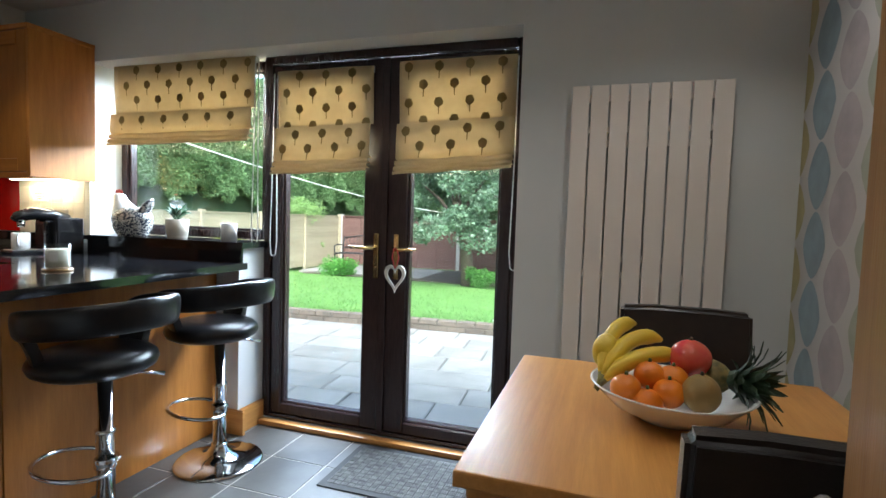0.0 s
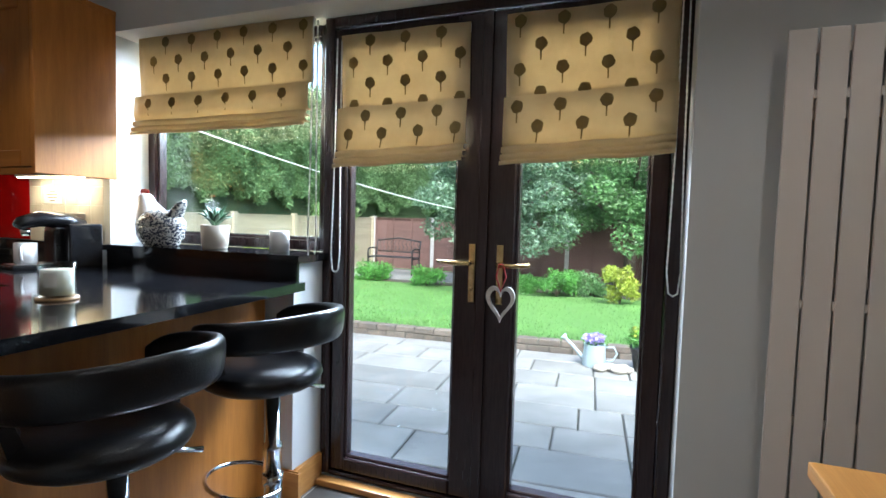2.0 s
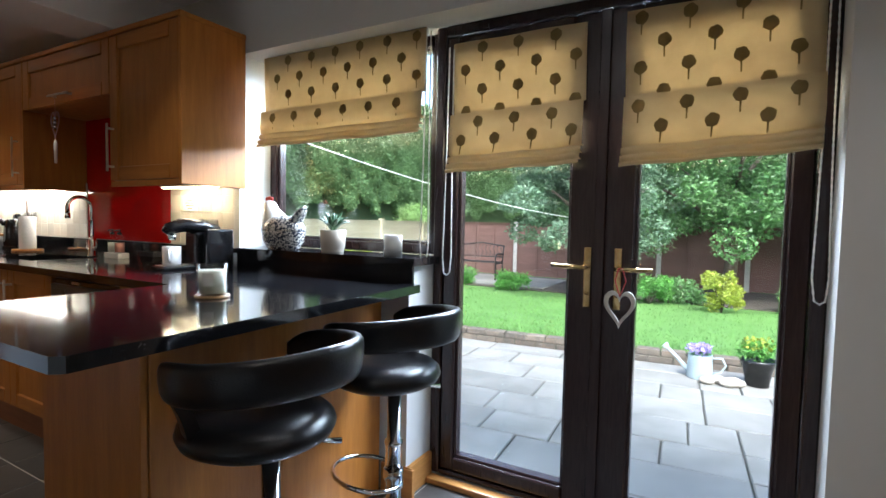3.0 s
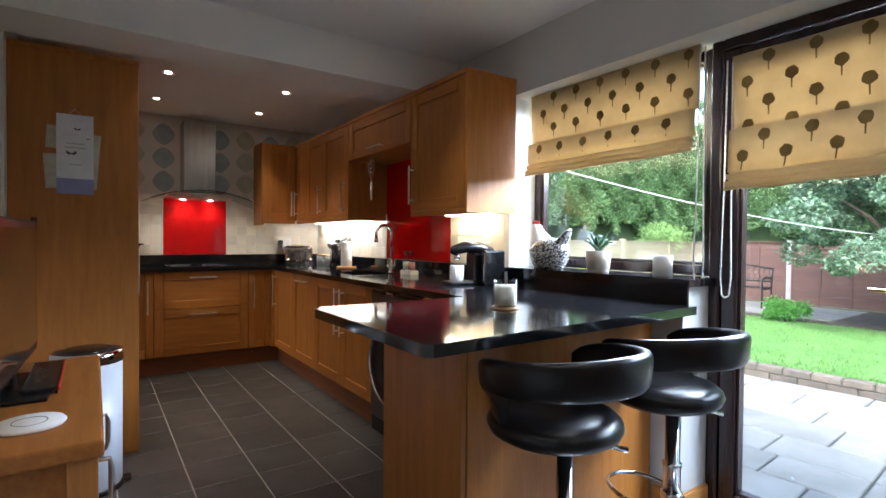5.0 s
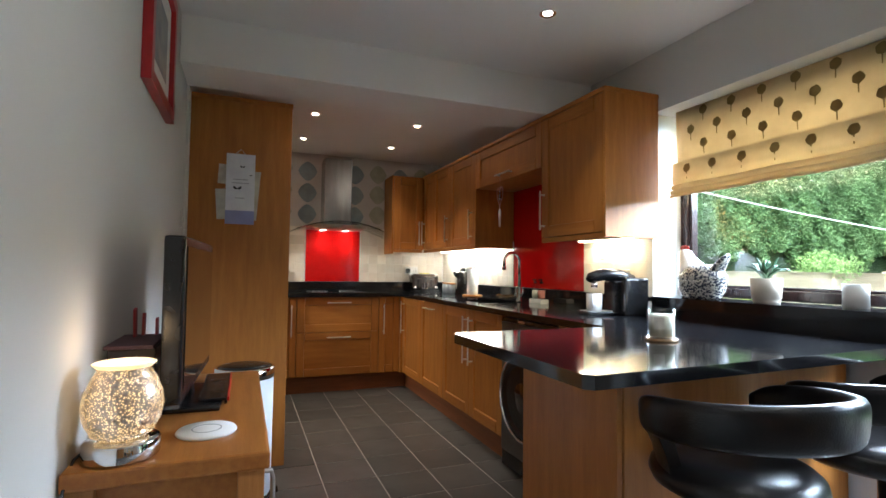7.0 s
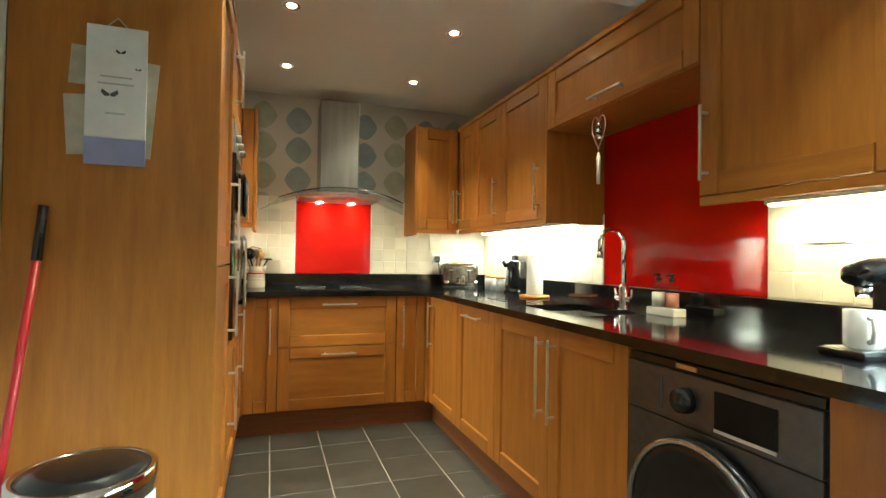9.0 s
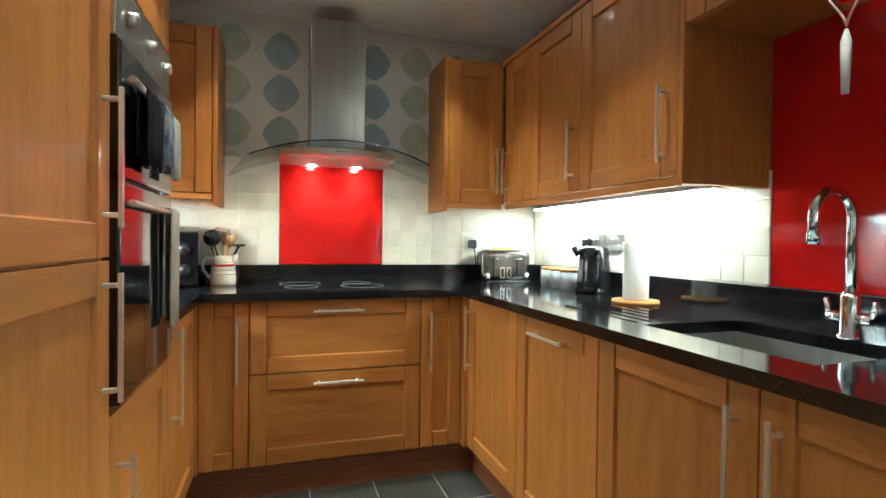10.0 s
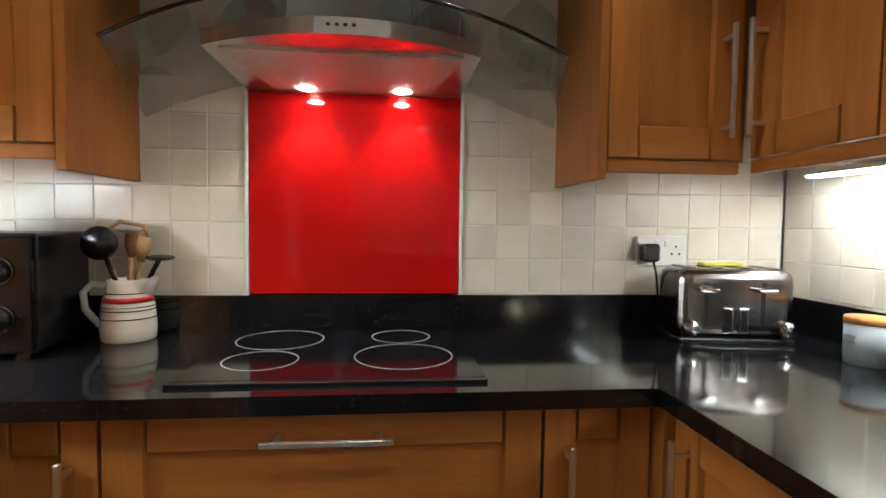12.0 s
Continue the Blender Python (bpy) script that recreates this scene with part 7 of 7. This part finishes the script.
def hedge(label, x0, x1, y0, y1, z0, z1, face, seed, count):
    """A clipped hedge: a core box coloured as inner shade, and sprays all over the face seen from the house."""
    h = thing("hedge", ((x0 + x1) / 2, (y0 + y1) / 2, z0), label, "hedge")
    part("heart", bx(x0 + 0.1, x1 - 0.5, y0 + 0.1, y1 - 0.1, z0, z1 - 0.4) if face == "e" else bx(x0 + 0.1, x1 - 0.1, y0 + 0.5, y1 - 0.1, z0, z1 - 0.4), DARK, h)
    r = np.random.default_rng(seed)
    a = r.random(count)
    low = 1.9 + 0.15 * np.sin(a * 70) + 0.1 * np.sin(a * 163)
    z = z0 + low + (z1 - z0 - low) * r.random(count)
    lump = 0.07 * np.sin(a * 31 + 2.1 * z) + 0.05 * np.sin(a * 57 - 3.3 * z + 1) + 0.04 * np.sin(7 * z + a * 90)
    out = lump - 0.22 * r.random(count) ** 2 + 0.05
    if face == "e":
        P = np.stack([x1 - 0.25 + out, y0 + (y1 - y0) * a, z], 1)
    else:
        P = np.stack([x0 + (x1 - x0) * a, y0 + 0.25 - out, z], 1)
    V, F = leaves(P, 0.065, r, 0.5, 0.6)
    leaf_object("foliage", V, F, HEDGE, h)
    top = np.stack([x0 + (x1 - x0) * r.random(6000), y0 + (y1 - y0) * r.random(6000), z1 - 0.4 + 0.4 * r.random(6000)], 1)
    V, F = leaves(top, 0.2, r, -0.6, 0.5)
    leaf_object("top_growth", V, F, HEDGE, h)


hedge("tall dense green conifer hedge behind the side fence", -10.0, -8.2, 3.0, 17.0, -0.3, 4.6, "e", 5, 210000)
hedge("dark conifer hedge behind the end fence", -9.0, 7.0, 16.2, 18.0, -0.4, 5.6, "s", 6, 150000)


# fences
def fence_run(label, name_boards, start, step, count, boards, height, mat, post_mat, sag):
    """Overlapped boards between posts, bay by bay along one axis."""
    fx, fy = start
    fe = thing("fence", (fx, fy, -0.4), label, "fence")
    sx, sy = step
    L = math.hypot(sx, sy)
    ux, uy = sx / L, sy / L
    nx, ny = uy, -ux
    for k in range(count):
        ox, oy = fx + sx * k, fy + sy * k
        base = ground_z(oy) - 0.02
        m = Matrix(((ux, nx, 0, ox), (uy, ny, 0, oy), (0, 0, 1, 0), (0, 0, 0, 1)))
        bm = bmesh.new()
        obox(bm, m, -0.05, 0.05, -0.05, 0.05, base - 0.3, height + 0.06)
        part("post", bm, post_mat, fe)
        hb = (height - base - 0.15) / boards
        for i in range(boards):
            bm = bmesh.new()
            z = base + 0.15 + i * hb
            mm = m @ Matrix.Translation((0, 0.012, z)) @ Matrix.Rotation(radians(4), 4, "X")
            obox(bm, mm, 0.052, L - 0.052, 0.0, 0.012, -0.012, hb + 0.018)
            part("board", bm, mat, fe)
        for i in (0.04, 0.34, 0.65, 0.955):
            bm = bmesh.new()
            obox(bm, m, L * i - 0.018, L * i + 0.018, 0.032, 0.058, base + 0.12, height - 0.005)
            part("batten", bm, mat, fe)
        bm = bmesh.new()
        obox(bm, m, 0.052, L - 0.052, -0.012, 0.058, height - 0.004, height + 0.018)
        part("capping", bm, mat, fe)
    return fe


fence_run("weathered pale larch-lap panel fence", "board", (-7.4, 14.0), (0.0, -1.83), 6, 9, 1.16, LARCH, LARCH, 0)
fence_run("dark brown panel fence with concrete posts", "board", (-7.35, 14.05), (1.85, 0.0), 8, 9, 1.17, BROWN_FENCE, CONCRETE, 0)


# trees and shrubs
def tree(label, base, top, spread, blobs, mat, seed, per, size, lean=(0, 0), aspect=0.5):
    t = thing("tree", base, label, "tree")
    r = random.Random(seed)
    bm = bmesh.new()
    b0 = Vector(base)
    crown = Vector((base[0] + lean[0], base[1] + lean[1], base[2] + top * 0.55))
    pts = [b0 + (crown - b0) * s + Vector((0.06 * math.sin(5 * s), 0, 0)) for s in [k / 8 for k in range(9)]]
    tube(bm, pts, [0.15 - 0.008 * k for k in range(9)], 10)
    for k in range(8):
        a = k * 2.4
        s0 = pts[4 + k % 4]
        e = s0 + Vector((math.cos(a) * spread * 0.6, math.sin(a) * spread * 0.6, top * 0.22 + 0.2 * r.random()))
        tube(bm, [s0, s0.lerp(e, 0.5) + Vector((0, 0, 0.12)), e], [0.06, 0.04, 0.012], 6)
    part("trunk", bm, BARK, t)
    cs = []
    for k in range(blobs):
        a, q = r.uniform(0, 6.28), r.random() ** 0.5
        h = r.uniform(0.25, 1.0)
        w = spread * (1.0 - 0.55 * abs(h - 0.5) * 1.4)
        cs.append((crown.x + q * w * math.cos(a), crown.y + q * w * math.sin(a), base[2] + top * h, r.uniform(0.22, 0.48)))
    rr = np.random.default_rng(seed)
    V, F = leaves(blob_points(rr, cs, per), size, rr, 0.2, aspect)
    leaf_object("crown", V, F, mat, t)


tree("holly tree with pale glossy leaves and bare lower trunk", (-2.55, 11.0, -0.3), 4.4, 1.7, 95, HOLLY, 3, 420, 0.085, (-0.35, 0.0))
tree("broad green laurel tree by the end fence", (-0.4, 13.0, -0.4), 5.0, 2.7, 150, LAUREL, 8, 380, 0.095, (0.2, 0))
tree("large green evergreen behind the lawn", (2.6, 12.6, -0.4), 5.2, 2.0, 95, HOLLY, 9, 350, 0.095, (0.1, 0))


def shrub(label, x, y, r0, height, mat, seed, n=14, per=170, size=0.07):
    s = thing("shrub", (x, y, ground_z(y)), label, "shrub", "shrubs along the lawn")
    rr = random.Random(seed)
    cs = [(x + rr.uniform(-1, 1) * r0 * 0.6, y + rr.uniform(-1, 1) * r0 * 0.6, ground_z(y) + height * rr.uniform(0.15, 0.8), r0 * rr.uniform(0.28, 0.45)) for k in range(n)]
    bm = bmesh.new()
    for cx, cy, cz, r in cs[:6]:
        tube(bm, [(x, y, ground_z(y)), ((x + cx) / 2, (y + cy) / 2, cz * 0.4), (cx, cy, cz)], [0.012, 0.009, 0.004], 5)
    part("stems", bm, BARK, s)
    g = np.random.default_rng(seed)
    V, F = leaves(blob_points(g, cs, per, 0.6), size, g, -0.2, 0.45)
    leaf_object("foliage", V, F, mat, s)


shrub("golden green rounded shrub", -0.42, 10.3, 0.36, 0.74, GOLD, 1)
shrub("leafy green plant at the edge of the lawn", -1.6, 10.8, 0.45, 0.6, FERN, 2)
shrub("leafy green plant at the edge of the lawn", -2.3, 10.9, 0.35, 0.4, FERN, 3)
shrub("leafy green plant at the edge of the lawn", -4.4, 11.0, 0.4, 0.38, FERN, 4)
shrub("low green plant beside the bench", -5.9, 11.4, 0.5, 0.4, FERN, 5)
shrub("golden shrub in front of the side fence", -6.8, 8.55, 0.5, 1.0, GOLD, 6, 18, 240)
shrub("rounded light green conifer by the side fence", -7.98, 12.6, 0.85, 2.3, foliage("light_conifer_spray", (0.20, 0.34, 0.10), (0.28, 0.42, 0.15), 0.6), 7, 30, 420)
shrub("dark leafy plant under the trees", -1.0, 11.3, 0.4, 0.5, LAUREL, 8)
shrub("dark leafy plant under the trees", 0.9, 11.2, 0.5, 0.7, LAUREL, 9)
setting("ground_bed", bx(-6.9, 6.0, 11.3, 14.0, -0.5, -0.27), SOIL, "dark planting bed under the trees", "flower bed")
setting("pavement_seat", bx(-7.2, -3.9, 11.6, 13.6, -0.5, -0.25), STONE, "small stone terrace under the bench", "paving")

bench = thing("garden_bench", (-6.0, 12.6, -0.25), "black cast-iron garden bench with slatted seat", "bench")
IRON = material("black_iron", (0.02, 0.021, 0.022), 0.45, 0.3, None, 30)
for k in range(5):
    part("slat", bx(-6.62, -5.38, 12.38 + k * 0.085, 12.44 + k * 0.085, 0.17, 0.19, 0.004, 1), IRON, bench)
for x in (-6.62, -5.38):
    bm = bmesh.new()
    tube(bm, [(x, 12.36, -0.25), (x, 12.38, 0.0), (x, 12.36, 0.2), (x, 12.36, 0.36), (x, 12.5, 0.4), (x, 12.8, 0.38)], 0.02, 8)
    tube(bm, [(x, 12.92, -0.25), (x, 12.8, 0.1), (x, 12.84, 0.4), (x, 12.9, 0.6)], 0.02, 8)
    tube(bm, [(x, 12.37, 0.15), (x, 12.8, 0.15)], 0.016, 8)
    part("leg_frame", bm, IRON, bench)
bm = bmesh.new()
tube(bm, [(-6.62, 12.9, 0.58), (-6.3, 12.9, 0.62), (-6.0, 12.9, 0.66), (-5.7, 12.9, 0.62), (-5.38, 12.9, 0.58)], 0.018, 8)
tube(bm, [(-6.62, 12.84, 0.3), (-5.38, 12.84, 0.3)], 0.014, 8)
for k in range(11):
    x = -6.55 + k * 0.11
    tube(bm, [(x, 12.84, 0.3), (x + 0.05, 12.86, 0.42), (x - 0.02, 12.88, 0.5), (x + 0.03, 12.9, 0.6)], 0.009, 6)
part("backrest", bm, IRON, bench, "scrolled cast-iron back")

can = thing("watering_can", (-0.56, 5.72, -0.15), "pale blue metal watering can planted with violet flowers", "watering can")
BLUE_TIN = material("pale_blue_tin", (0.50, 0.60, 0.64), 0.4, 0.2, (0.42, 0.52, 0.56), 10)
bm = bmesh.new()
lathe(bm, [(0, 0), (0.1, 0), (0.105, 0.01), (0.095, 0.2), (0.098, 0.205), (0.085, 0.2), (0.08, 0.16), (0, 0.16)], (-0.56, 5.72, -0.15), 28)
part("body", bm, BLUE_TIN, can)
bm = bmesh.new()
tube(bm, [(-0.65, 5.72, -0.10), (-0.74, 5.72, 0.0), (-0.83, 5.72, 0.085)], [0.022, 0.015, 0.012], 10)
tube(bm, [(-0.82, 5.72, 0.075), (-0.85, 5.72, 0.105)], [0.014, 0.035], 12)
part("spout", bm, BLUE_TIN, can)
bm = bmesh.new()
tube(bm, [(-0.465, 5.72, 0.03), (-0.39, 5.72, 0.04), (-0.36, 5.72, -0.02), (-0.40, 5.72, -0.09), (-0.458, 5.72, -0.1)], 0.008, 8)
part("handle", bm, BLUE_TIN, can)
g = np.random.default_rng(21)
VIOLET = foliage("violet_petal", (0.28, 0.20, 0.55), (0.5, 0.42, 0.7), 0.6)
V, F = leaves(blob_points(g, [(-0.56, 5.72, 0.09, 0.07), (-0.52, 5.70, 0.11, 0.05), (-0.61, 5.7, 0.1, 0.05)], 70, 0.5), 0.035, g, -0.4, 0.9)
leaf_object("flowers", V, F, VIOLET, can)
V, F = leaves(blob_points(g, [(-0.56, 5.72, 0.06, 0.075)], 90, 0.5), 0.04, g, -0.2, 0.5)
leaf_object("leaves", V, F, FERN, can)
pot = thing("flower_pot", (-0.13, 5.72, -0.15), "black plastic pot of yellow flowers on the patio", "plant pot")
bm = bmesh.new()
lathe(bm, [(0, 0), (0.085, 0), (0.12, 0.2), (0.128, 0.2), (0.128, 0.225), (0.115, 0.225), (0.11, 0.19), (0, 0.19)], (-0.13, 5.72, -0.15), 28)
part("pot", bm, BLACK, pot)
V, F = leaves(blob_points(g, [(-0.13, 5.72, 0.12, 0.12), (-0.2, 5.7, 0.14, 0.08), (-0.05, 5.7, 0.15, 0.09)], 110, 0.6), 0.06, g, -0.3, 0.3)
leaf_object("leaves", V, F, FERN, pot)
V, F = leaves(blob_points(g, [(-0.2, 5.7, 0.19, 0.07), (-0.08, 5.7, 0.21, 0.07)], 40, 0.5), 0.04, g, -0.4, 0.8)
leaf_object("flowers", V, F, GOLD, pot)
COBBLE = material("pale_cobble", (0.5, 0.46, 0.4), 0.8, 0, (0.38, 0.34, 0.28), 9, (1, 1, 1), 0.3, 40, 0.2)
for x, y, r in ((-0.50, 5.55, 0.05), (-0.42, 5.62, 0.055), (-0.34, 5.56, 0.06), (-0.27, 5.60, 0.05), (-0.30, 5.68, 0.045)):
    bm = bmesh.new()
    ball(bm, (x, y, -0.152 + r * 0.6), r, (1.25, 0.9, 0.65), 14)
    whole("stone", bm, COBBLE, "smooth rounded pale cobble on the patio", "stone", "", "cobbles by the watering can")
bm = bmesh.new()
pts = []
for k in range(31):
    s = k / 30
    p = Vector((-4.35, 2.95, 2.2)).lerp(Vector((-3.0, 10.6, 1.30)), s)
    p.z -= 0.30 * 4 * s * (1 - s) * 0.5
    pts.append(p)
tube(bm, pts, 0.006, 6)
whole("clothes_line", bm, MATT_WHITE, "white rope clothes line across the garden", "clothes line")

# ---- tiles, last ----
def tile_mesh(name, sx, sy, sz, bevel, mat):
    b = bx(-sx / 2, sx / 2, -sy / 2, sy / 2, -sz / 2, sz / 2, bevel, 1)
    me = bpy.data.meshes.new(name)
    b.to_mesh(me)
    b.free()
    me.materials.append(mat)
    return me


PITCH = 0.2895
fm = tile_mesh("tile", PITCH - 0.006, PITCH - 0.006, 0.012, 0.0012, SLATE)
for i in range(-20, 4):
    for j in range(-3, 6):
        x, y = -0.07 + (i + 0.5) * PITCH, 0.964 + (j + 0.5) * PITCH
        if -5.5 < x < EAST - 0.1 and SOUTH - 0.05 < y < 2.66:
            t = new("tile", fm)
            t.location = (x, y, -0.006)
            t.parent = floor
north_wall, west_wall = bpy.data.objects["wall_north"], bpy.data.objects["wall_west"]
rng = random.Random(5)
TP = 0.0908
wn_mesh = tile_mesh("tile", TP - 0.0017, 0.008, TP - 0.0017, 0.0018, TILE)
ww_mesh = tile_mesh("tile", 0.008, TP - 0.0017, TP - 0.0017, 0.0018, TILE)
setting("trim_tile_bed_north", bx(-5.67, -4.132, NORTH - 0.0160, NORTH - 0.0005, 1.0, 1.33), WGROUT, "pale grout between the wall tiles", "grout")
setting("trim_tile_bed_window", bx(-3.208, -2.62, NORTH - 0.0160, NORTH - 0.0005, 1.0, 1.33), WGROUT, "pale grout between the wall tiles", "grout")
bm = bmesh.new()
box(bm, WEST + 0.0005, WEST + 0.0125, SOUTH + 0.01, 1.103, 1.0, 1.545)
box(bm, WEST + 0.0005, WEST + 0.0125, 1.663, NORTH - 0.017, 1.0, 1.545)
setting("trim_tile_bed_west", bm, WGROUT, "pale grout between the wall tiles", "grout")
for row in range(4):
    for a, n in ((-5.665, 17), (-3.205, 6)):
        for k in range(n):
            x = a + (k + 0.5) * TP
            if x + TP / 2 < (-4.12 if n > 6 else -2.6):
                t = new("tile", wn_mesh)
                t.matrix_basis = pose(x, NORTH - 0.0135 + rng.uniform(-0.0006, 0.0006), 1.005 + (row + 0.5) * TP, rng.uniform(-0.4, 0.4), 0, rng.uniform(-0.5, 0.5))
                t.parent = north_wall
for row in range(6):
    for a, n, d in ((1.103, 9, -1), (1.663, 10, 1)):
        for k in range(n):
            y = a + d * (k + 0.5) * TP
            if SOUTH + 0.04 < y < NORTH - 0.05:
                t = new("tile", ww_mesh)
                t.matrix_basis = pose(WEST + 0.010 + rng.uniform(-0.0006, 0.0006), y, 1.005 + (row + 0.5) * TP, 0, rng.uniform(-0.4, 0.4), rng.uniform(-0.5, 0.5))
                t.parent = west_wall
